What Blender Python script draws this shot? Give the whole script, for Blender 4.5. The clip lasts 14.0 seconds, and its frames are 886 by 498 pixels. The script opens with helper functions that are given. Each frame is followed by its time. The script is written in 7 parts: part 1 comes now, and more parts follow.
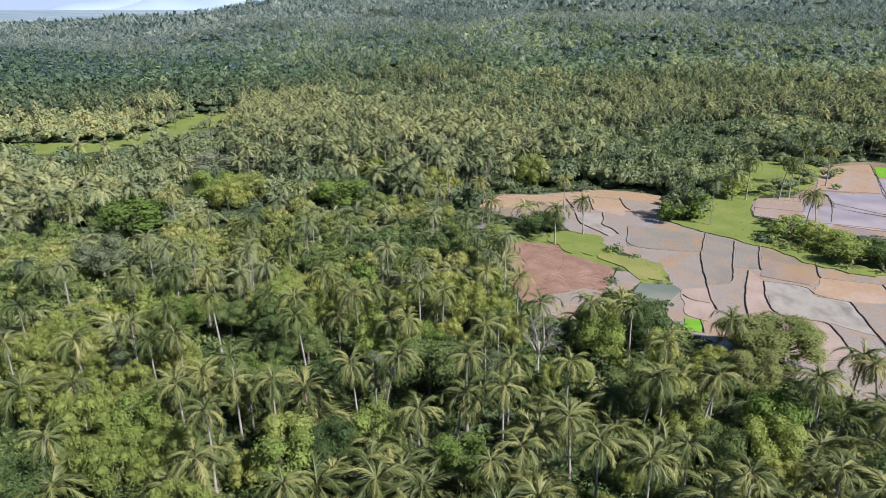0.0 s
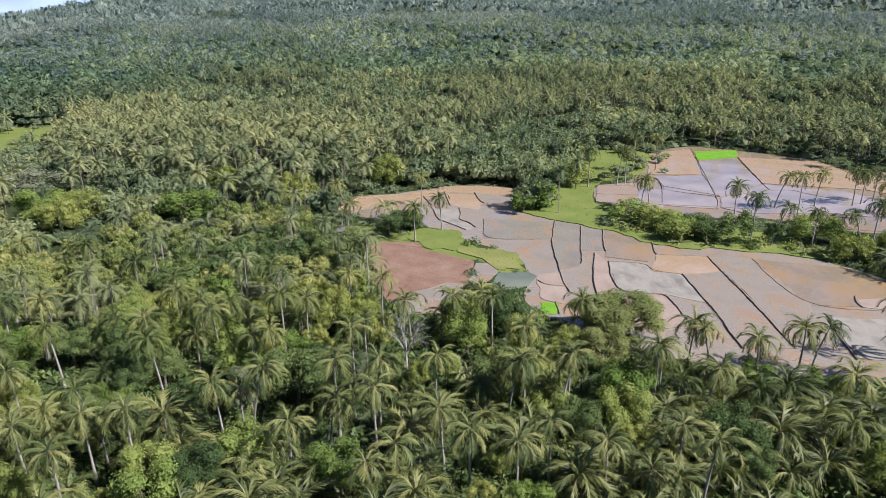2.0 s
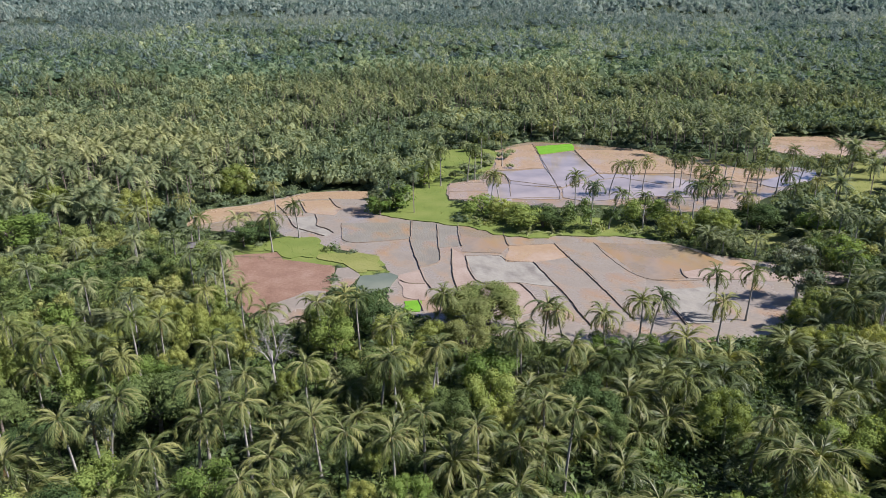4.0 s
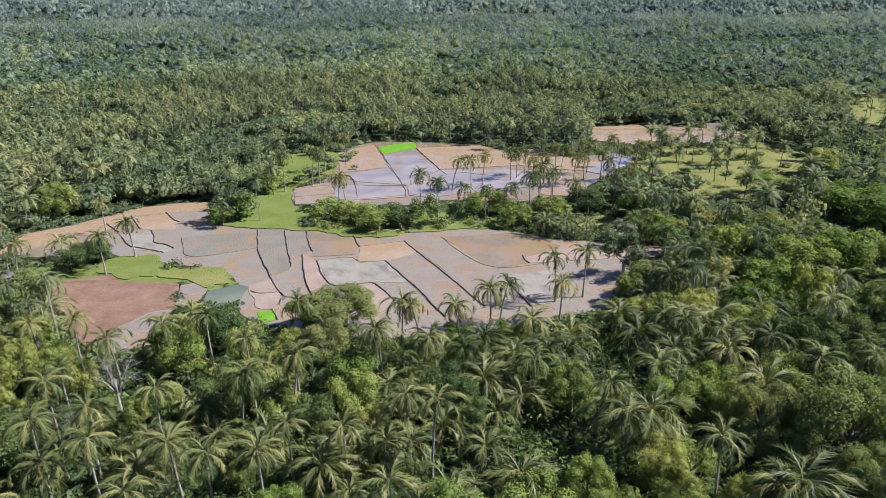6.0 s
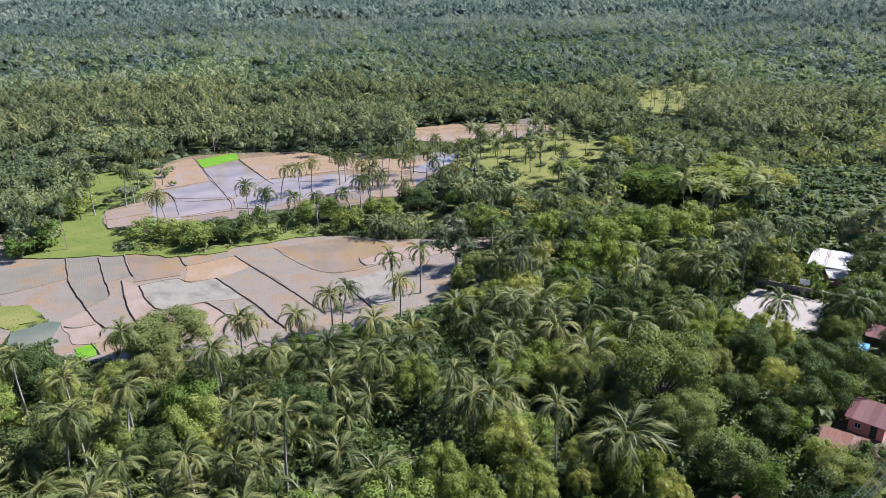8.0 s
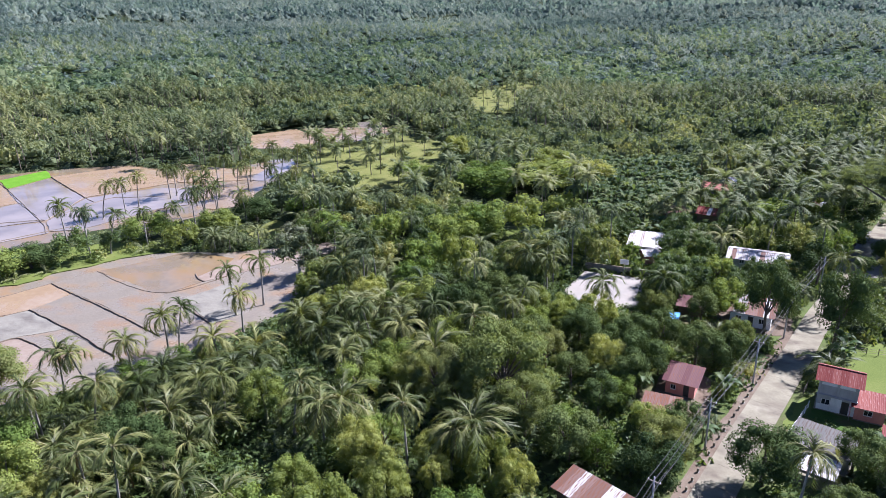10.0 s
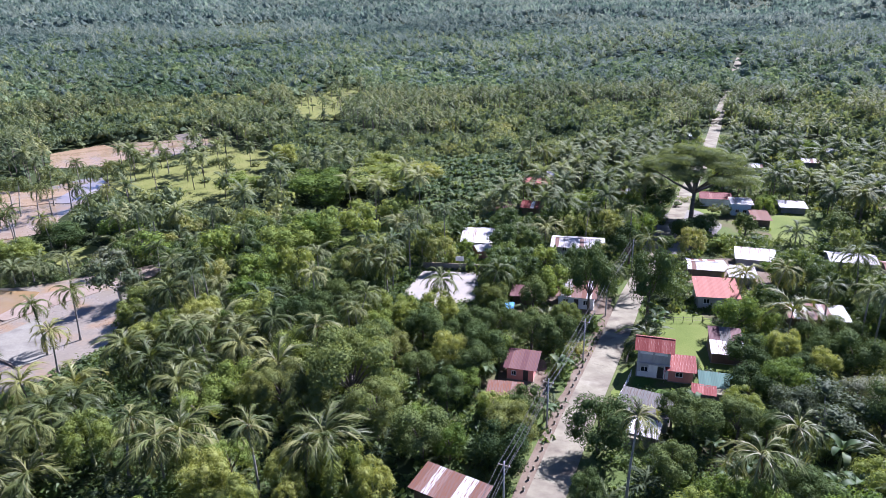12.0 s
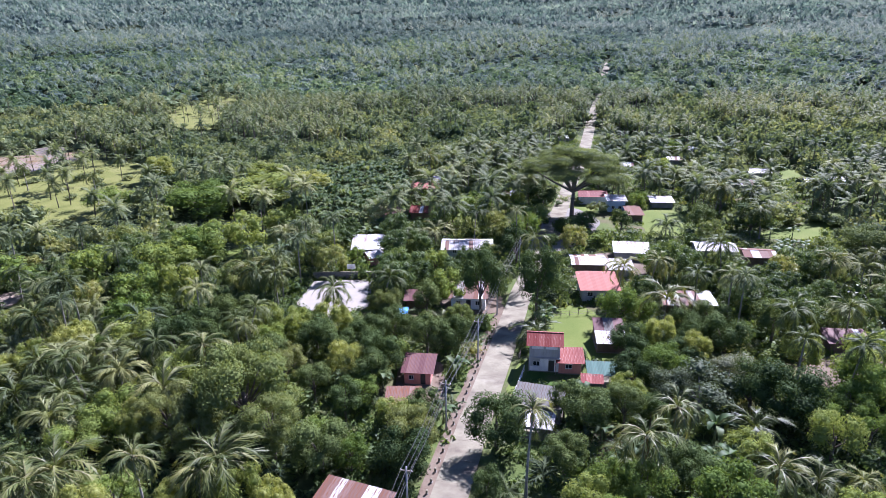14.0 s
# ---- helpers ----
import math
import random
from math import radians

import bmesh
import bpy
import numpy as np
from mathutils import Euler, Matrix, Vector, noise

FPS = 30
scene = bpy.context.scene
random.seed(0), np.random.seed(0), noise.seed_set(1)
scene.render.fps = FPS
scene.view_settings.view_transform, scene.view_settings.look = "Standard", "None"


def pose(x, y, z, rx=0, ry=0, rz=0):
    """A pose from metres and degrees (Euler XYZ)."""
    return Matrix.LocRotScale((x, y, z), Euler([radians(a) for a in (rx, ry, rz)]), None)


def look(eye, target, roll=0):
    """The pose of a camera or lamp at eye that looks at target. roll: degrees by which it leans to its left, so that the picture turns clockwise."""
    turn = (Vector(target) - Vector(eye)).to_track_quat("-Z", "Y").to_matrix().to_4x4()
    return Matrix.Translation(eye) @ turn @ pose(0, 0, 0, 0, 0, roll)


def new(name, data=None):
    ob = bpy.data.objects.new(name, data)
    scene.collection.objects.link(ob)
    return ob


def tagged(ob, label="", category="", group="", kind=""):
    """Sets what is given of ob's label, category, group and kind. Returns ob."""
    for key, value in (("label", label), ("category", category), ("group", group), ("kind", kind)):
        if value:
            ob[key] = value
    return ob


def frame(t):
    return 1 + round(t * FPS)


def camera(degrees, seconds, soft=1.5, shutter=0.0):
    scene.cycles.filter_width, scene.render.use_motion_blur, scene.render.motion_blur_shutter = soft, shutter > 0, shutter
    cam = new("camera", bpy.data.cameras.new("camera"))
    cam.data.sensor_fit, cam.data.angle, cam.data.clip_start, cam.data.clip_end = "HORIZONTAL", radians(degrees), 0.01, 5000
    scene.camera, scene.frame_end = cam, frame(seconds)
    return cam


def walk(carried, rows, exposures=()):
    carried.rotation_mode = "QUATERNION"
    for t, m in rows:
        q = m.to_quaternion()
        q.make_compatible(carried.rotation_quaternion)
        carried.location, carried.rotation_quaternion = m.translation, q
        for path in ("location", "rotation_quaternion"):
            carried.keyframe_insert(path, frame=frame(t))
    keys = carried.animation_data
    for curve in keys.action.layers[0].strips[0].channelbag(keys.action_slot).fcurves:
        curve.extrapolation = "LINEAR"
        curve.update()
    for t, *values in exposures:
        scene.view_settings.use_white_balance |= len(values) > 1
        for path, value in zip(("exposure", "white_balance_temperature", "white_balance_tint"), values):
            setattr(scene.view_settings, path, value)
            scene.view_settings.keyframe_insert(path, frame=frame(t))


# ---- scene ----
cam = camera(67.4, 14.0, 0.5)
PATH = [
    (0, (3.617, -3.395, 54.532), (3.567, -1.516, 53.848), -0.1),
    (0.5, (3.891, -3.518, 54.551), (3.934, -1.639, 53.866), -0.2),
    (1, (4.103, -3.603, 54.575), (4.253, -1.73, 53.891), -0.3),
    (1.5, (4.239, -3.67, 54.593), (4.483, -1.807, 53.91), -0.3),
    (2, (4.293, -3.775, 54.613), (4.647, -1.929, 53.93), -0.3),
    (2.5, (4.306, -3.979, 54.636), (4.752, -2.153, 53.955), -0.3),
    (3, (4.273, -4.301, 54.656), (4.827, -2.504, 53.975), -0.3),
    (3.2, (4.224, -4.451, 54.675), (4.823, -2.668, 53.995), -0.3),
    (5.3, (3.46, -6.294, 55.365), (4.463, -4.703, 54.685), -0.8),
    (5.5, (3.412, -6.412, 55.38), (4.459, -4.85, 54.699), -0.7),
    (6, (3.341, -6.555, 55.394), (4.477, -5.056, 54.713), -0.8),
    (6.5, (3.206, -6.698, 55.416), (4.441, -5.279, 54.736), -1.0),
    (7, (3.022, -6.892, 55.436), (4.351, -5.56, 54.757), -1.0),
    (7.5, (2.85, -7.173, 55.458), (4.254, -5.92, 54.781), -1.1),
    (8, (2.78, -7.561, 55.474), (4.263, -6.404, 54.797), -1.3),
    (8.2, (2.81, -7.738, 55.474), (4.315, -6.608, 54.795), -1.5),
    (10.3, (3.734, -9.619, 55.418), (5.48, -8.916, 54.743), -1.1),
    (10.5, (3.761, -9.622, 55.41), (5.528, -8.972, 54.736), -1.1),
    (11, (3.781, -9.628, 55.401), (5.583, -9.082, 54.727), -1.1),
    (11.5, (3.776, -9.626, 55.399), (5.61, -9.196, 54.727), -1.0),
    (12, (3.787, -9.627, 55.395), (5.644, -9.306, 54.724), -1.0),
    (12.5, (3.776, -9.628, 55.393), (5.647, -9.401, 54.724), -0.8),
    (13, (3.79, -9.633, 55.389), (5.672, -9.514, 54.723), -0.7),
    (13.5, (3.794, -9.64, 55.385), (5.68, -9.589, 54.722), -0.6),
    (14, (3.794, -9.643, 55.381), (5.682, -9.647, 54.723), -0.6),
]
walk(cam, [(t, look(eye, aim, roll)) for t, eye, aim, roll in PATH], [(0, 1.18, 5800, 22), (3.2, 1.16, 5800, 22), (7, 1.25, 5700, 21), (10.5, 1.54, 5400, 27), (14, 1.65, 5260, 32)])

# ---- light ----
SUN_AZ, SUN_EL = 124.0, 43.0
world = bpy.data.worlds.new("world")
scene.world = world
world.use_nodes = True
wn, wl = world.node_tree.nodes, world.node_tree.links
sky = wn.new("ShaderNodeTexSky")
sky.sky_type, sky.sun_disc = "NISHITA", False
sky.sun_elevation, sky.sun_rotation = radians(SUN_EL), radians(SUN_AZ)
sky.air_density, sky.dust_density, sky.ozone_density, sky.altitude = 0.75, 0.05, 3.0, 1500
wn["Background"].inputs["Strength"].default_value = 0.056
wl.new(sky.outputs[0], wn["Background"].inputs["Color"])
sun_dir = Vector((math.sin(radians(SUN_AZ)) * math.cos(radians(SUN_EL)), math.cos(radians(SUN_AZ)) * math.cos(radians(SUN_EL)), math.sin(radians(SUN_EL))))
sun = new("sun", bpy.data.lights.new("sun", "SUN"))
sun.data.energy, sun.data.angle, sun.data.color = 5.0, radians(0.55), (1.0, 0.95, 0.86)
sun.matrix_world = look(sun_dir * 300, (0, 0, 0))


# ---- materials ----
def material(name):
    m = bpy.data.materials.new(name)
    m.use_nodes = True
    return m, m.node_tree.nodes, m.node_tree.links


def ramp(nodes, links, source, stops):
    r = nodes.new("ShaderNodeValToRGB")
    els = r.color_ramp.elements
    while len(els) < len(stops):
        els.new(0.5)
    for e, (p, c) in zip(els, stops):
        e.position, e.color = p, (*c, 1)
    links.new(source, r.inputs[0])
    return r.outputs[0]


def noise_tex(nodes, links, scale, detail=4, coords="Object", stretch=None):
    tc = nodes.new("ShaderNodeTexCoord")
    n = nodes.new("ShaderNodeTexNoise")
    n.inputs["Scale"].default_value, n.inputs["Detail"].default_value = scale, detail
    src = nodes.new("ShaderNodeNewGeometry").outputs["Position"] if coords == "World" else tc.outputs[coords]
    if stretch:
        mp = nodes.new("ShaderNodeMapping")
        mp.inputs["Scale"].default_value = stretch
        links.new(src, mp.inputs[0])
        src = mp.outputs[0]
    links.new(src, n.inputs["Vector"])
    return n.outputs[0]


def maths(nodes, links, op, a, b):
    n = nodes.new("ShaderNodeMath")
    n.operation = op
    for i, v in enumerate((a, b)):
        if isinstance(v, (int, float)):
            n.inputs[i].default_value = v
        else:
            links.new(v, n.inputs[i])
    return n.outputs[0]


def leaf_material(name, stops, source="object", through_light=0.32, rough=0.5, spec=0.35, glow=(1.7, 1.6, 0.8)):
    """Foliage: colour varies from plant to plant and from leaf to leaf; some light passes through."""
    m, nodes, links = material(name)
    if source == "object":
        pick = nodes.new("ShaderNodeObjectInfo").outputs["Random"]
    else:
        at = nodes.new("ShaderNodeAttribute")
        at.attribute_name = "tint"
        pick = at.outputs["Fac"]
    island = nodes.new("ShaderNodeNewGeometry").outputs["Random Per Island"]
    f = maths(nodes, links, "ADD", maths(nodes, links, "MULTIPLY", pick, 0.72), maths(nodes, links, "MULTIPLY", island, 0.28))
    col = ramp(nodes, links, f, stops)
    p = nodes["Principled BSDF"]
    links.new(col, p.inputs["Base Color"])
    p.inputs["Roughness"].default_value = rough
    p.inputs["Specular IOR Level"].default_value = spec
    tr = nodes.new("ShaderNodeBsdfTranslucent")
    warm = nodes.new("ShaderNodeMix")
    warm.data_type, warm.blend_type = "RGBA", "MULTIPLY"
    warm.inputs[0].default_value = 1.0
    links.new(col, warm.inputs[6])
    warm.inputs[7].default_value = (*glow, 1)
    links.new(warm.outputs[2], tr.inputs[0])
    mx = nodes.new("ShaderNodeMixShader")
    mx.inputs[0].default_value = through_light
    links.new(p.outputs[0], mx.inputs[1])
    links.new(tr.outputs[0], mx.inputs[2])
    links.new(mx.outputs[0], nodes["Material Output"].inputs[0])
    return m


def earth_material(name, stops, scale=0.15, rough=0.85, bump=0.3, fine=3.0, furrows=0.0, furrow_angle=0.0, wet=None, stain=None, coords="Object"):
    """Soil, mud, grass ground: two scales of colour, relief; wet: noise level above which it is a smooth wet film."""
    m, nodes, links = material(name)
    big = noise_tex(nodes, links, scale, 5, coords)
    small = noise_tex(nodes, links, fine, 6, coords)
    f = maths(nodes, links, "ADD", maths(nodes, links, "MULTIPLY", big, 0.65), maths(nodes, links, "MULTIPLY", small, 0.35))
    p = nodes["Principled BSDF"]
    col = ramp(nodes, links, f, stops)
    if stain:
        patch = maths(nodes, links, "ADD", maths(nodes, links, "MULTIPLY", noise_tex(nodes, links, scale * 1.3, 5, coords, stretch=(1, 0.6, 1)), 0.85), maths(nodes, links, "MULTIPLY", small, 0.15))
        mask = ramp(nodes, links, patch, [(stain[0] - 0.09, (0, 0, 0)), (stain[0] + 0.10, (1, 1, 1))])
        mx = nodes.new("ShaderNodeMix")
        mx.data_type = "RGBA"
        links.new(mask, mx.inputs[0])
        links.new(col, mx.inputs[6])
        mx.inputs[7].default_value = (*stain[1], 1)
        col = mx.outputs[2]
    links.new(col, p.inputs["Base Color"])
    height = small
    if furrows:
        tc = nodes.new("ShaderNodeTexCoord")
        mp = nodes.new("ShaderNodeMapping")
        mp.inputs["Rotation"].default_value = (0, 0, radians(furrow_angle))
        links.new(tc.outputs["Object"], mp.inputs[0])
        w = nodes.new("ShaderNodeTexWave")
        w.inputs["Scale"].default_value, w.inputs["Distortion"].default_value = furrows, 9.0
        w.inputs["Detail"].default_value = 3
        links.new(mp.outputs[0], w.inputs[0])
        height = maths(nodes, links, "ADD", maths(nodes, links, "MULTIPLY", w.outputs["Fac"], 1.5), small)
    if wet:
        r = ramp(nodes, links, maths(nodes, links, "ADD", maths(nodes, links, "MULTIPLY", big, 0.8), maths(nodes, links, "MULTIPLY", small, 0.2)),
                 [(wet - 0.05, (rough,) * 3), (wet + 0.05, (0.12,) * 3)])
        links.new(r, p.inputs["Roughness"])
    else:
        p.inputs["Roughness"].default_value = rough
        p.inputs["Specular IOR Level"].default_value = 0.06
    if bump:
        b = nodes.new("ShaderNodeBump")
        b.inputs["Strength"].default_value, b.inputs["Distance"].default_value = bump, 0.15
        links.new(height, b.inputs["Height"])
        links.new(b.outputs[0], p.inputs["Normal"])
    return m


def water_material(name, shallow, deep, rough=0.06):
    m, nodes, links = material(name)
    big = noise_tex(nodes, links, 0.08, 4)
    p = nodes["Principled BSDF"]
    links.new(ramp(nodes, links, big, [(0.35, deep), (0.65, shallow)]), p.inputs["Base Color"])
    p.inputs["Roughness"].default_value = rough
    p.inputs["IOR"].default_value = 1.33
    b = nodes.new("ShaderNodeBump")
    b.inputs["Strength"].default_value, b.inputs["Distance"].default_value = 0.06, 0.05
    links.new(noise_tex(nodes, links, 1.5, 3), b.inputs["Height"])
    links.new(b.outputs[0], p.inputs["Normal"])
    return m


def wall_material(name, stops, rough=0.8, scale=1.2):
    m, nodes, links = material(name)
    f = maths(nodes, links, "ADD", maths(nodes, links, "MULTIPLY", noise_tex(nodes, links, scale, 6, stretch=(1, 1, 0.35)), 0.7),
              maths(nodes, links, "MULTIPLY", noise_tex(nodes, links, 14, 4), 0.3))
    p = nodes["Principled BSDF"]
    links.new(ramp(nodes, links, f, stops), p.inputs["Base Color"])
    p.inputs["Roughness"].default_value = rough
    b = nodes.new("ShaderNodeBump")
    b.inputs["Strength"].default_value, b.inputs["Distance"].default_value = 0.3, 0.01
    links.new(f, b.inputs["Height"])
    links.new(b.outputs[0], p.inputs["Normal"])
    return m


def tin_material(name, clean, worn, rust=(0.16, 0.07, 0.04), rusty=0.62, rough=0.62, metal=0.0):
    """Corrugated roofing: paint or zinc, sheet by sheet a little different, with rust running down."""
    m, nodes, links = material(name)
    pick = nodes.new("ShaderNodeObjectInfo").outputs["Random"]
    streak = noise_tex(nodes, links, 1.6, 5, stretch=(3.0, 0.5, 1))
    base = ramp(nodes, links, pick, [(0.15, clean), (0.85, worn)])
    mask = ramp(nodes, links, maths(nodes, links, "ADD", streak, maths(nodes, links, "MULTIPLY", pick, 0.08)),
                [(rusty - 0.06, (0, 0, 0)), (rusty + 0.08, (1, 1, 1))])
    mx = nodes.new("ShaderNodeMix")
    mx.data_type = "RGBA"
    links.new(mask, mx.inputs[0])
    links.new(base, mx.inputs[6])
    mx.inputs[7].default_value = (*rust, 1)
    p = nodes["Principled BSDF"]
    links.new(mx.outputs[2], p.inputs["Base Color"])
    p.inputs["Roughness"].default_value, p.inputs["Metallic"].default_value = rough, metal
    p.inputs["Specular IOR Level"].default_value = 0.1
    return m


def bark_material(name, dark, light):
    m, nodes, links = material(name)
    f = noise_tex(nodes, links, 3, 5, stretch=(1, 1, 4))
    p = nodes["Principled BSDF"]
    links.new(ramp(nodes, links, f, [(0.3, dark), (0.7, light)]), p.inputs["Base Color"])
    p.inputs["Roughness"].default_value = 0.85
    return m


# foliage
PALM_STOPS = [(0.05, (0.038, 0.058, 0.018)), (0.5, (0.096, 0.120, 0.034)), (0.95, (0.226, 0.224, 0.074))]
PALM_LEAF = leaf_material("palm_leaf", PALM_STOPS, through_light=0.24, rough=0.55, spec=0.14)
YOUNG_PALM_LEAF = leaf_material("young_palm_leaf", [(0.05, (0.036, 0.054, 0.016)), (0.5, (0.094, 0.116, 0.032)), (0.95, (0.200, 0.206, 0.064))], through_light=0.28, rough=0.48, spec=0.25)
# greyer and bluer than PALM_STOPS: middle-distance haze put into the leaf colour
GROVE_STOPS = [(0.05, (0.046, 0.070, 0.038)), (0.5, (0.134, 0.158, 0.070)), (0.95, (0.266, 0.268, 0.112))]
PALM_GROVE_LEAF = leaf_material("palm_grove_leaf", GROVE_STOPS, "tint", through_light=0.24, rough=0.65, spec=0.10, glow=(1.4, 1.5, 0.9))
PALM_RIB = leaf_material("palm_rib", [(0.1, (0.10, 0.11, 0.04)), (0.9, (0.22, 0.21, 0.09))], through_light=0.05, rough=0.5, spec=0.25)
DEAD_FROND = leaf_material("dead_frond", [(0.1, (0.16, 0.10, 0.045)), (0.9, (0.30, 0.20, 0.09))], through_light=0.1, rough=0.8, spec=0.1)
BROAD_STOPS = [(0.05, (0.074, 0.121, 0.027)), (0.5, (0.139, 0.197, 0.045)), (0.95, (0.230, 0.267, 0.074))]
BROAD_LEAF = leaf_material("broad_leaf", BROAD_STOPS, rough=0.7, spec=0.05)
DARK_LEAF = leaf_material("dark_leaf", [(0.05, (0.034, 0.058, 0.020)), (0.5, (0.068, 0.102, 0.032)), (0.95, (0.122, 0.154, 0.048))], through_light=0.16, rough=0.7, spec=0.05)
BAMBOO_LEAF = leaf_material("bamboo_leaf", [(0.05, (0.128, 0.170, 0.040)), (0.5, (0.200, 0.236, 0.060)), (0.95, (0.285, 0.300, 0.088))], through_light=0.4, spec=0.12)
FEATHER_LEAF = leaf_material("feather_leaf", [(0.05, (0.092, 0.130, 0.040)), (0.5, (0.140, 0.176, 0.056)), (0.95, (0.200, 0.212, 0.082))], rough=0.75, spec=0.04)
SILVER_LEAF = leaf_material("silver_leaf", [(0.05, (0.055, 0.078, 0.038)), (0.5, (0.095, 0.120, 0.062)), (0.95, (0.170, 0.185, 0.115))], through_light=0.22, rough=0.6, spec=0.10)
RAIN_LEAF = leaf_material("rain_tree_leaf", [(0.05, (0.086, 0.116, 0.050)), (0.5, (0.128, 0.162, 0.068)), (0.95, (0.180, 0.206, 0.088))], through_light=0.34, rough=0.7, spec=0.08)
BANANA_GROVE_LEAF = leaf_material("banana_grove_leaf", [(0.05, (0.040, 0.072, 0.030)), (0.5, (0.078, 0.118, 0.046)), (0.95, (0.135, 0.168, 0.066))], "tint", rough=0.6, spec=0.08)
BANANA_LEAF = leaf_material("banana_leaf", [(0.05, (0.045, 0.080, 0.030)), (0.5, (0.075, 0.120, 0.045)), (0.95, (0.130, 0.160, 0.070))], rough=0.55, spec=0.15)
WOODS_LEAF = leaf_material("woods_leaf", [(0.0, (0.040, 0.069, 0.025)), (0.4, (0.101, 0.146, 0.045)), (0.75, (0.185, 0.218, 0.063)), (1.0, (0.319, 0.308, 0.106))], "tint", spec=0.12)
# mid, far and hill leaves: distance haze mixed into their colours as grey-blue
HAZED_MID_WOODS = leaf_material("hazed_mid_leaf", [(0.0, (0.044, 0.072, 0.040)), (0.4, (0.122, 0.158, 0.082)), (0.75, (0.214, 0.240, 0.110)), (1.0, (0.300, 0.292, 0.118))], "tint", through_light=0.34, rough=0.7, spec=0.06)
HAZED_FAR_WOODS = leaf_material("hazed_far_leaf", [(0.0, (0.040, 0.072, 0.042)), (0.25, (0.083, 0.125, 0.066)), (0.5, (0.149, 0.195, 0.099)), (0.8, (0.227, 0.264, 0.129)), (1.0, (0.326, 0.334, 0.154))], "tint", through_light=0.30, rough=0.75, spec=0.08, glow=(1.5, 1.6, 1.0))
HAZED_FAR_PALM = leaf_material("hazed_far_palm_leaf", [(0.0, (0.046, 0.076, 0.047)), (0.3, (0.096, 0.131, 0.076)), (0.6, (0.164, 0.199, 0.109)), (1.0, (0.289, 0.302, 0.155))], "tint", through_light=0.26, rough=0.7, spec=0.10, glow=(1.5, 1.6, 1.0))
HAZED_HILL_WOODS = leaf_material("hazed_hill_leaf", [(0.0, (0.036, 0.062, 0.056)), (0.25, (0.082, 0.117, 0.099)), (0.5, (0.151, 0.190, 0.153)), (0.8, (0.207, 0.242, 0.185)), (1.0, (0.272, 0.288, 0.206))], "tint", through_light=0.32, rough=0.8, spec=0.06, glow=(1.5, 1.6, 1.3))
HAZED_HILL_PALM = leaf_material("hazed_hill_palm_leaf", [(0.0, (0.050, 0.079, 0.070)), (0.3, (0.108, 0.142, 0.121)), (0.6, (0.183, 0.216, 0.176)), (1.0, (0.295, 0.310, 0.232))], "tint", through_light=0.30, rough=0.7, spec=0.12, glow=(1.5, 1.6, 1.3))
PALM_BARK = bark_material("palm_bark", (0.144, 0.130, 0.108), (0.302, 0.281, 0.238))
TREE_BARK = bark_material("tree_bark", (0.06, 0.045, 0.03), (0.17, 0.14, 0.11))
PALE_BARK = bark_material("pale_bark", (0.216, 0.194, 0.166), (0.374, 0.353, 0.317))
BANANA_STEM = bark_material("banana_stem", (0.10, 0.13, 0.05), (0.24, 0.25, 0.12))
COCONUT = bark_material("coconut_husk", (0.20, 0.15, 0.04), (0.36, 0.26, 0.07))

# ground and fields
FOREST_FLOOR = earth_material("forest_floor", [(0.3, (0.020, 0.028, 0.011)), (0.55, (0.042, 0.056, 0.021)), (0.75, (0.070, 0.078, 0.032))], scale=0.05, fine=0.8, bump=0.8)
MEADOW = earth_material("meadow_grass", [(0.3, (0.086, 0.118, 0.026)), (0.5, (0.116, 0.148, 0.034)), (0.7, (0.156, 0.172, 0.050))], scale=0.12, fine=3.5, bump=0.4)
LAWN = earth_material("lawn_grass", [(0.3, (0.036, 0.072, 0.015)), (0.7, (0.072, 0.120, 0.024))], scale=0.3, fine=4, bump=0.4, stain=(0.57, (0.10, 0.085, 0.04)))
DRYGRASS = earth_material("dry_grass", [(0.3, (0.104, 0.120, 0.032)), (0.5, (0.150, 0.160, 0.046)), (0.72, (0.200, 0.194, 0.070))], scale=0.10, fine=2.0, bump=0.8)
VILLAGE_GRASS = earth_material("village_grass", [(0.3, (0.048, 0.072, 0.020)), (0.5, (0.086, 0.116, 0.032)), (0.7, (0.130, 0.140, 0.055))], scale=0.09, fine=1.6, bump=0.7, stain=(0.56, (0.115, 0.092, 0.055)))
SEED = earth_material("rice_seedlings", [(0.3, (0.078, 0.192, 0.012)), (0.7, (0.132, 0.270, 0.024))], scale=0.3, fine=5, bump=0.5)
MUD = earth_material("grey_mud", [(0.3, (0.146, 0.124, 0.092)), (0.5, (0.196, 0.168, 0.127)), (0.7, (0.236, 0.204, 0.154))], scale=0.12, fine=1.6, rough=0.55, bump=0.35, wet=0.54, stain=(0.58, (0.240, 0.154, 0.078)))
FURROW = earth_material("harrowed_mud", [(0.3, (0.128, 0.112, 0.085)), (0.5, (0.169, 0.154, 0.114)), (0.7, (0.215, 0.197, 0.148))], scale=0.14, fine=1.8, rough=0.5, bump=0.12, furrows=0.8, furrow_angle=25, wet=0.56, stain=(0.6, (0.240, 0.154, 0.078)))
PALE = earth_material("pale_mud", [(0.3, (0.181, 0.166, 0.132)), (0.5, (0.224, 0.211, 0.171)), (0.7, (0.259, 0.252, 0.202))], scale=0.2, fine=1.5, rough=0.7, bump=0.4, stain=(0.56, (0.139, 0.126, 0.106)))
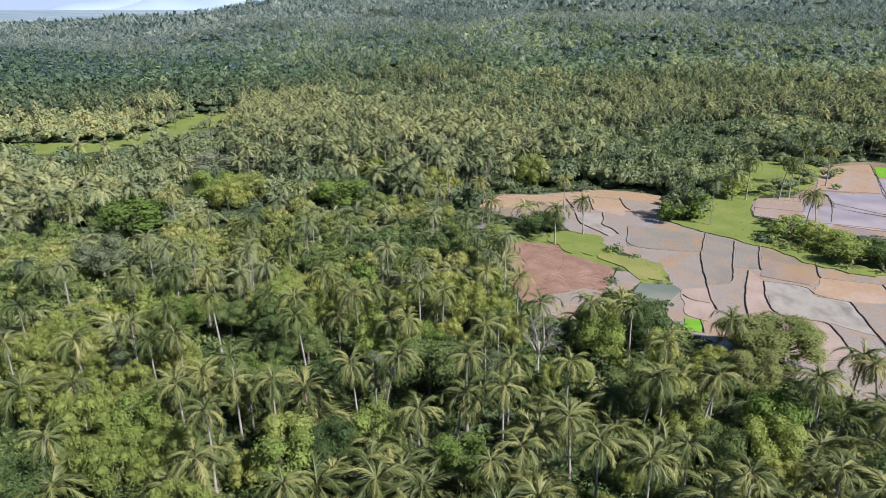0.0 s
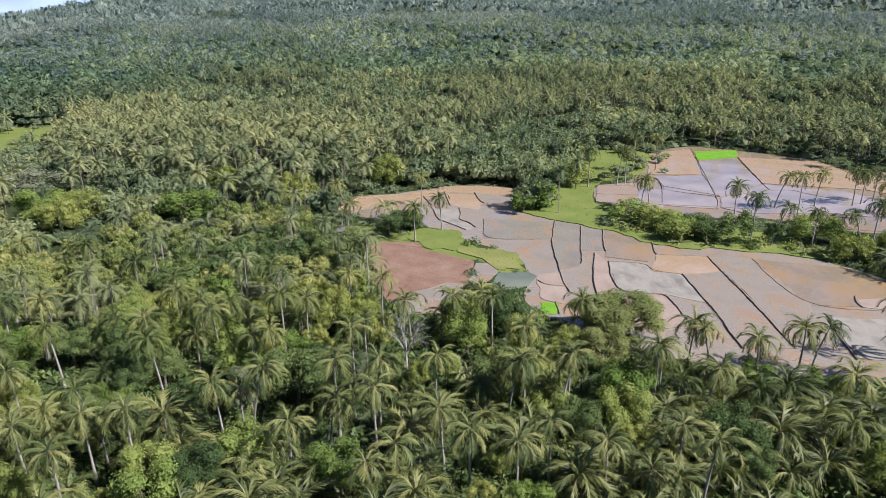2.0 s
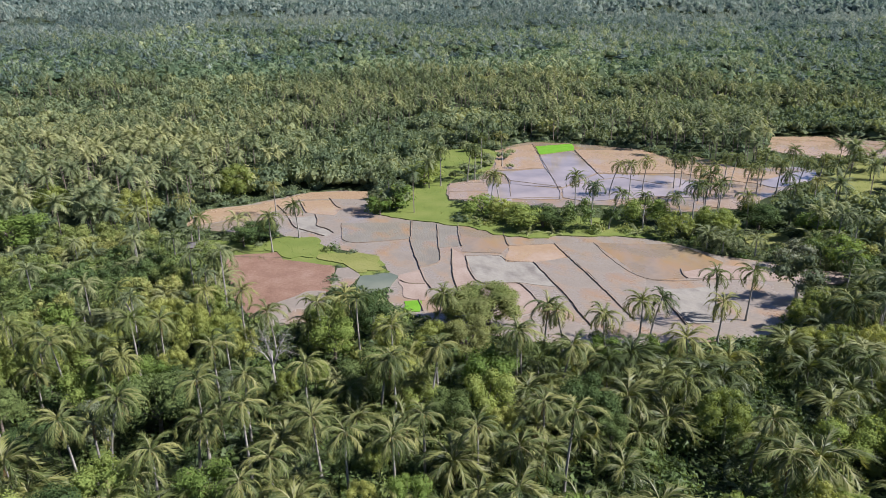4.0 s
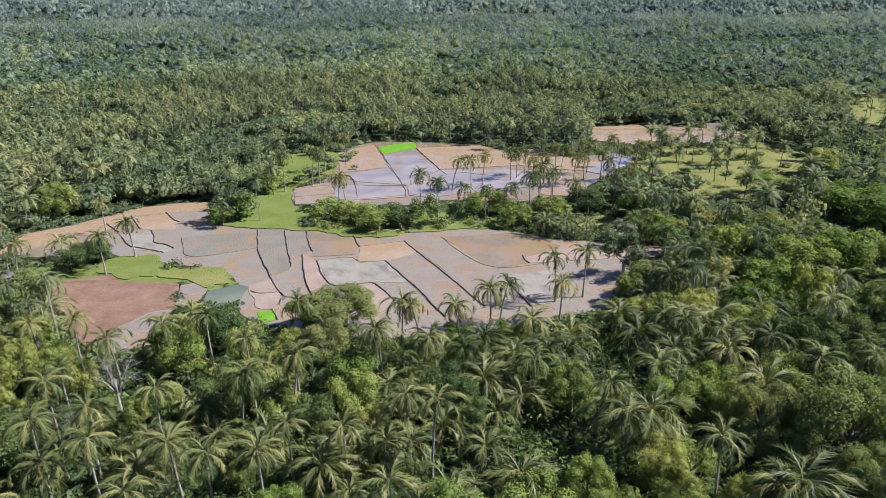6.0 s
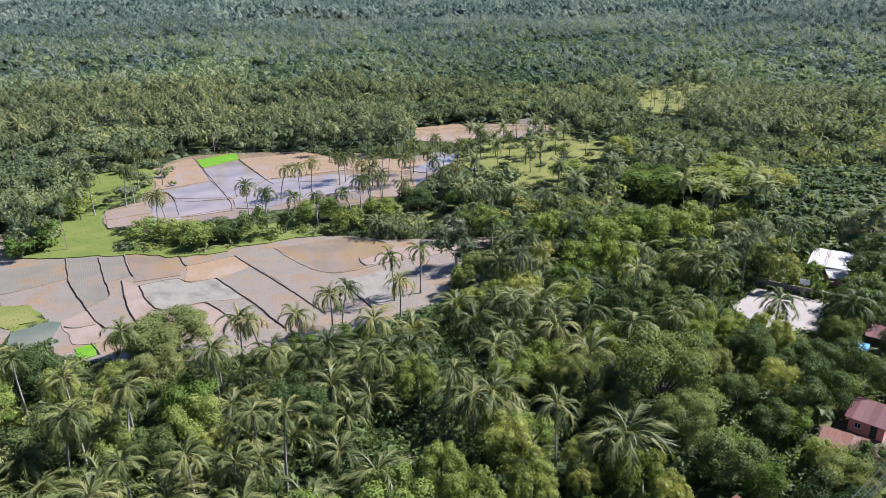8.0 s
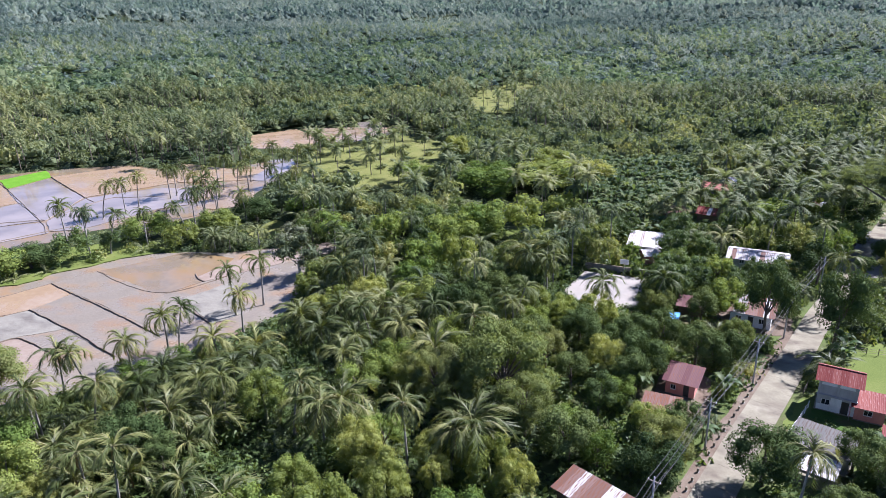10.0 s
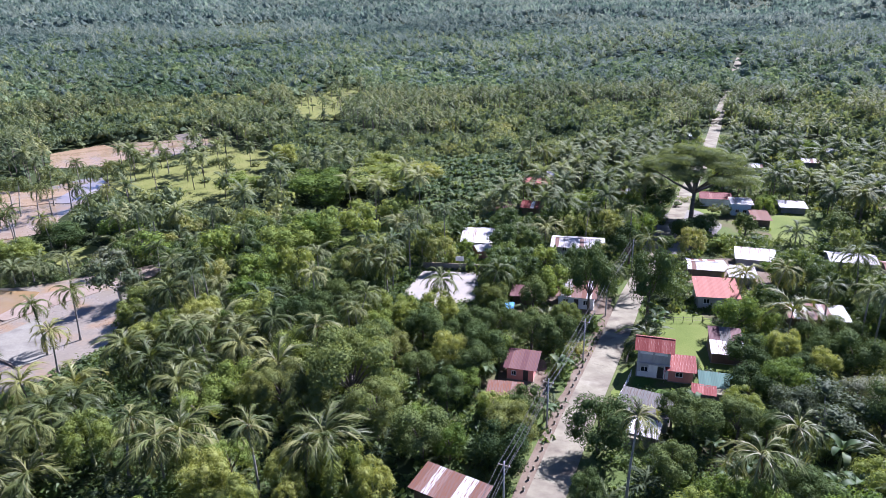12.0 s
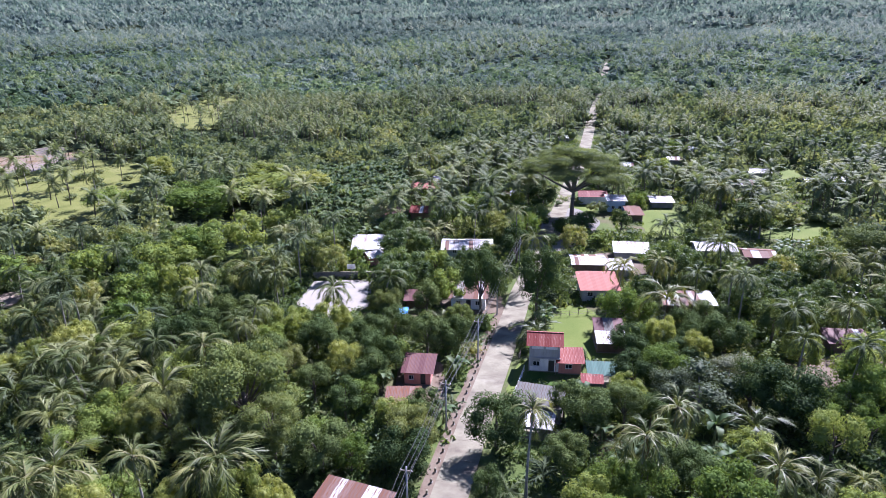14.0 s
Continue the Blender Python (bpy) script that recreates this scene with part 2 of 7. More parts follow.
TAN = earth_material("tan_mud", [(0.3, (0.190, 0.141, 0.105)), (0.5, (0.237, 0.187, 0.145)), (0.7, (0.280, 0.234, 0.184))], scale=0.2, fine=1.8, rough=0.7, bump=0.35)
SAND = earth_material("flooded_sand", [(0.3, (0.205, 0.138, 0.076)), (0.5, (0.280, 0.198, 0.115)), (0.7, (0.335, 0.258, 0.168))], scale=0.10, fine=0.8, rough=0.45, bump=0.15, wet=0.5)
BROWN = earth_material("flooded_brown", [(0.3, (0.140, 0.107, 0.068)), (0.5, (0.190, 0.153, 0.103)), (0.7, (0.235, 0.206, 0.153))], scale=0.09, fine=0.8, rough=0.4, bump=0.12, wet=0.46, stain=(0.52, (0.240, 0.160, 0.078)))
PINK = earth_material("flooded_pink", [(0.3, (0.184, 0.126, 0.077)), (0.5, (0.242, 0.184, 0.126)), (0.7, (0.280, 0.234, 0.175))], scale=0.12, fine=1.0, rough=0.4, bump=0.15, wet=0.52, stain=(0.56, (0.240, 0.160, 0.078)))
PLOW = earth_material("ploughed_soil", [(0.3, (0.190, 0.112, 0.074)), (0.5, (0.262, 0.164, 0.112)), (0.72, (0.335, 0.236, 0.172))], scale=0.2, fine=1.5, rough=0.9, bump=0.8, furrows=1.3, furrow_angle=80)
BUND_SOIL = earth_material("bund_soil", [(0.3, (0.095, 0.072, 0.053)), (0.55, (0.165, 0.132, 0.098)), (0.8, (0.14, 0.155, 0.06))], scale=0.5, fine=4, rough=0.95, bump=0.6)
DIRT = earth_material("dirt_yard", [(0.3, (0.105, 0.076, 0.053)), (0.5, (0.158, 0.122, 0.089)), (0.7, (0.190, 0.158, 0.122))], scale=0.3, fine=3, rough=0.9, bump=0.3)
CONCRETE = earth_material("concrete", [(0.3, (0.178, 0.160, 0.118)), (0.5, (0.236, 0.216, 0.154)), (0.7, (0.288, 0.268, 0.198))], scale=0.3, fine=2.5, rough=0.9, bump=0.15, stain=(0.55, (0.146, 0.124, 0.094)), coords="World")
SLAB_CONCRETE = earth_material("slab_concrete", [(0.3, (0.245, 0.222, 0.186)), (0.5, (0.295, 0.270, 0.232)), (0.7, (0.330, 0.305, 0.268))], scale=0.2, fine=2, rough=0.85, bump=0.1, stain=(0.6, (0.255, 0.238, 0.212)))
GRAVEL = earth_material("grey_gravel", [(0.3, (0.150, 0.140, 0.124)), (0.5, (0.205, 0.192, 0.170)), (0.7, (0.262, 0.246, 0.220))], scale=0.3, fine=4, rough=0.9, bump=0.3)
# lightened base colour stands in for part of the sky's reflection
WATER = water_material("flood_water", (0.277, 0.235, 0.201), (0.184, 0.159, 0.142))
POND = water_material("pond_water", (0.15, 0.16, 0.11), (0.09, 0.11, 0.075), 0.1)
# distance haze is painted into both of these colours as pale blue
HAZED_LOWLAND = earth_material("hazed_lowland", [(0.3, (0.10, 0.15, 0.17)), (0.5, (0.16, 0.21, 0.22)), (0.7, (0.22, 0.26, 0.25))], scale=0.004, fine=0.03, bump=0)
HAZED_FAR_HILL = earth_material("hazed_far_hill", [(0.3, (0.20, 0.26, 0.34)), (0.7, (0.23, 0.29, 0.37))], scale=0.002, fine=0.01, bump=0)

# buildings
GREY_WALL = wall_material("grey_render", [(0.3, (0.290, 0.285, 0.270)), (0.6, (0.420, 0.415, 0.400))])
WHITE_WALL = wall_material("white_render", [(0.3, (0.60, 0.59, 0.56)), (0.6, (0.78, 0.77, 0.74))])
PINK_WALL = wall_material("pink_render", [(0.3, (0.505, 0.194, 0.155)), (0.6, (0.641, 0.273, 0.224))])
BLUE_WALL = wall_material("pale_blue_render", [(0.3, (0.408, 0.505, 0.583)), (0.6, (0.535, 0.632, 0.699))])
BLOCK_WALL = wall_material("bare_block", [(0.3, (0.144, 0.137, 0.126)), (0.6, (0.230, 0.223, 0.209))])
PLANK_WALL = wall_material("old_planks", [(0.3, (0.094, 0.061, 0.040)), (0.6, (0.173, 0.122, 0.086))])
RED_TIN = tin_material("red_tin", (0.155, 0.026, 0.020), (0.220, 0.060, 0.045), rust=(0.30, 0.15, 0.13), rusty=0.62)
FADED_TIN = tin_material("faded_red_tin", (0.34, 0.150, 0.120), (0.44, 0.27, 0.225), rusty=0.66)
CORAL_TIN = tin_material("coral_tin", (0.312, 0.122, 0.092), (0.350, 0.142, 0.108), rusty=0.82, metal=0.0, rough=0.7)
ZINC_TIN = tin_material("zinc_tin", (0.520, 0.515, 0.505), (0.400, 0.390, 0.375), rusty=0.60, metal=0.0)
RUSTY_TIN = tin_material("rusty_tin", (0.185, 0.122, 0.102), (0.125, 0.068, 0.052), rusty=0.56, metal=0.0, rough=0.75)
PLUM_TIN = tin_material("plum_tin", (0.090, 0.036, 0.038), (0.140, 0.074, 0.070), rusty=0.64)
GREY_TIN = tin_material("grey_tin", (0.135, 0.132, 0.122), (0.160, 0.154, 0.142), rust=(0.118, 0.095, 0.076), rusty=0.56, metal=0.0, rough=0.85)
TEAL_TIN = tin_material("teal_tin", (0.070, 0.120, 0.100), (0.085, 0.145, 0.120), rusty=0.70, metal=0.0, rough=0.8)
DARK_FRAME = wall_material("dark_frame", [(0.3, (0.03, 0.03, 0.03)), (0.7, (0.06, 0.055, 0.05))], 0.6)
TIMBER = wall_material("grey_timber", [(0.3, (0.15, 0.12, 0.09)), (0.7, (0.27, 0.23, 0.18))])
POLE_CONCRETE = wall_material("pole_concrete", [(0.3, (0.30, 0.29, 0.27)), (0.7, (0.42, 0.41, 0.38))])
CABLE = wall_material("black_cable", [(0.3, (0.02, 0.02, 0.02)), (0.7, (0.04, 0.04, 0.04))], 0.6)
WHITE_PAINT = wall_material("white_paint", [(0.3, (0.66, 0.65, 0.62)), (0.7, (0.80, 0.79, 0.76))])
BLUE_TARP = wall_material("blue_tarp", [(0.3, (0.06, 0.22, 0.42)), (0.7, (0.10, 0.32, 0.55))], 0.5)
FLAG_CLOTH = wall_material("flag_cloth", [(0.35, (0.75, 0.72, 0.70)), (0.5, (0.70, 0.25, 0.25)), (0.65, (0.2, 0.25, 0.5))], 0.8, scale=2.5)


def glass_material():
    m, nodes, links = material("dark_glass")
    p = nodes["Principled BSDF"]
    p.inputs["Base Color"].default_value = (0.02, 0.025, 0.03, 1)
    p.inputs["Roughness"].default_value = 0.08
    return m


GLASS = glass_material()


# ---- mesh helpers ----
def mesh_np(name, verts, faces, mats, index=None, tint=None):
    """A mesh of triangles from arrays."""
    me = bpy.data.meshes.new(name)
    n = len(faces)
    me.vertices.add(len(verts))
    me.vertices.foreach_set("co", np.ascontiguousarray(verts, dtype=np.float32).ravel())
    me.loops.add(n * 3)
    me.loops.foreach_set("vertex_index", np.ascontiguousarray(faces, dtype=np.int32).ravel())
    me.polygons.add(n)
    me.polygons.foreach_set("loop_start", np.arange(0, 3 * n, 3, dtype=np.int32))
    for m in mats:
        me.materials.append(m)
    if index is not None:
        me.polygons.foreach_set("material_index", np.ascontiguousarray(index, dtype=np.int32))
    if tint is not None:
        me.attributes.new("tint", "FLOAT", "POINT").data.foreach_set("value", np.ascontiguousarray(tint, dtype=np.float32))
    me.update(calc_edges=True)
    return me


def joined(pieces):
    """(verts, faces) pairs as one pair."""
    vs, fs, base = [], [], 0
    for v, f in pieces:
        vs.append(np.asarray(v, float))
        fs.append(np.asarray(f, int) + base)
        base += len(v)
    return np.concatenate(vs), np.concatenate(fs)


def tube(points, radii, sides=6, cap=True):
    """A tapered tube along points."""
    pts = np.asarray(points, float)
    n = len(pts)
    way = np.gradient(pts, axis=0)
    way /= np.linalg.norm(way, axis=1)[:, None] + 1e-9
    ref = np.where(np.abs(way[:, 2:3]) > 0.9, [[1.0, 0, 0]], [[0, 0, 1.0]])
    u = np.cross(way, ref)
    u /= np.linalg.norm(u, axis=1)[:, None]
    w = np.cross(way, u)
    a = np.arange(sides) * 2 * np.pi / sides
    ring = np.cos(a)[None, :, None] * u[:, None, :] + np.sin(a)[None, :, None] * w[:, None, :]
    v = (pts[:, None, :] + ring * np.asarray(radii, float)[:, None, None]).reshape(-1, 3)
    f = []
    for i in range(n - 1):
        for k in range(sides):
            a0, b0 = i * sides + k, i * sides + (k + 1) % sides
            f += [(a0, b0, b0 + sides), (a0, b0 + sides, a0 + sides)]
    if cap:
        f += [((n - 1) * sides, (n - 1) * sides + k, (n - 1) * sides + k + 1) for k in range(1, sides - 1)]
    return v, np.array(f)


def kites(centres, normals, length, width, rng, hang=0.0):
    """Pointed leaves at the centres, facing roughly along the normals."""
    n = len(centres)
    r = rng.normal(size=(n, 3))
    r[:, 2] -= hang * 2
    t = r - (r * normals).sum(1)[:, None] * normals
    t /= np.linalg.norm(t, axis=1)[:, None] + 1e-9
    s = np.cross(normals, t)
    ln = length * rng.uniform(0.7, 1.35, (n, 1))
    wd = width * rng.uniform(0.7, 1.35, (n, 1))
    base = centres - t * ln * 0.45
    v = np.stack([base + s * wd * 0.5, base - s * wd * 0.5, centres + t * ln * 0.55 - normals * ln * 0.1], 1)
    return v.reshape(-1, 3), np.arange(n * 3).reshape(-1, 3)


def ico():
    bm = bmesh.new()
    bmesh.ops.create_icosphere(bm, subdivisions=1, radius=1)
    v = np.array([x.co[:] for x in bm.verts])
    f = np.array([[y.index for y in x.verts] for x in bm.faces])
    bm.free()
    return v, f


ICO = ico()


def part(name, mesh, parent, label="", at=None, m=None):
    """A mesh as one object under a thing or a part."""
    ob = new(name, mesh)
    ob.parent = parent
    if m is not None:
        ob.matrix_basis = m
    elif at is not None:
        ob.location = at
    if label:
        tagged(ob, label)
    return ob


def thing(name, label, category, x, y, z=0.0, yaw=0.0, group="", kind=""):
    ob = new(name)
    ob.matrix_basis = pose(x, y, z, 0, 0, yaw)
    return tagged(ob, label, category, group, kind)


def scattered(name, template, places, mats, index=None):
    """One mesh of many copies of (verts, faces). places: x, y, z, yaw, width scale, height scale, tint."""
    v, f = template
    p = np.asarray(places, float)
    c, s = np.cos(p[:, 3])[:, None], np.sin(p[:, 3])[:, None]
    x = (v[None, :, 0] * c - v[None, :, 1] * s) * p[:, 4:5] + p[:, 0:1]
    y = (v[None, :, 0] * s + v[None, :, 1] * c) * p[:, 4:5] + p[:, 1:2]
    z = v[None, :, 2] * p[:, 5:6] + p[:, 2:3]
    verts = np.stack([x, y, z], -1).reshape(-1, 3)
    faces = (f[None] + (np.arange(len(p)) * len(v))[:, None, None]).reshape(-1, 3)
    tint = np.repeat(p[:, 6], len(v))
    idx = None if index is None else np.tile(index, len(p))
    return verts, faces, tint, idx


def stuff(name, label, category, batches, mats):
    """batches: (template, places, index) of one kind of growth, laid into one mesh."""
    vs, fs, ts, ix, base = [], [], [], [], 0
    for template, places, index in batches:
        if len(places) == 0:
            continue
        v, f, t, i = scattered(name, template, places, mats, index)
        vs.append(v), fs.append(f + base), ts.append(t), ix.append(i)
        base += len(v)
    ob = new(name, mesh_np(name, np.concatenate(vs), np.concatenate(fs), mats, np.concatenate(ix), np.concatenate(ts)))
    ob.data.polygons.foreach_set("use_smooth", np.zeros(len(ob.data.polygons), bool))
    return tagged(ob, label, category, kind="stuff")


# ---- lie of the land ----
AZ = [-180, -60, -36, -28, -22, -17, -8, 0, 35, 60, 90, 130, 180]
FOOT = [450, 450, 430, 420, 400, 380, 350, 330, 330, 440, 470, 450, 450]
RISE = [0.02, 0.02, 0.025, 0.035, 0.05, 0.07, 0.08, 0.085, 0.09, 0.09, 0.095, 0.085, 0.02]
CREST = [12, 14, 26, 36, 54, 95, 170, 250, 270, 250, 250, 220, 12]


def ground_z(x, y):
    x, y = np.asarray(x, float), np.asarray(y, float)
    r = np.hypot(x - 3, y + 6)
    az = np.degrees(np.arctan2(x - 3, y + 6))
    d = np.maximum(0, r - np.interp(az, AZ, FOOT))
    top = np.interp(az, AZ, CREST)
    z = top * (1 - np.exp(-np.interp(az, AZ, RISE) * d / top))
    z = z + np.minimum(d / 300, 1) * (4.0 * np.sin(x / 130 + 0.6) * np.cos(y / 95) + 2.0 * np.sin(x / 47 + y / 61))
    fall = np.clip((r - 1300) / 900, 0, 1) * np.interp(az, [-180, -22, -12, 140, 180], [1, 1, 0, 0, 1])
    return z * (1 - fall) - 8 * fall


def terrain():
    rings = np.concatenate([[0.01], np.linspace(15, 420, 46), 420 + 4450 * np.linspace(0.01, 1, 70) ** 1.9])
    n = 260
    a = np.linspace(0, 2 * np.pi, n, endpoint=False)
    x = 3 + rings[:, None] * np.sin(a)
    y = -6 + rings[:, None] * np.cos(a)
    z = ground_z(x, y) - 0.06
    v = np.stack([x, y, z], -1).reshape(-1, 3)
    i, k = np.meshgrid(np.arange(len(rings) - 1), np.arange(n), indexing="ij")
    p, q = i * n + k, i * n + (k + 1) % n
    f = np.concatenate([np.stack([p, p + n, q], -1).reshape(-1, 3), np.stack([q, p + n, q + n], -1).reshape(-1, 3)])
    tagged(new("ground", mesh_np("ground", v, f, [FOREST_FLOOR])), "dark leafy forest floor rising to distant hills", "ground", kind="structure")
    # sheet tilts up so its far edge meets the horizon in the camera's view
    me = mesh_np("lowland", *ring_sheet(1700, 4860, -75, 0, -2.5, 44), [HAZED_LOWLAND])
    tagged(new("ground", me), "far lowland sheet in painted haze colours, tilted up to the horizon line", "ground", kind="structure")


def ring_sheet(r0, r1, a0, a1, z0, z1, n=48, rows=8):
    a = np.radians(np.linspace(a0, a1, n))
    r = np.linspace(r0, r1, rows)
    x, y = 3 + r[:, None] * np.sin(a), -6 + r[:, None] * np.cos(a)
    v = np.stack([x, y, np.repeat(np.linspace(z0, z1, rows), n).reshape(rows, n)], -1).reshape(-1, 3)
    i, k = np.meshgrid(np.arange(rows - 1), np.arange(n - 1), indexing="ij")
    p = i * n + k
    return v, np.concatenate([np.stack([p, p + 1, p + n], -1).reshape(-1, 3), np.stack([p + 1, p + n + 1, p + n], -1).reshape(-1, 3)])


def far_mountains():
    """Far hills, their blue being distance haze put into the base colour."""
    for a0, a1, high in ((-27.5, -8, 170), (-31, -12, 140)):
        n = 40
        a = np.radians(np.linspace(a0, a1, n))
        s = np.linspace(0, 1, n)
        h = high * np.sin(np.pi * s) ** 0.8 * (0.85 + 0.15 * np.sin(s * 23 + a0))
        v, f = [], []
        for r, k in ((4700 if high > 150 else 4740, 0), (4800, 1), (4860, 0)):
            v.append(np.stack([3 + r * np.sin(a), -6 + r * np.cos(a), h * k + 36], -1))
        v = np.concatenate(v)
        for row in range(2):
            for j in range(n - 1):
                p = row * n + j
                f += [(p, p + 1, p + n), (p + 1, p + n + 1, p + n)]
        tagged(new("backdrop", mesh_np("backdrop", v, np.array(f), [HAZED_FAR_HILL])), "mountain on the horizon, distance haze painted in as pale blue", "mountain", kind="structure")


def horizon_sky():
    """Pale blue sky low over the horizon, behind everything."""
    m, nodes, links = material("horizon_sky")
    # added sheet glows in place of the hazy sky, which would burn out
    glow = nodes.new("ShaderNodeEmission")
    glow.inputs[0].default_value = (0.255, 0.315, 0.40, 1)
    links.new(glow.outputs[0], nodes["Material Output"].inputs[0])
    a = np.radians(np.linspace(-75, 0, 40))
    v = np.concatenate([np.stack([3 + 4890 * np.sin(a), -6 + 4890 * np.cos(a), np.full(40, z)], -1) for z in (-20.0, 420.0)])
    k = np.arange(39)
    f = np.concatenate([np.stack([k, k + 1, k + 40], -1), np.stack([k + 1, k + 41, k + 40], -1)])
    tagged(new("backdrop", mesh_np("backdrop", v, f, [m])), "pale blue hazy sky low over the horizon", "sky", kind="structure")


terrain()
far_mountains()
horizon_sky()

# ---- fields ----
CLEAR, GRASSY, MEADOWS = [], [], []


def smooth_outline(pts, rounds=2):
    p = np.asarray(pts, float)
    for _ in range(rounds):
        q = np.roll(p, -1, 0)
        p = np.stack([p * 0.8 + q * 0.2, p * 0.2 + q * 0.8], 1).reshape(-1, 2)
    return p


def ragged(p, amount, step=1.2):
    """The outline cut into short steps and pushed in and out."""
    q = np.concatenate([p, p[:1]])
    d = np.r_[0, np.cumsum(np.hypot(*np.diff(q, axis=0).T))]
    s = np.arange(0, d[-1], max(step, d[-1] / 160))
    out = np.stack([np.interp(s, d, q[:, 0]), np.interp(s, d, q[:, 1])], 1)
    rng = np.random.default_rng(int(abs(p[0, 0] * 13 + p[0, 1] * 7)))
    c = out.mean(0)
    ray = (out - c) / (np.linalg.norm(out - c, axis=1)[:, None] + 1e-6)
    wob = rng.normal(0, 1, len(s))
    wob = wob * 0.5 + (np.roll(wob, 1) + np.roll(wob, -1)) * 0.35
    return out + ray * (wob * amount)[:, None]


def plate(name, mat, pts, z, rounds=2, rim=0.25, rough_edge=0.0):
    """A level patch of ground with a short skirt, its origin at its middle."""
    p = smooth_outline(pts, rounds)
    if rough_edge:
        p = ragged(p, rough_edge)
    mid = p.mean(0)
    bm = bmesh.new()
    vs = [bm.verts.new((*(q - mid), 0)) for q in p]
    face = bm.faces.new(vs)
    if face.normal.z < 0:
        face.normal_flip()
    bm.normal_update()
    side = bmesh.ops.extrude_edge_only(bm, edges=bm.edges[:])
    for e in side["geom"]:
        if isinstance(e, bmesh.types.BMVert):
            e.co.z -= rim
    bmesh.ops.triangulate(bm, faces=[x for x in bm.faces if len(x.verts) > 4])
    bmesh.ops.recalc_face_normals(bm, faces=bm.faces[:])
    if max(bm.faces, key=lambda x: x.calc_area()).normal.z < 0:
        bmesh.ops.reverse_faces(bm, faces=bm.faces[:])
    me = bpy.data.meshes.new(name)
    bm.to_mesh(me)
    bm.free()
    me.materials.append(mat)
    ob = new(name, me)
    ob.location = (*mid, z)
    return ob


LEVEL = [0.02]


def field(mat, label, pts):
    LEVEL[0] += 0.0045
    CLEAR.append(np.asarray(pts, float))
    tagged(plate("rice_paddy", mat, pts, LEVEL[0], 0, 0.25, 0.22), label, "rice paddy", "rice paddies")


def meadow(mat, label, pts):
    """Grass laid on the lie of the land."""
    LEVEL[0] += 0.0045
    (GRASSY if "bank" in label else CLEAR).append(np.asarray(pts, float))
    MEADOWS.append((np.asarray(pts, float), mat))
    p = np.asarray(pts, float)
    if float(np.max(ground_z(p[:, 0], p[:, 1]))) < 0.2:
        tagged(plate("meadow", mat, pts, LEVEL[0], 1, 0.3, 0.9), label, "grass", kind="structure")
        return
    q = smooth_outline(pts, 2)
    step = 3.0
    gx, gy = np.arange(q[:, 0].min(), q[:, 0].max() + step, step), np.arange(q[:, 1].min(), q[:, 1].max() + step, step)
    x, y = np.meshgrid(gx, gy)
    n = len(gx)
    mid = q.mean(0)
    v = np.stack([x - mid[0], y - mid[1], ground_z(x, y) + 0.7], -1).reshape(-1, 3)
    f = []
    for j in range(len(gy) - 1):
        ok = inside(gx[:-1] + step / 2, np.full(n - 1, gy[j] + step / 2), q)
        for i in np.nonzero(ok)[0]:
            k = j * n + i
            f += [(k, k + 1, k + n + 1), (k, k + n + 1, k + n)]
    ob = new("meadow", mesh_np("meadow", v, np.array(f), [mat]))
    ob.location = (*mid, 0)
    tagged(ob, label, "grass", kind="structure")


def inside(x, y, poly):
    ok = np.zeros(len(x), bool)
    for (x0, y0), (x1, y1) in zip(poly, np.roll(poly, -1, 0)):
        cross = (y0 > y) != (y1 > y)
        ok ^= cross & (x < (x1 - x0) * (y - y0) / (y1 - y0 + 1e-12) + x0)
    return ok


def bund(pts, width, high):
    """A low earth ridge between paddies, uneven along its length."""
    p = np.asarray(pts, float)
    for _ in range(3):
        q = [p[0]]
        for a, b in zip(p[:-1], p[1:]):
            q += [a * 0.75 + b * 0.25, a * 0.25 + b * 0.75]
        p = np.array(q + [p[-1]])
    step = np.r_[0, np.cumsum(np.hypot(*np.diff(p, axis=0).T))]
    s = np.arange(0, step[-1] + 0.3, 0.7)
    p = np.stack([np.interp(s, step, p[:, 0]), np.interp(s, step, p[:, 1])], 1)
    rng = np.random.default_rng(int(abs(p[0, 0] * 7 + p[0, 1] * 3)) + 5)
    way = np.gradient(p, axis=0)
    way /= np.linalg.norm(way, axis=1)[:, None] + 1e-9
    nrm = np.stack([-way[:, 1], way[:, 0]], 1)
    p = p + nrm * np.convolve(rng.normal(0, 0.16, len(p) + 4), np.ones(5) / 5, "valid")[:, None]
    w = width * rng.uniform(0.5, 0.75, (len(p), 1))
    h = high * rng.uniform(0.45, 0.65, len(p))
    v = []
    for k, (o, z) in enumerate(((-1.1, 0.0), (-0.55, 0.9), (0.0, 1.0), (0.55, 0.85), (1.1, 0.0))):
        v.append(np.c_[p + nrm * w * o * 0.5, h * z - (0.1 if z == 0 else 0)])
    n = len(p)
    v = np.concatenate(v)
    f = []
    for k in range(4):
        for i in range(n - 1):
            a = k * n + i
            f += [(a, a + 1, a + n), (a + 1, a + n + 1, a + n)]
    mid = np.r_[v[:, :2].mean(0), 0]
    ob = new("paddy_bund", mesh_np("paddy_bund", v - mid, np.array(f)[:, ::-1], [BUND_SOIL]))
    ob.location = (*mid[:2], 0.1)
    tagged(ob, "dark earth bund between muddy rice paddies", "bund", "paddy bunds")


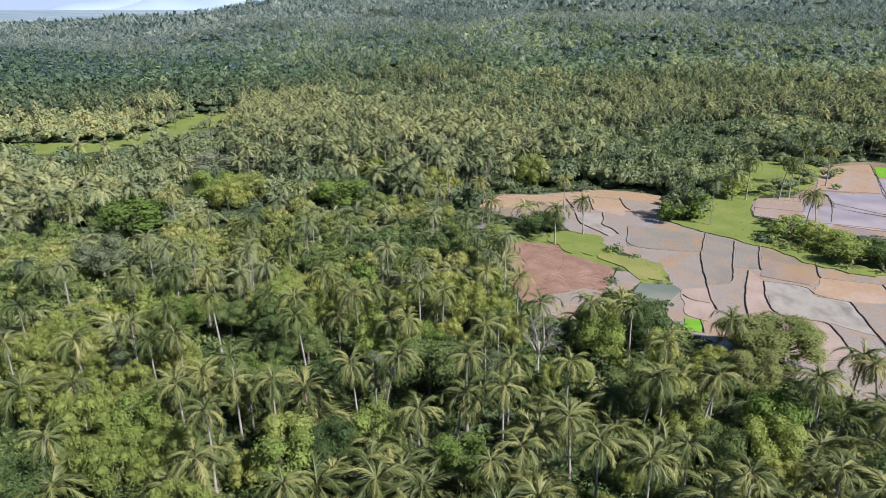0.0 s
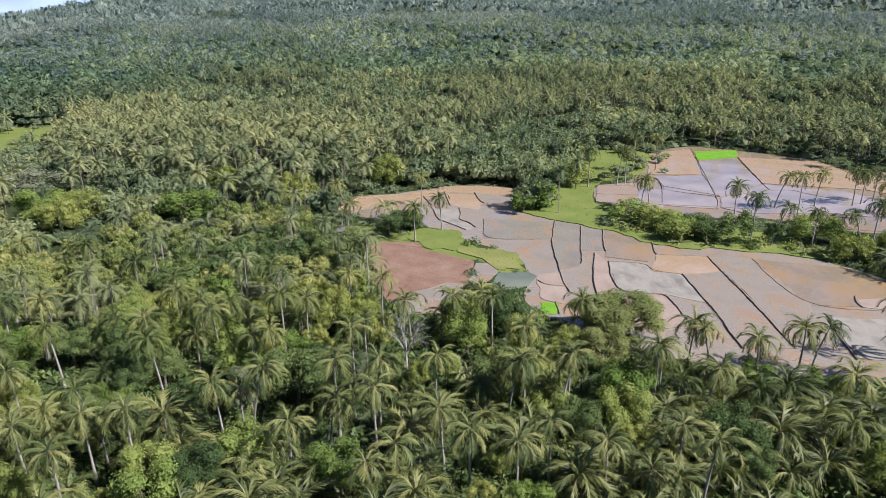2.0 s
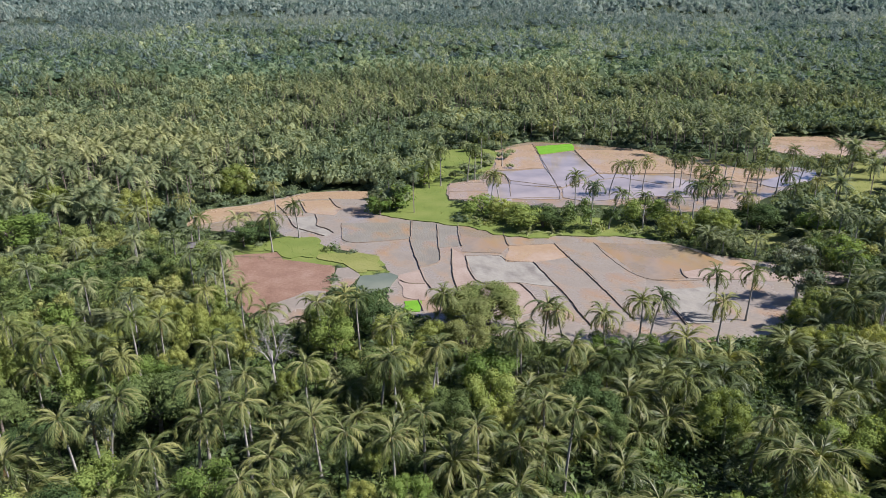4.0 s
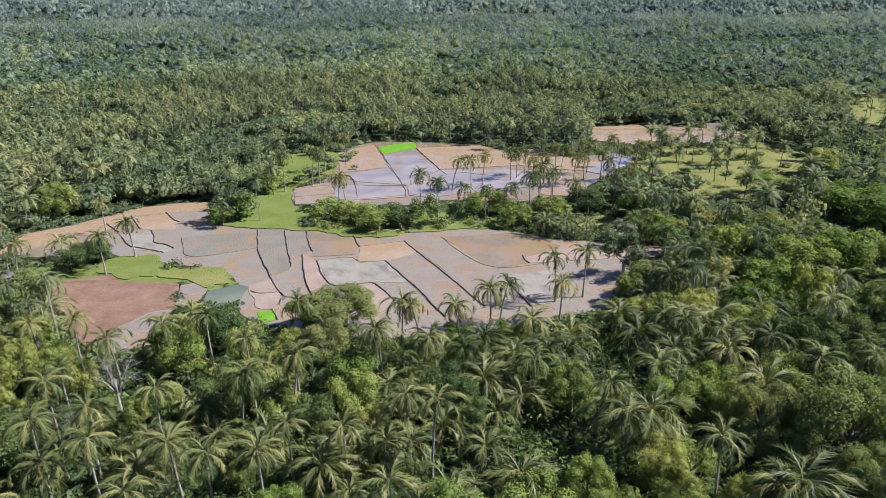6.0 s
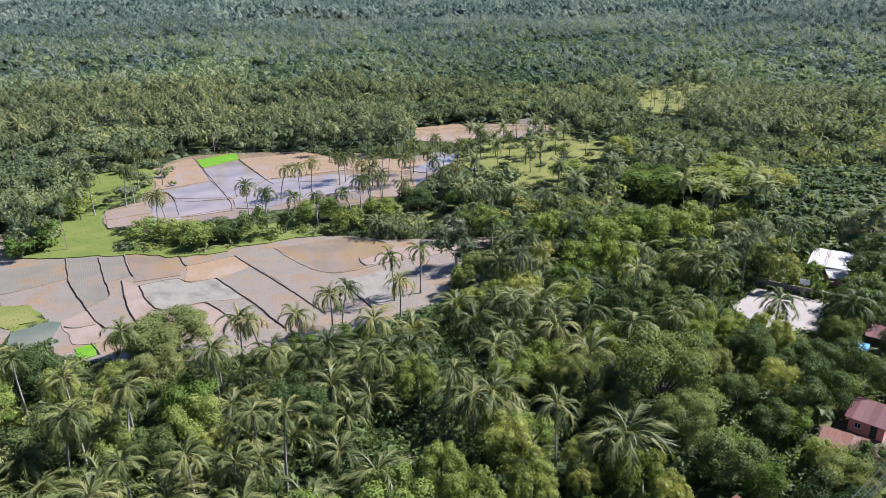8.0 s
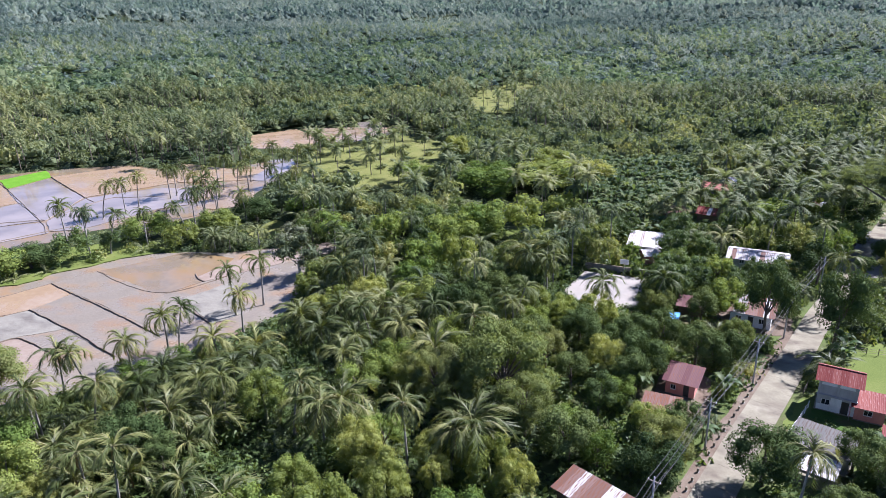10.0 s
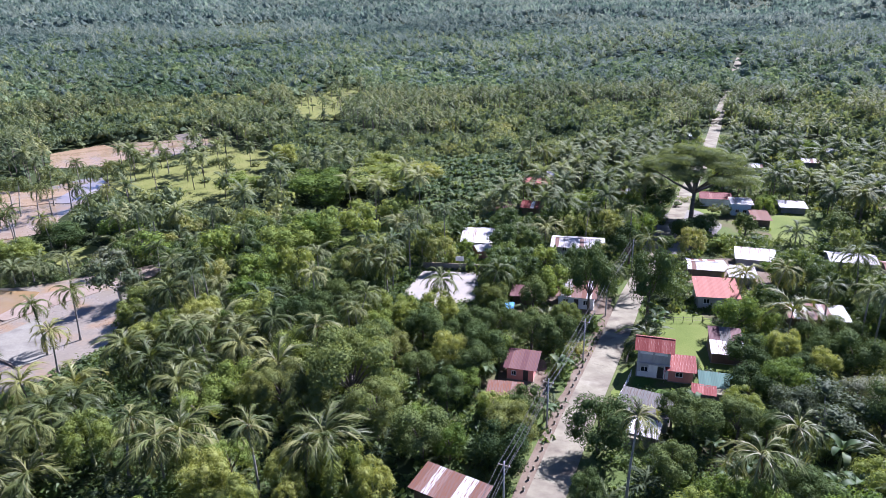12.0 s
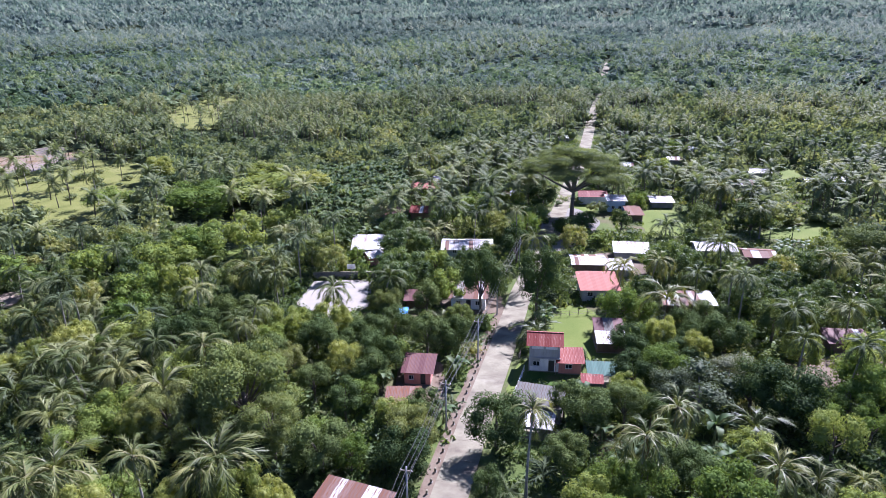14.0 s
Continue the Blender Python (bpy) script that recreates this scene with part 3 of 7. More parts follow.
BASIN = [(5, 186), (16, 197), (31, 197), (48, 204), (67, 197), (60, 178), (68, 163), (81, 148), (87, 136), (98, 131), (109, 127), (119, 114), (121, 104), (134, 89), (127, 82),
         (100, 68), (84, 72), (67, 78), (56, 88), (46, 100), (42, 112), (48, 122), (49, 135), (42, 147), (31, 160), (31, 183), (15, 175)]
UPPER = [(92, 193), (107, 195), (135, 239), (157, 247), (178, 226), (189, 210), (187, 187), (193, 168), (222, 160), (205, 145), (167, 132), (140, 131), (121, 153), (110, 152), (84, 175)]
tagged(plate("paddy_ground", MUD, BASIN, 0.012, 2, 0.25, 0.5), "wet grey mud of the lower rice paddies", "rice paddy", kind="structure")
tagged(plate("paddy_ground", BROWN, UPPER, 0.012, 2, 0.25, 0.5), "flooded brown mud of the upper rice paddies", "rice paddy", kind="structure")
CLEAR += [np.array(BASIN, float), np.array(UPPER, float)]
meadow(MEADOW, "rough grass margin round the ploughed field", [(13.7, 168.1), (24.6, 156.5), (30.7, 161.4), (39.9, 155.3), (37.8, 144.6), (49.8, 138.5), (47.6, 129.2), (48.2, 126.2), (41.4, 126.2), (40.8, 132.8), (27.1, 143.8), (17.0, 150.0), (12.8, 155.6)])
field(SAND, "sandy orange shallow-flooded rice paddy", [(6.2, 188.7), (16.2, 196.2), (30.6, 195.4), (48.1, 202.4), (65.5, 196), (62.3, 186.5), (52, 191.8), (43.1, 195.4), (34.8, 185.8), (15.9, 181.7), (8.2, 181.9)])
field(BROWN, "brown shallow-flooded rice paddy", [(15.8, 180.7), (34.5, 184.7), (42.1, 194.7), (41.4, 180.4), (36.3, 179.1), (34, 182), (22, 169.3), (12.7, 176)])
field(SAND, "sandy wet rice paddy beside the bund", [(42.7, 193.6), (51.7, 190.6), (52.1, 179.7), (48.5, 173.9), (41.8, 180.1)])
field(PALE, "pale drying mud patch in rice paddy", [(35.8, 177), (43.5, 176.3), (42.8, 169.5), (41.2, 166.1), (44.3, 159.4), (41.5, 156.7), (35.8, 164.5)])
field(FURROW, "grey-violet harrowed muddy rice paddy", [(48.3, 165.5), (66.2, 158.5), (61, 145.2), (44.1, 149.3)])
field(FURROW, "grey harrowed muddy rice paddy with furrows", [(66.8, 159.3), (72, 154.2), (61, 126.9), (55.7, 126.4), (58.6, 139.3)])
field(FURROW, "grey harrowed rice paddy strip", [(72, 154.2), (77.2, 151.7), (70, 134.5), (64.6, 135.9)])
field(BROWN, "brown wet muddy rice paddy", [(77.2, 151.7), (85.3, 141), (81.2, 130.5), (76.6, 125.8), (68.4, 130.7)])
field(TAN, "narrow tan drying rice paddy strip", [(67.3, 134), (67.9, 127.8), (62.7, 111.3), (57.3, 109.7), (60.4, 118.8)])
field(PALE, "pale grey drying rice paddy", [(67.9, 127.8), (76.2, 125.1), (74.7, 120.6), (80.3, 117.4), (77.4, 102.7), (70.9, 108.5), (62.5, 110.8)])
field(TAN, "tan muddy rice paddy by the trees", [(62.5, 110.8), (70.9, 108.5), (70.5, 102.1), (69.5, 94.2), (60, 94.6), (54.9, 101.3)])
field(MUD, "grey muddy rice paddy between bunds", [(80.3, 117.4), (89.9, 116.7), (82.7, 83.1), (72.9, 84.8)])
field(SAND, "orange-brown wet rice paddy", [(80.8, 129.8), (91.7, 126.1), (89.9, 116.7), (80.3, 117.4), (74.7, 120.6)])
field(BROWN, "brown flooded rice paddy", [(100.8, 122.8), (118.7, 112.6), (119.6, 98.7), (105, 95.2), (96.4, 98)])
field(MUD, "grey muddy rice paddy with puddles", [(91.7, 126.1), (100.8, 122.8), (96.4, 98), (82.7, 83.1), (89.9, 116.7)])
field(PALE, "whitish drying rice paddy", [(96.3, 92.3), (107.6, 89), (95.3, 75.7), (89.4, 78.3)])
field(TAN, "pale tan drying rice paddy", [(107, 98.2), (118.1, 97.3), (131.2, 87.8), (120.9, 86), (105, 95.2)])
field(TAN, "small tan rice paddy", [(49, 123.1), (55.5, 124.4), (53.2, 116.2), (49.7, 108.3), (46, 110.9)])
field(PLOW, "reddish-brown ploughed dry field", [(15.9, 152.4), (18.4, 152), (28.0, 149.3), (27.8, 144.4), (38.2, 134.5), (33.3, 121.8), (28.0, 117), (23, 114.5), (16.1, 114.3), (14.3, 127.1)])
field(MUD, "grey margin of the ploughed field", [(38.1, 133.0), (41.2, 132.0), (41.3, 127.0), (38.6, 121.5), (33.4, 121.5)])
field(MUD, "grey-brown bare field edge below the plough", [(21.5, 119.5), (28.7, 122.6), (33, 121.5), (29.7, 111.7), (24.5, 108.4), (16.3, 110.3)])
field(POND, "still grey-green pond beside the paddies", [(41.4, 126.0), (47.7, 125.6), (49.1, 122.7), (45.2, 117.2), (40.5, 116.3), (38.8, 120.7)])
field(SEED, "bright green rice seedbed patch", [(45.5, 109.6), (48.7, 108.3), (46.6, 103.5), (43.8, 105.5)])
field(PINK, "pinkish flooded rice paddy", [(93.3, 193), (107.7, 193.9), (98.9, 175.6), (90.9, 171.7), (85, 175.2)])
field(SAND, "sandy brown flooded rice paddy", [(133.2, 235.2), (154.2, 240.7), (134.2, 199.1), (116.2, 203.4)])
field(SEED, "vivid green rice seedbed", [(152.7, 235.4), (169.8, 233.6), (162.8, 221.5), (145.2, 220.4)])
field(WATER, "sky-reflecting flooded rice paddy", [(116.2, 201.2), (133.2, 197.5), (123.7, 172.3), (111.6, 183.2), (116.5, 195.6)])
field(WATER, "sky-reflecting flooded rice paddy", [(111.1, 183.5), (122.5, 170.4), (116.1, 160.3), (102.3, 167.2), (98.9, 159.7), (92.3, 170.6), (98.9, 175.6), (105.8, 188.4)])
field(WATER, "sky-reflecting flooded rice paddy", [(144, 218.5), (160.5, 220.3), (146.6, 184), (123.7, 172.3), (134.1, 198)])
field(SAND, "brown flooded rice paddy", [(162.8, 221.5), (187.7, 208.7), (183.4, 183.2), (172.7, 170.1), (146.8, 183.9)])
field(WATER, "sky-reflecting flooded rice paddy", [(145.7, 182.4), (165.5, 169.8), (167.5, 157.5), (152.4, 144.6), (145.1, 150), (121.4, 154.8), (117.6, 161.7), (123.6, 170.5)])
field(PINK, "pinkish muddy rice paddy", [(149.5, 135.4), (168.7, 154), (181.9, 152.3), (172.9, 136.6), (158.9, 124.7)])
field(SAND, "brown rice paddy among palms", [(197.8, 195.5), (196.5, 165.3), (200.4, 152.8), (188.6, 144.4), (181.9, 152.3), (172.9, 169.8)])
field(WATER, "sky-reflecting flooded rice paddy", [(184.6, 149.1), (200.4, 152.8), (219.5, 155.1), (208.1, 143.7), (185.1, 141.6)])
field(SAND, "brown distant rice paddy", [(258, 207), (281, 198), (262, 171), (246, 160), (237, 167), (231, 186)])
field(PINK, "pinkish distant rice paddy", [(283, 197), (295, 167), (303, 147), (282, 139), (250, 155), (264, 170)])
field(WATER, "flooded distant rice paddy", [(307.4, 177.3), (318, 170), (302, 159), (294.4, 168)])
field(TAN, "bare brown field by the trees", [(130.2, 90.7), (139.3, 81.1), (130.6, 78.7), (124.2, 84.4)])

meadow(MEADOW, "bright green grassy meadow with scattered palms", [(114, 246.3), (135.8, 236.8), (114.6, 203.8), (94.9, 197.7), (83.6, 175.4), (85.9, 162.2), (68.5, 174), (93.6, 215.8)])
meadow(DRYGRASS, "yellow-green grassy meadow among palms", [(439.3, 164.9), (453.5, 153.4), (479.2, 148.2), (494.1, 128.4), (457.9, 120.8), (433.7, 128.8), (356.2, 108), (357.6, 127.9), (393.6, 149.3)])
meadow(DRYGRASS, "pale green rough pasture", [(236, 160), (262, 149), (284, 134), (273, 113), (247, 97), (206, 91), (189, 89), (184, 101), (190, 120), (205, 140), (222, 156)])
meadow(MEADOW, "smooth green rice field at the forest edge", [(-180, 254), (-192.2, 272.4), (-167, 275.3), (-144.5, 274.4), (-140.8, 317.2), (-146.1, 359.1), (-114.5, 357.5), (-109.1, 340.2), (-121, 302), (-130.7, 271), (-151, 251.3)])
meadow(DRYGRASS, "small grassy clearing", [(140.4, 113.2), (150.1, 106.5), (140.6, 97.1), (131.7, 103.5)])
meadow(MEADOW, "light green scrubby clearing", [(154.4, 50.9), (178.2, 33.2), (172.7, 27.6), (158.3, 34.2)])
meadow(MEADOW, "green grass strip beside the ploughed field", [(31.3, 161.0), (39.6, 154.6), (37.2, 144.2), (34.6, 142.0), (27.5, 146.6), (25.0, 154.3)])
meadow(DRYGRASS, "yellowish grass strip beside the pond", [(37.3, 144.1), (49.3, 137.9), (47.3, 129.6), (47.6, 127.2), (41.9, 127.4), (41.3, 133.6), (35.6, 141.2)])
meadow(MEADOW, "green bank between the paddies", [(56.6, 174.4), (66.1, 160.4), (79.6, 146.3), (86, 133.5), (97.3, 129.3), (107.7, 125.8), (114.3, 119.8), (122.3, 117.6), (119.8, 133.5), (96.7, 157.6), (83.9, 172.9), (71.8, 183.4)])
LEVEL[0] = 0.02
meadow(MEADOW, "mown lawn beside the red-roofed house", [(126.5, -32), (126.5, -40), (119, -41), (112, -37), (108, -40), (104.1, -40), (103.9, -33), (110, -29.6), (119, -30)])
meadow(MEADOW, "grass verge along the road", [(104.1, -22.9), (101.2, -23.8), (93.4, -21.5), (93.5, -18.7)])
# darker LAWN green carries the two-storey house's shadow on this yard
meadow(LAWN, "lawn in the walled front yard, house shade in its darker green", [(101.2, -23.3), (99.8, -29.2), (95.3, -28.7), (97.5, -22)])
meadow(MEADOW, "grassy lot behind the houses", [(194.6, -68.6), (198.4, -81.7), (179.9, -78.6), (167.7, -73.5), (175.3, -63.1)])
meadow(MEADOW, "grassy lot among banana plants", [(176.6, -97.5), (181.3, -113.9), (186.4, -126.4), (168.7, -113.1), (167.1, -91.6)])
meadow(MEADOW, "lawn beneath the umbrella tree", [(203.6, -50), (204.6, -59), (189.2, -54.7), (187.7, -47)])
meadow(MEADOW, "lawn behind the tin-roofed sheds", [(212, -13.2), (220.4, -22.8), (212.9, -26), (204.9, -18.4)])
meadow(MEADOW, "grassy patch", [(249.8, -137.6), (249.3, -145.9), (235.7, -138.9), (233.5, -129.7)])
meadow(LAWN, "small lawn in front of the shed", [(104.9, -74.2), (104.4, -77.8), (100, -75.7), (101, -72.5)])

bund([(66.6, 159.5), (61.1, 146.2), (58.6, 139.3), (56.5, 130.1), (53.4, 118), (53, 113.5)], 0.5, 0.35)
bund([(71.6, 153.3), (65.3, 138), (61.6, 127.3), (59.1, 125.7), (55.4, 125.8)], 0.5, 0.35)
bund([(77.1, 151.8), (72.3, 140.7), (70, 134.5)], 0.5, 0.35)
bund([(67.3, 134), (60.4, 118.8), (57.9, 111), (57.2, 107)], 0.5, 0.35)
bund([(67.9, 127.8), (65, 119.7), (62.7, 111.3), (68.4, 109.1), (71.4, 108.2), (70.8, 103.7), (68.7, 93.1)], 0.5, 0.35)
bund([(80.3, 117.4), (77.7, 103.3), (72.9, 84.8)], 0.5, 0.35)
bund([(91.7, 126.1), (89.5, 117.4), (87.2, 105.8), (84.3, 94), (81.8, 83.7)], 0.5, 0.35)
bund([(84.8, 140.1), (82, 133.7), (80.8, 129.8)], 0.5, 0.35)
bund([(35.7, 191.7), (36.4, 181.5)], 0.5, 0.35)
bund([(43.1, 195.4), (42.3, 186.9), (41.8, 180.1)], 0.5, 0.35)
bund([(52.2, 192.5), (51.4, 183.7), (52.1, 179.7)], 0.5, 0.35)
bund([(36.2, 176.7), (35.5, 167.4), (38.2, 162.8), (41.5, 156.7)], 0.5, 0.35)
bund([(43.8, 177.3), (42.8, 169.5), (41.2, 166.1), (43.8, 162.5), (44.1, 158.5)], 0.5, 0.35)
bund([(154.2, 240.7), (137.2, 202.9), (125.6, 178.5), (120.8, 168), (115.8, 160.6)], 0.5, 0.35)
bund([(162.8, 221.5), (148.5, 188.3), (143.4, 175.4)], 0.5, 0.35)
bund([(93.3, 193), (105, 189)], 0.5, 0.35)
bund([(88.7, 183.1), (100.5, 178.6)], 0.5, 0.35)
bund([(114.9, 198.9), (116.5, 195.6), (111.5, 184.2), (103.6, 169.5)], 0.5, 0.35)
bund([(113.5, 187.6), (124.1, 172.9)], 0.5, 0.35)
bund([(100.9, 168.3), (116.9, 162.2), (124.2, 158.5)], 0.5, 0.35)
bund([(127.3, 172.5), (149.6, 176.2), (151.7, 169.3), (156.8, 160.3)], 0.5, 0.35)
bund([(133.4, 150), (154.9, 147.2)], 0.5, 0.35)
bund([(93.5, 89.3), (88.9, 77.7)], 0.5, 0.35)
bund([(108, 99.8), (105.6, 96.5), (105.3, 95)], 0.5, 0.35)
bund([(48.6, 120.3), (49.3, 117.6), (53.2, 116.2)], 0.5, 0.35)
bund([(48.6, 109.1), (47.1, 103.8)], 0.5, 0.35)
bund([(67.9, 127.8), (76.2, 125.1), (74.7, 120.6), (80.3, 117.4)], 0.3, 0.16)
bund([(100.8, 122.8), (97.1, 110), (95.8, 98.3), (103.7, 93.9), (110.7, 92)], 0.3, 0.16)
bund([(48.3, 165.5), (46.1, 157.1), (44.1, 149.3), (51.7, 146.8), (61, 145.2)], 0.3, 0.16)
bund([(80.8, 129.8), (91.7, 126.1)], 0.3, 0.16)
bund([(68.4, 130.7), (76.6, 125.8)], 0.3, 0.16)
bund([(18, 151), (28.2, 145.3)], 0.3, 0.16)
bund([(116.2, 203.4), (125.9, 199.5)], 0.3, 0.16)

# ---- growth: shapes ----
def frond_shape(seed, length=3.7, droop=75, leaflets=18, spread=0.82):
    """A palm frond along +x: rib that rises and arches over, leaflets in a shallow vee that hang towards their tips."""
    rng = np.random.default_rng(seed)
    n = 9
    ang = np.radians(10 - droop * np.linspace(0, 1, n) ** 1.25)
    seg = length / (n - 1)
    p = np.zeros((n, 3))
    sway = rng.normal(0, 0.10)
    for i in range(1, n):
        p[i] = p[i - 1] + seg * np.array([np.cos(ang[i]), sway * i / n, np.sin(ang[i])])
    s0 = np.linspace(0, 1, n)

    def at(s):
        return np.stack([np.interp(s, s0, p[:, k]) for k in range(3)], -1)

    rib = 0.06 * (1 - s0 * 0.8)
    v = [np.c_[p[:, 0], p[:, 1] + rib, p[:, 2]], np.c_[p[:, 0], p[:, 1] - rib, p[:, 2]]]
    f = []
    for i in range(n - 1):
        f += [(i, i + 1, i + n), (i + 1, i + n + 1, i + n)]
    verts, faces, base = [np.concatenate(v)], [np.array(f)], 2 * n
    s = np.linspace(0.12, 0.98, leaflets)
    half = 0.80 * 0.86 / leaflets
    for side in (-1, 1):
        a, b = at(s - half * 0.7), at(np.minimum(s + half * 0.7, 1))
        ll = spread * (0.35 + 0.75 * np.sin(np.pi * (0.12 + 0.74 * s))) * rng.uniform(0.8, 1.15, leaflets)
        mid = at(s)
        fall = rng.uniform(0.50, 1.15, leaflets) + 0.2 * s
        tip = mid + np.stack([0.62 * ll * np.cos(np.interp(s, s0, ang)), side * ll * np.cos(fall), -ll * np.sin(fall) * 0.8 + 0.5 * ll * np.sin(np.interp(s, s0, ang))], -1)
        verts.append(np.stack([a, b, tip], 1).reshape(-1, 3))
        k = base + np.arange(leaflets)[:, None] * 3
        faces.append(k + ([[0, 1, 2]] if side < 0 else [[1, 0, 2]]))
        base += 3 * leaflets
    return np.concatenate(verts), np.concatenate(faces)


def turned(shape, az, el, at=(0, 0, 0), scale=1.0):
    v, f = shape
    m = np.array(Euler((0, -radians(el), radians(az))).to_matrix())
    return v @ m.T * scale + np.asarray(at), f


FRONDS = [frond_shape(1, 4.1, 128, 22, 0.92), frond_shape(2, 4.3, 148, 23, 0.95), frond_shape(3, 3.8, 106, 21, 0.9), frond_shape(4, 3.8, 124, 20, 0.85)]
RIB_FACES = 16


def frond_mesh(shape, leaf):
    """A frond with its pale rib in a material of its own."""
    return mesh_np("frond", *shape, [leaf, PALM_RIB], np.arange(len(shape[1])) < RIB_FACES)


FROND_MESHES = [frond_mesh(fr, PALM_LEAF) for fr in FRONDS]
YOUNG_FROND_MESHES = [frond_mesh(fr, YOUNG_PALM_LEAF) for fr in FRONDS]
DEAD_MESHES = [mesh_np("dead_frond", *frond_shape(9, 3.0, 50, 12, 0.5), [DEAD_FROND])]


def crown_plan(seed, count=21):
    """Azimuth, elevation, frond kind and size of each frond of a crown; old ones hang, young ones stand."""
    rng = np.random.default_rng(seed)
    rows = []
    for i in range(count):
        u = i / (count - 1)
        el = 84 - 106 * u ** 0.9 + rng.normal(0, 8)
        rows.append((i * 137.5 + rng.normal(0, 12), el, int(rng.integers(0, 3)) if u < 0.7 else 3 if u > 0.85 else 1, rng.uniform(0.85, 1.12) * (0.8 if u < 0.12 else 1)))
    return rows


def young_plan(seed, count):
    """A young crown: nearly all fronds stand up and arch over."""
    return [(az, 86 - (86 - el) * 0.62, k if k < 3 else 1, s * 1.22) for az, el, k, s in crown_plan(seed, count)]


CROWN_PLANS = [crown_plan(s, c) for s, c in ((11, 20), (12, 17), (13, 21), (14, 18))] + [young_plan(15, 16), young_plan(16, 19)]
CROWN_SHAPES = [joined([turned(FRONDS[k], az, el, scale=s) for az, el, k, s in rows]) for rows in CROWN_PLANS]
CROWN_MESHES = [mesh_np("crown", *shape, [PALM_LEAF if k < 4 else YOUNG_PALM_LEAF]) for k, shape in enumerate(CROWN_SHAPES)]


def trunk_mesh(lean, seed):
    rng = np.random.default_rng(seed)
    s = np.linspace(0, 1, 8)
    pts = np.c_[lean * s ** 1.6, 0.25 * np.sin(s * 3 + seed) * s, s]
    v, f = tube(np.c_[pts[:, :2], pts[:, 2] * 10], 0.19 * (1 - 0.45 * s) + 0.10 * np.exp(-s * 14), 7)
    v[:, 2] /= 10
    return mesh_np("trunk", v, f, [PALM_BARK]), pts[-1]


TRUNKS = [trunk_mesh(l, k) for k, l in enumerate((0.15, 0.8, 1.6, 2.6))]
NUT_MESH = mesh_np("coconut", ICO[0] * [0.13, 0.13, 0.16], ICO[1], [COCONUT])
PALM_COUNT = [0]


def coconut_palm(x, y, high, detailed, size=1.0, label=""):
    """The crown's middle stands at x, y, high."""
    PALM_COUNT[0] += 1
    rng = np.random.default_rng(PALM_COUNT[0])
    mesh, top = TRUNKS[int(rng.choice(4, p=[0.45, 0.3, 0.18, 0.07]))]
    yaw = rng.uniform(0, 360)
    lean = min(1.0, high / 8)
    c, s = math.cos(radians(yaw)), math.sin(radians(yaw))
    tx, ty = top[0] * lean, top[1] * lean
    bx, by = x - (tx * c - ty * s), y - (tx * s + ty * c)
    z = float(ground_z(bx, by))
    kind = "young coconut palm with a low full crown" if high < 6.6 else "tall coconut palm with a slender pale grey trunk"
    palm = thing("coconut_palm", label or kind, "palm tree", bx, by, z - 0.05, yaw, "coconut palms")
    part("trunk", mesh, palm, m=Matrix.Diagonal((lean, lean, high, 1)))
    which = int(rng.integers(0, 4)) if high > 6.6 or rng.random() < 0.3 else 4 + int(rng.integers(0, 2))
    head = Vector((tx, ty, high - 0.05))
    spin = rng.uniform(0, 360)
    if detailed:
        for az, el, k, fs in CROWN_PLANS[which]:
            m = Matrix.Translation(head) @ Euler((0, -radians(el), radians(az + spin))).to_matrix().to_4x4() @ Matrix.Scale(fs * size, 4)
            part("frond", (FROND_MESHES if which < 4 else YOUNG_FROND_MESHES)[k], palm, m=m)
        for k in range(int(rng.integers(1, 4)) if high > 6.6 else int(rng.integers(0, 2))):
            m = Matrix.Translation(head) @ Euler((0, radians(72), radians(rng.uniform(0, 360)))).to_matrix().to_4x4() @ Matrix.Scale(size * 0.85, 4)
            part("dead_frond", DEAD_MESHES[0], palm, "dry brown hanging frond", m=m)
    else:
        part("crown", CROWN_MESHES[which], palm, m=Matrix.Translation(head) @ Euler((0, 0, radians(spin))).to_matrix().to_4x4() @ Matrix.Scale(size, 4))
    if high > 6.6 and detailed:
        for k in range(5):
            a = 1.26 * k + spin
            part("coconut", NUT_MESH, palm, at=head + Vector((0.28 * math.cos(a), 0.28 * math.sin(a), -0.25 - 0.1 * (k % 2))))
    return palm


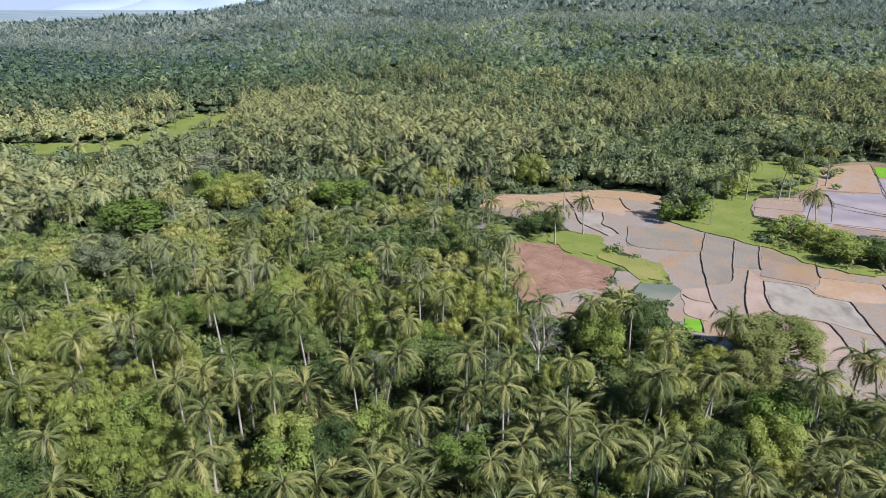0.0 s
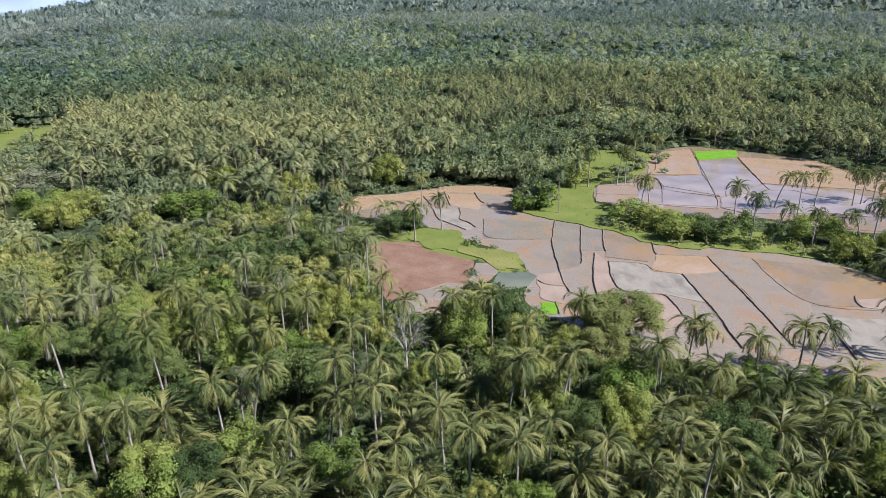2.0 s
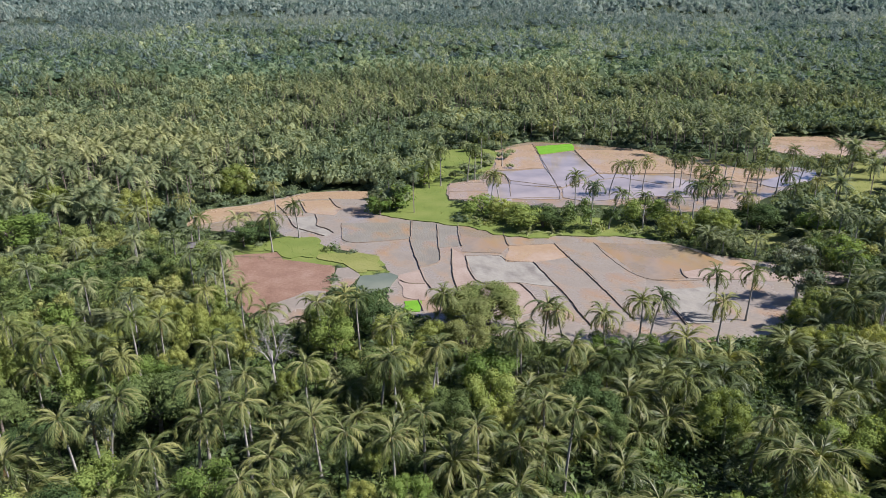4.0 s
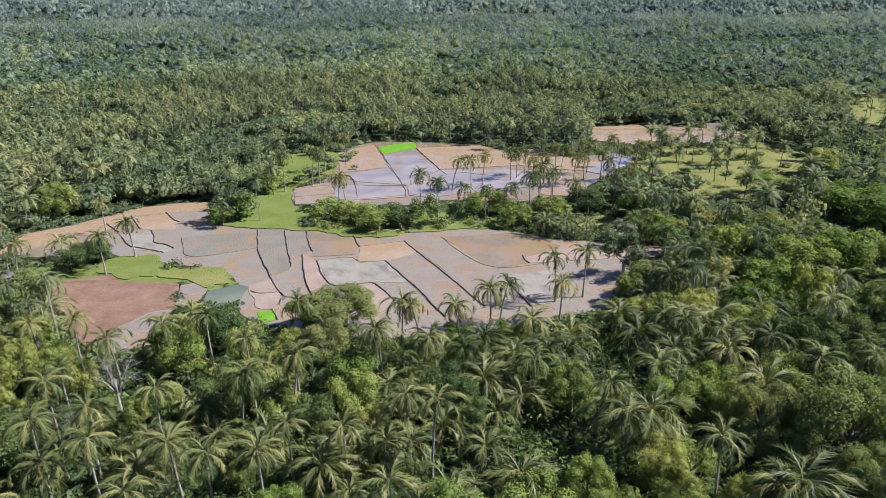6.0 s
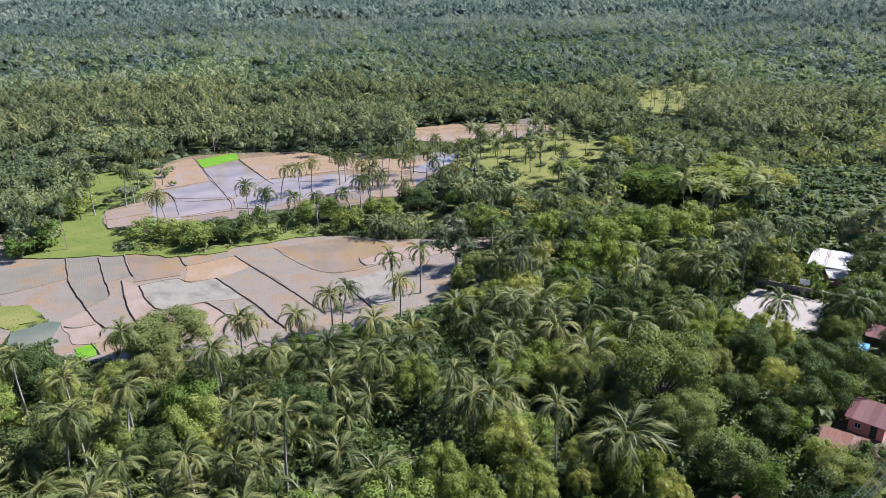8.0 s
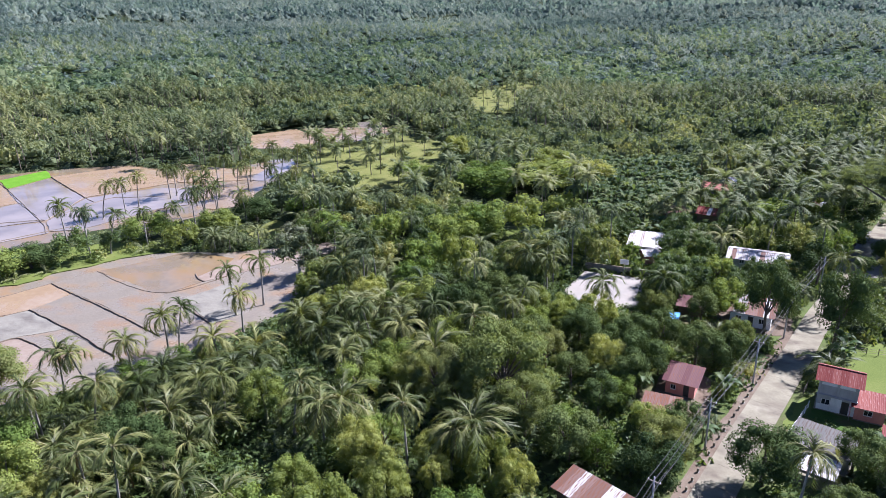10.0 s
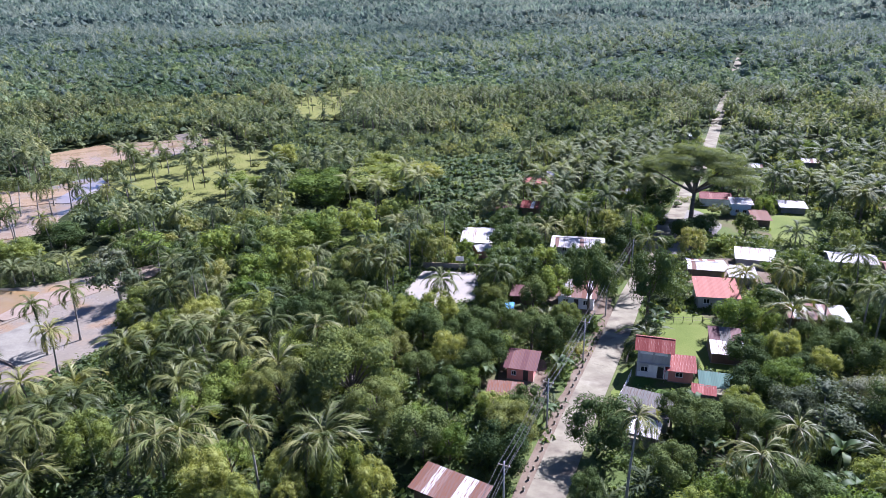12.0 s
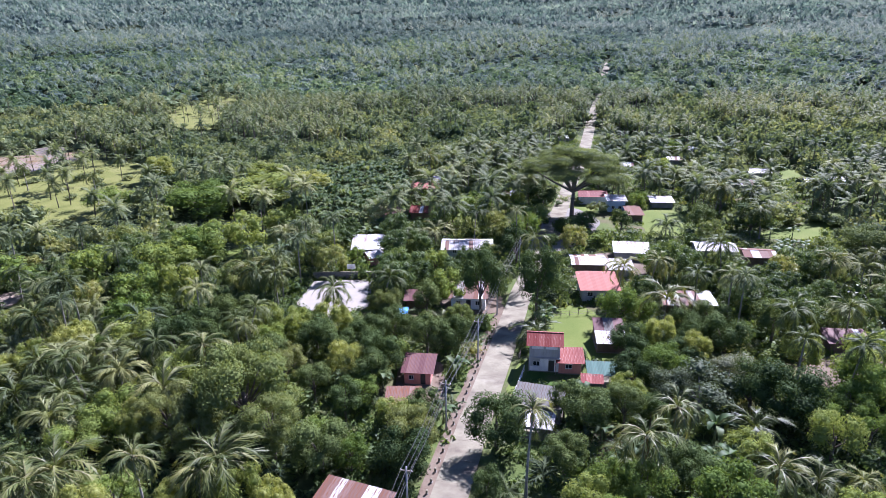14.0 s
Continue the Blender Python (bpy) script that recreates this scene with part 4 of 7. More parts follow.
def tree_shapes(seed, kind, lite=False):
    """(trunk and limbs, crown leaves and cores) of a tree whose crown has radius 1 round z = 0; scaled when planted."""
    rng = np.random.default_rng(seed)
    lumps = {"BROAD": 11, "MANGO": 11, "FEATHER": 24, "BAMBOO": 26, "SILVER": 9, "RAIN": 60, "BARE": 6}[kind]
    count = {"BROAD": 3800, "MANGO": 6800, "FEATHER": 11000, "BAMBOO": 5200, "SILVER": 3600, "RAIN": 60000, "BARE": 700}[kind]
    size = {"BROAD": (0.076, 0.052), "MANGO": (0.058, 0.042), "FEATHER": (0.050, 0.032), "BAMBOO": (0.088, 0.030), "SILVER": (0.068, 0.048), "RAIN": (0.024, 0.016), "BARE": (0.07, 0.05)}[kind]
    if lite:
        count, size = int(count * 0.34), (size[0] * 1.5, size[1] * 1.5)
    centres, radii = [], []
    for i in range(lumps):
        a = i * 2.4 + rng.normal(0, 0.3)
        if kind == "RAIN":
            r = math.sqrt((i + 0.5) / lumps) * 0.88
            centres.append((r * math.cos(a), r * math.sin(a), 0.27 - 0.42 * r * r + rng.normal(0, 0.075)))
            radii.append(rng.uniform(0.16, 0.25))
            continue
        u = (i + 0.5) / lumps
        zz = 0.75 - 1.15 * u
        rr = 0.72 * math.sqrt(max(0.05, 1 - zz * zz)) * rng.uniform(0.75, 1.1)
        if kind == "MANGO":
            rr *= 0.9
        centres.append((rr * math.cos(a), rr * math.sin(a), zz * 0.85 + rng.normal(0, 0.06)))
        radii.append(rng.uniform(0.26, 0.46) * (0.72 if kind in ("FEATHER", "BAMBOO") else 1))
    centres, radii = np.array(centres), np.array(radii)
    flat = 0.34 if kind == "RAIN" else 0.85
    which = rng.choice(lumps, count, p=radii ** 2 / (radii ** 2).sum())
    d = rng.normal(size=(count, 3))
    d[:, 2] = d[:, 2] * 0.9 + 0.35
    d /= np.linalg.norm(d, axis=1)[:, None]
    reach = radii[which][:, None] * (0.62 + 0.52 * rng.random((count, 1)) ** 0.8)
    if kind == "MANGO":
        reach = radii[which][:, None] * (0.80 + 0.34 * rng.random((count, 1)))
    pos = centres[which] + d * reach * np.array([1, 1, flat])
    if kind == "BAMBOO":
        pos[:, 2] -= 0.25 * (np.hypot(pos[:, 0], pos[:, 1])) ** 2
    nrm = d + rng.normal(0, 0.45, (count, 3)) + [0, 0, 0.25]
    nrm /= np.linalg.norm(nrm, axis=1)[:, None]
    pieces = [kites(pos, nrm, *size, rng, hang=1.2 if kind in ("BAMBOO", "FEATHER") else 0.3)]
    if kind != "BARE":
        for c, r in zip(centres, radii):
            v = ICO[0] * (r * (0.66 if kind == "RAIN" else 0.60)) * [1, 1, flat] * rng.uniform(0.7, 1.2, (len(ICO[0]), 1))
            if kind == "BAMBOO":
                v = v - [0, 0, 0.25 * float(c[0] ** 2 + c[1] ** 2)]
            pieces.append((v + c, ICO[1]))
    limbs = []
    if kind == "RAIN":
        fork = np.array([0, 0, -0.60])
        limbs.append(tube([(0, 0, -1.35), (0.01, 0, -0.95), (0, 0.01, -0.60)], (0.046, 0.034, 0.030), 8))
        for k in range(9):
            a = k * 0.72
            r = 0.75 if k % 2 else 0.45
            end = np.array([r * math.cos(a), r * math.sin(a), 0.02 if k % 2 else 0.12])
            limbs.append(tube([fork, fork * 0.45 + end * 0.5 + [0, 0, -0.05], end], (0.035, 0.022, 0.006), 5))
    else:
        base = -1.5
        limbs.append(tube([(0, 0, base), (rng.normal(0, 0.03), rng.normal(0, 0.03), -0.7), (0, 0, -0.1)], (0.075, 0.055, 0.035), 6))
        for c in centres[:: 2 if kind != "BARE" else 1] if kind != "BAMBOO" else []:
            limbs.append(tube([(0, 0, -0.75), c * 0.5 + [0, 0, -0.25], c * (0.8 if kind != "BARE" else 1.15)], (0.035, 0.022, 0.008), 4))
            if kind == "BARE":
                for _ in range(9):
                    limbs.append(tube([c * 0.6 + [0, 0, -0.15], c * 0.9 + rng.normal(0, 0.15, 3), c * 1.2 + rng.normal(0, 0.3, 3)], (0.010, 0.006, 0.003), 4))
    return joined(limbs), joined(pieces)


KINDS = {"BROAD": (BROAD_LEAF, TREE_BARK, "leafy green broadleaf tree with an uneven rounded crown"),
         "MANGO": (DARK_LEAF, TREE_BARK, "dense dark green tree with a heavy rounded crown"),
         "FEATHER": (FEATHER_LEAF, TREE_BARK, "large feathery olive-green tree with fine foliage"),
         "BAMBOO": (BAMBOO_LEAF, BANANA_STEM, "yellow-green bamboo clump with drooping plumes"),
         "SILVER": (SILVER_LEAF, PALE_BARK, "silvery-leaved shrubby tree with large glossy leaves"),
         "RAIN": (RAIN_LEAF, TREE_BARK, "huge umbrella-crowned rain tree with spreading limbs"),
         "BARE": (SILVER_LEAF, PALE_BARK, "nearly leafless tree with pale bare branches")}
TREE_MESHES = {}
for k, (leaf, bark, _) in KINDS.items():
    TREE_MESHES[k] = []
    for s in range(1 if k in ("RAIN", "BARE") else 4):
        wood, crown = tree_shapes(100 + s * 7 + len(k), k)
        light = tree_shapes(100 + s * 7 + len(k), k, True)[1]
        TREE_MESHES[k].append((mesh_np("trunk", *wood, [bark]), mesh_np("crown", *crown, [leaf]), mesh_np("crown", *light, [leaf])))
TREE_COUNT = [0]


def tree(kind, x, y, radius, mid, label="", high=0):
    """A tree whose crown of that radius has its middle at the height mid."""
    TREE_COUNT[0] += 1
    rng = np.random.default_rng(5000 + TREE_COUNT[0])
    wood, crown, light = TREE_MESHES[kind][int(rng.integers(0, len(TREE_MESHES[kind])))]
    if math.hypot(x - 3, y + 6) > 122 and radius < 6:
        crown = light
    z = float(ground_z(x, y))
    name = {"BAMBOO": "bamboo_clump", "RAIN": "rain_tree"}.get(kind, "broadleaf_tree")
    ob = thing(name, label or KINDS[kind][2], "bamboo" if kind == "BAMBOO" else "tree", x, y, z, rng.uniform(0, 360), "forest trees")
    tall = 1.0 if kind == "RAIN" else min(radius * rng.uniform(0.85, 1.15), mid * 1.1) / radius
    if high:
        tall = high / radius
    low = 1.35 if kind == "RAIN" else 1.5
    m = Matrix.Translation((0, 0, mid)) @ Matrix.Diagonal((radius, radius, radius * tall, 1))
    part("crown", crown, ob, m=m)
    part("trunk", wood, ob, m=Matrix.Translation((0, 0, mid)) @ Matrix.Diagonal((radius, radius, (mid + 0.15) / low, 1)))
    return ob


def banana_leaf_shape(seed):
    rng = np.random.default_rng(seed)
    n = 7
    s = np.linspace(0, 1, n)
    ang = np.radians(62 - 105 * s ** 1.3)
    x = np.cumsum(np.cos(ang)) * 2.3 / n
    z = np.cumsum(np.sin(ang)) * 2.3 / n
    w = 0.33 * np.sin(np.pi * (0.06 + 0.9 * s)) ** 0.7 * rng.uniform(0.85, 1.1, n)
    v = np.concatenate([np.c_[x, w, z + 0.08], np.c_[x, 0 * w, z], np.c_[x, -w, z + 0.08]])
    f = []
    for k in range(2):
        for i in range(n - 1):
            a = k * n + i
            f += [(a, a + n, a + 1), (a + 1, a + n, a + n + 1)]
    return v, np.array(f)


BANANA_SHAPES = [banana_leaf_shape(s) for s in (1, 2, 3)]
BANANA_LEAVES = [mesh_np("banana_leaf", *shape, [BANANA_LEAF]) for shape in BANANA_SHAPES]
v, f = tube([(0, 0, 0), (0.03, 0, 1.2), (0.05, 0.02, 2.3)], (0.16, 0.12, 0.07), 7)
BANANA_STEM_MESH = mesh_np("stem", v, f, [BANANA_STEM])
BANANA_COUNT = [0]


def banana(x, y, size=1.0):
    BANANA_COUNT[0] += 1
    rng = np.random.default_rng(9000 + BANANA_COUNT[0])
    ob = thing("banana_plant", "banana plant with broad arching blue-green leaves", "banana plant", x, y, float(ground_z(x, y)) - 0.03, rng.uniform(0, 360), "banana plants")
    part("stem", BANANA_STEM_MESH, ob, m=Matrix.Scale(size, 4))
    for i in range(8):
        m = Matrix.Translation((0.05 * size, 0, 2.2 * size)) @ Euler((rng.normal(0, 0.15), rng.normal(0.0, 0.25), i * 2.4 + rng.normal(0, 0.2))).to_matrix().to_4x4() @ Matrix.Scale(size * rng.uniform(0.8, 1.15), 4)
        part("banana_leaf", BANANA_LEAVES[i % 3], ob, m=m)


def banana_shape(seed):
    """A whole banana plant, stem and leaves."""
    rng = np.random.default_rng(seed)
    pieces = [turned(BANANA_SHAPES[i % 3], i * 137.5 + rng.normal(0, 12), rng.normal(4, 13), (0.05, 0, 2.2), rng.uniform(0.8, 1.15)) for i in range(9)]
    leaves = joined(pieces)
    stem = tube([(0, 0, 0), (0.03, 0, 1.2), (0.05, 0.02, 2.3)], (0.16, 0.12, 0.07), 5)
    return joined([leaves, stem]), np.r_[np.zeros(len(leaves[1]), int), np.ones(len(stem[1]), int)]


# ---- growth: where ----
def near_line(x, y, line, dist):
    hit = np.zeros(len(x), bool)
    for (x0, y0), (x1, y1) in zip(line[:-1], line[1:]):
        dx, dy = x1 - x0, y1 - y0
        t = np.clip(((x - x0) * dx + (y - y0) * dy) / (dx * dx + dy * dy), 0, 1)
        hit |= np.hypot(x - x0 - t * dx, y - y0 - t * dy) < dist
    return hit


def open_ground(x, y, margin=0.0):
    """Where nothing tall grows: fields, road, yards, houses."""
    bad = np.zeros(len(x), bool)
    for poly in CLEAR:
        c = poly.mean(0)
        size = np.hypot(*(poly - c).T).mean()
        bad |= inside(x, y, c + (poly - c) * (1 + margin / size))
    bad |= near_line(x, y, ROAD[:10], 3.4 + margin) | near_line(x, y, ROAD[9:13], 7.5) | near_line(x, y, ROAD[12:], 3.2)
    for hx, hy, hr in HOUSES:
        bad |= np.hypot(x - hx, y - hy) < hr + margin
    return bad


def sight(x, y, fields=0.12, houses=6.5, big=()):
    """Strips of low growth towards the camera, so that fields and houses stay in its view."""
    bad = np.zeros(len(x), bool)
    r = np.hypot(x - 3, y + 6)
    ux, uy = (x - 3) / r, (y + 6) / r
    for k in (0.25, 0.5, 0.75, 1.0):
        for poly in CLEAR[:FIELD_COUNT]:
            bad |= inside(x + ux * r * fields * k, y + uy * r * fields * k, poly)
        for hx, hy, hr in HOUSES:
            bad |= np.hypot(x + ux * houses * k - hx, y + uy * houses * k - hy) < hr * 0.8
        for bx, by, br in big:
            bad |= np.hypot(x + ux * 0.13 * r * k - bx, y + uy * 0.13 * r * k - by) < br
        bad |= near_line(x + ux * houses * k, y + uy * houses * k, ROAD[:7], 2.0)
        bad |= near_line(x + ux * 26 * k, y + uy * 26 * k, ROAD[9:12], 3.0)
    return bad


def grid(r0, r1, spacing, a0=-41, a1=131, seed=0):
    rng = np.random.default_rng(seed)
    g = np.arange(-r1, r1, spacing)
    x, y = [q.ravel() for q in np.meshgrid(g, g)]
    x = x + rng.uniform(-0.42, 0.42, len(x)) * spacing + 3
    y = y + rng.uniform(-0.42, 0.42, len(y)) * spacing - 6
    r, az = np.hypot(x - 3, y + 6), np.degrees(np.arctan2(x - 3, y + 6))
    ok = (r > r0) & (r < r1) & (az > a0) & (az < a1)
    return x[ok], y[ok], rng


def patches(x, y, size):
    return 0.5 + 0.25 * np.sin(x / size + 1.3 * np.sin(y / size * 0.8)) + 0.25 * np.sin(y / size * 1.27 + 1.7 * np.sin(x / size * 0.63 + 2))

# ---- village ----
ROAD = np.array([(38, -2.0), (55, -6.2), (70.3, -10.2), (87.4, -14.4), (104.2, -18.9), (117.2, -22.3), (133.4, -26.4), (162.3, -35.1), (181.3, -41.0), (215, -50.5),
                 (255, -62), (297, -73.8), (345, -86), (398, -99), (450, -113), (540, -138), (630, -163)], float)
HOUSES = []
FIELD_COUNT = len(CLEAR)


def box_shape(x0, x1, y0, y1, z0, z1):
    v = np.array([(x, y, z) for z in (z0, z1) for y in (y0, y1) for x in (x0, x1)], float)
    f = np.array([(0, 2, 1), (1, 2, 3), (4, 5, 6), (5, 7, 6), (0, 1, 4), (1, 5, 4), (2, 6, 3), (3, 6, 7), (0, 4, 2), (2, 4, 6), (1, 3, 5), (3, 7, 5)])
    return v, f


def flat_shaded(me):
    me.polygons.foreach_set("use_smooth", np.zeros(len(me.polygons), bool))
    return me


def box_mesh(name, mat, *dims):
    return flat_shaded(mesh_np(name, *box_shape(*dims), [mat]))


def bevelled_box(name, mat, sx, sy, sz, r):
    bm = bmesh.new()
    bmesh.ops.create_cube(bm, size=1, matrix=Matrix.Diagonal((sx, sy, sz, 1)))
    bmesh.ops.translate(bm, verts=bm.verts, vec=(0, 0, sz / 2))
    bmesh.ops.bevel(bm, geom=bm.edges[:], offset=r, segments=1, affect="EDGES")
    me = bpy.data.meshes.new(name)
    bm.to_mesh(me)
    bm.free()
    me.materials.append(mat)
    return me


def wall_shape(w, h, t, holes):
    """A wall along x from -w/2 to w/2, front at y = 0, with rectangular holes (x0, x1, z0, z1)."""
    xs = sorted({-w / 2, w / 2, *[q for o in holes for q in o[:2]]})
    zs = sorted({0, h, *[q for o in holes for q in o[2:]]})
    pieces = []
    for x0, x1 in zip(xs[:-1], xs[1:]):
        for z0, z1 in zip(zs[:-1], zs[1:]):
            mx, mz = (x0 + x1) / 2, (z0 + z1) / 2
            if not any(o[0] < mx < o[1] and o[2] < mz < o[3] for o in holes):
                pieces.append(box_shape(x0, x1, 0, t, z0, z1))
    v, f = joined(pieces)
    key, first, back = np.unique(np.round(v, 4), axis=0, return_index=True, return_inverse=True)
    return key, back.reshape(-1)[f]


def sheet_mesh(mat, width, length):
    """A corrugated roofing sheet: x across, y from 0 (low edge) to length."""
    n = 9
    x = np.linspace(0, width, n)
    z = 0.012 * (np.arange(n) % 2)
    top = np.concatenate([np.c_[x, 0 * x, z + 0.02], np.c_[x, 0 * x + length, z + 0.02]])
    under = top - [0, 0, 0.02]
    f = []
    for i in range(n - 1):
        f += [(i, i + 1, i + n + 1), (i, i + n + 1, i + n)]
        f += [(i + 2 * n, i + 3 * n, i + 3 * n + 1), (i + 2 * n, i + 3 * n + 1, i + 2 * n + 1)]
        f += [(i, i + 2 * n, i + 1), (i + 1, i + 2 * n, i + 2 * n + 1)]
    return flat_shaded(mesh_np("roof_sheet", np.concatenate([top, under]), np.array(f), [mat]))


SHEETS = {}


def roof_slope(parent, w, y0, z0, y1, z1, mats, rows=1):
    """Sheets laid side by side from the low edge (y0, z0) to the high edge (y1, z1); mats per row, low first."""
    length = math.hypot(y1 - y0, z1 - z0)
    flip = y1 < y0
    n = max(2, round(w / 0.95))
    sw = w / n
    slope = new("roof_slope")
    slope.parent = parent
    tilt = math.atan2(z1 - z0, abs(y1 - y0))
    slope.matrix_basis = Matrix.Translation((0, y0, z0)) @ Euler((0, 0, math.pi if flip else 0)).to_matrix().to_4x4() @ Euler((tilt, 0, 0)).to_matrix().to_4x4()
    for k in range(rows):
        mat = mats[min(k, len(mats) - 1)]
        key = (mat.name, round(sw, 3), round(length / rows, 3))
        if key not in SHEETS:
            SHEETS[key] = sheet_mesh(mat, sw + 0.03, length / rows + 0.08)
        for i in range(n):
            m2 = SHEETS[key]
            if len(mats) > rows and random.random() < 0.2:
                alt = mats[-1]
                key2 = (alt.name, round(sw, 3), round(length / rows, 3))
                if key2 not in SHEETS:
                    SHEETS[key2] = sheet_mesh(alt, sw + 0.03, length / rows + 0.08)
                m2 = SHEETS[key2]
            part("roof_sheet", m2, slope, m=pose(-w / 2 + i * sw, k * length / rows - 0.02, 0.012 * k + 0.004 * (i % 2), random.uniform(-0.3, 0.3), random.uniform(-0.4, 0.4), 0))
    return slope


def window(parent, wall_y, x0, x1, z0, z1, door=False):
    fr = 0.07
    name = "door" if door else "window"
    ring = joined([box_shape(x0, x1, 0.02, 0.10, z1 - fr, z1), box_shape(x0, x0 + fr, 0.02, 0.10, z0, z1 - fr), box_shape(x1 - fr, x1, 0.02, 0.10, z0, z1 - fr)]
                  + ([] if door else [box_shape(x0, x1, -0.04, 0.10, z0 - 0.06, z0 + 0.02), box_shape((x0 + x1) / 2 - 0.03, (x0 + x1) / 2 + 0.03, 0.03, 0.09, z0 + 0.02, z1 - fr)]))
    ob = part(name, flat_shaded(mesh_np(name + "_frame", *ring, [DARK_FRAME if door else WHITE_PAINT])), parent, at=(0, wall_y, 0))
    if door:
        part("door_leaf", box_mesh("door_leaf", DARK_FRAME, x0 + fr, x1 - fr, 0.08, 0.12, z0, z1 - fr), ob)
    else:
        part("pane", box_mesh("pane", GLASS, x0 + fr, x1 - fr, 0.06, 0.07, z0, z1 - fr), ob)


def house(x, y, yaw, w, d, eave, rise, wall, roof, label, style="shed", rows=1, holes=(), doors=(), over=0.55, open_sides=False, name="house", category="house", back_roof=None):
    """A house with its middle at x, y; its front looks along -y before the turn."""
    HOUSES.append((x, y, 0.5 * math.hypot(w, d) * 0.95))
    ob = thing(name, label, category, x, y, float(ground_z(x, y)), yaw, "village houses")
    part("floor_slab", bevelled_box("floor_slab", CONCRETE, w + 0.3, d + 0.3, 0.12, 0.03), ob)
    f, b = -d / 2, d / 2
    back = eave + rise if style == "shed" else eave
    if open_sides:
        for px in (-w / 2 + 0.15, w / 2 - 0.15):
            part("post", box_mesh("post", TIMBER, px - 0.06, px + 0.06, f + 0.1, f + 0.22, 0.1, eave), ob)
            part("post", box_mesh("post", TIMBER, px - 0.06, px + 0.06, b - 0.22, b - 0.1, 0.1, back), ob)
    else:
        cuts = list(holes) + list(doors)
        part("front_wall", flat_shaded(mesh_np("front_wall", *wall_shape(w, eave, 0.15, cuts), [wall])), ob, at=(0, f, 0))
        part("back_wall", box_mesh("back_wall", wall, -w / 2, w / 2, b - 0.15, b, 0, back), ob)
        prof = [(f + 0.152, 0), (b - 0.152, 0), (b - 0.152, back)] + ([(0, eave + rise)] if style == "gable" else []) + [(f + 0.152, eave)]
        n = len(prof)
        for sx in (-w / 2, w / 2 - 0.15):
            v = np.array([(sx + o, q[0], q[1]) for o in (0, 0.15) for q in prof])
            fc = [(0, i + 1, i) for i in range(1, n - 1)] + [(n, n + i, n + i + 1) for i in range(1, n - 1)]
            for i in range(n):
                k = (i + 1) % n
                fc += [(i, k, i + n), (k, k + n, i + n)]
            part("side_wall", flat_shaded(mesh_np("side_wall", v, np.array(fc), [wall])), ob)
        for o in holes:
            window(ob, f, *o)
        for o in doors:
            window(ob, f, *o, door=True)
    roofs = roof if isinstance(roof, (list, tuple)) else [roof]
    g = rise / (d if style == "shed" else d / 2)
    if style == "shed":
        roof_slope(ob, w + 2 * over, f - over, eave - over * g + 0.03, b + over, back + over * g + 0.03, roofs, rows)
    else:
        roof_slope(ob, w + 2 * over, f - over, eave - over * g + 0.03, 0.02, eave + rise + 0.03, roofs, rows)
        roof_slope(ob, w + 2 * over, b + over, eave - over * g + 0.03, -0.02, eave + rise + 0.03, back_roof or roofs, rows)
        part("ridge_cap", box_mesh("ridge_cap", roofs[0], -w / 2 - over, w / 2 + over, -0.14, 0.14, eave + rise + 0.05, eave + rise + 0.10), ob)
    return ob


def win(cx, z, w=1.0, h=0.95):
    return (cx - w / 2, cx + w / 2, z, z + h)


# houses along the road
two = house(102.8, -26.6, -98, 4.9, 4.4, 5.1, 1.0, GREY_WALL, [RED_TIN, FADED_TIN], "two-storey grey rendered house with a faded red tin roof", "gable",
            holes=(win(-1.3, 1.0, 1.1, 0.9),), doors=((0.7, 1.6, 0.12, 2.1),))
part("white_panel", box_mesh("white_panel", WHITE_WALL, -2.35, 0.6, -2.24, -2.204, 0.12, 0.98), two, "white painted lower wall")
part("white_panel", box_mesh("white_panel", WHITE_WALL, 1.65, 2.4, -2.24, -2.204, 0.12, 2.3), two, "white painted lower wall")
part("white_panel", box_mesh("white_panel", WHITE_WALL, -0.70, 0.66, -2.24, -2.204, 1.0, 2.3), two, "white painted lower wall")
part("ledge", box_mesh("ledge", GREY_WALL, -2.55, 2.55, -2.5, -2.203, 2.5, 2.66), two, "grey concrete floor ledge")
# plain white boxes along the wall under the eave
for px in (-2.1, 0.15):
    part("louvre_panel", box_mesh("louvre_panel", WHITE_PAINT, px, px + 1.9, -2.25, -2.203, 4.15, 4.72), two, "plain white strip under the eave")
for px in (-2.4, -0.06, 2.28):
    part("column", box_mesh("column", GREY_WALL, px, px + 0.18, -2.36, -2.203, 2.66, 4.9), two)
house(101.2, -30.5, -95, 3.6, 3.0, 2.3, 0.6, PINK_WALL, [RED_TIN, FADED_TIN], "small pink rendered annex with a red tin roof", holes=(win(-0.2, 1.0, 1.1, 0.8),))
house(97.2, -35.2, -97, 5.0, 3.6, 2.2, 0.3, TIMBER, TEAL_TIN, "open shelter with a faded teal roof on posts", open_sides=True, name="shelter", category="shelter", over=0.2)
house(94.6, -32.8, -100, 3.2, 2.0, 1.9, 0.3, TIMBER, RED_TIN, "low lean-to with a red tin roof", open_sides=True, name="shelter", category="shelter", over=0.15)
house(88.7, -23.7, -108, 6.9, 4.4, 2.5, 0.7, BLOCK_WALL, GREY_TIN, "low block house with a weathered grey roof", over=0.2)
house(83.6, -23.0, -106, 4.0, 3.6, 2.0, 0.25, BLOCK_WALL, ZINC_TIN, "lean-to with bright white zinc roofing", open_sides=True, name="shelter", category="shelter", over=0.15)
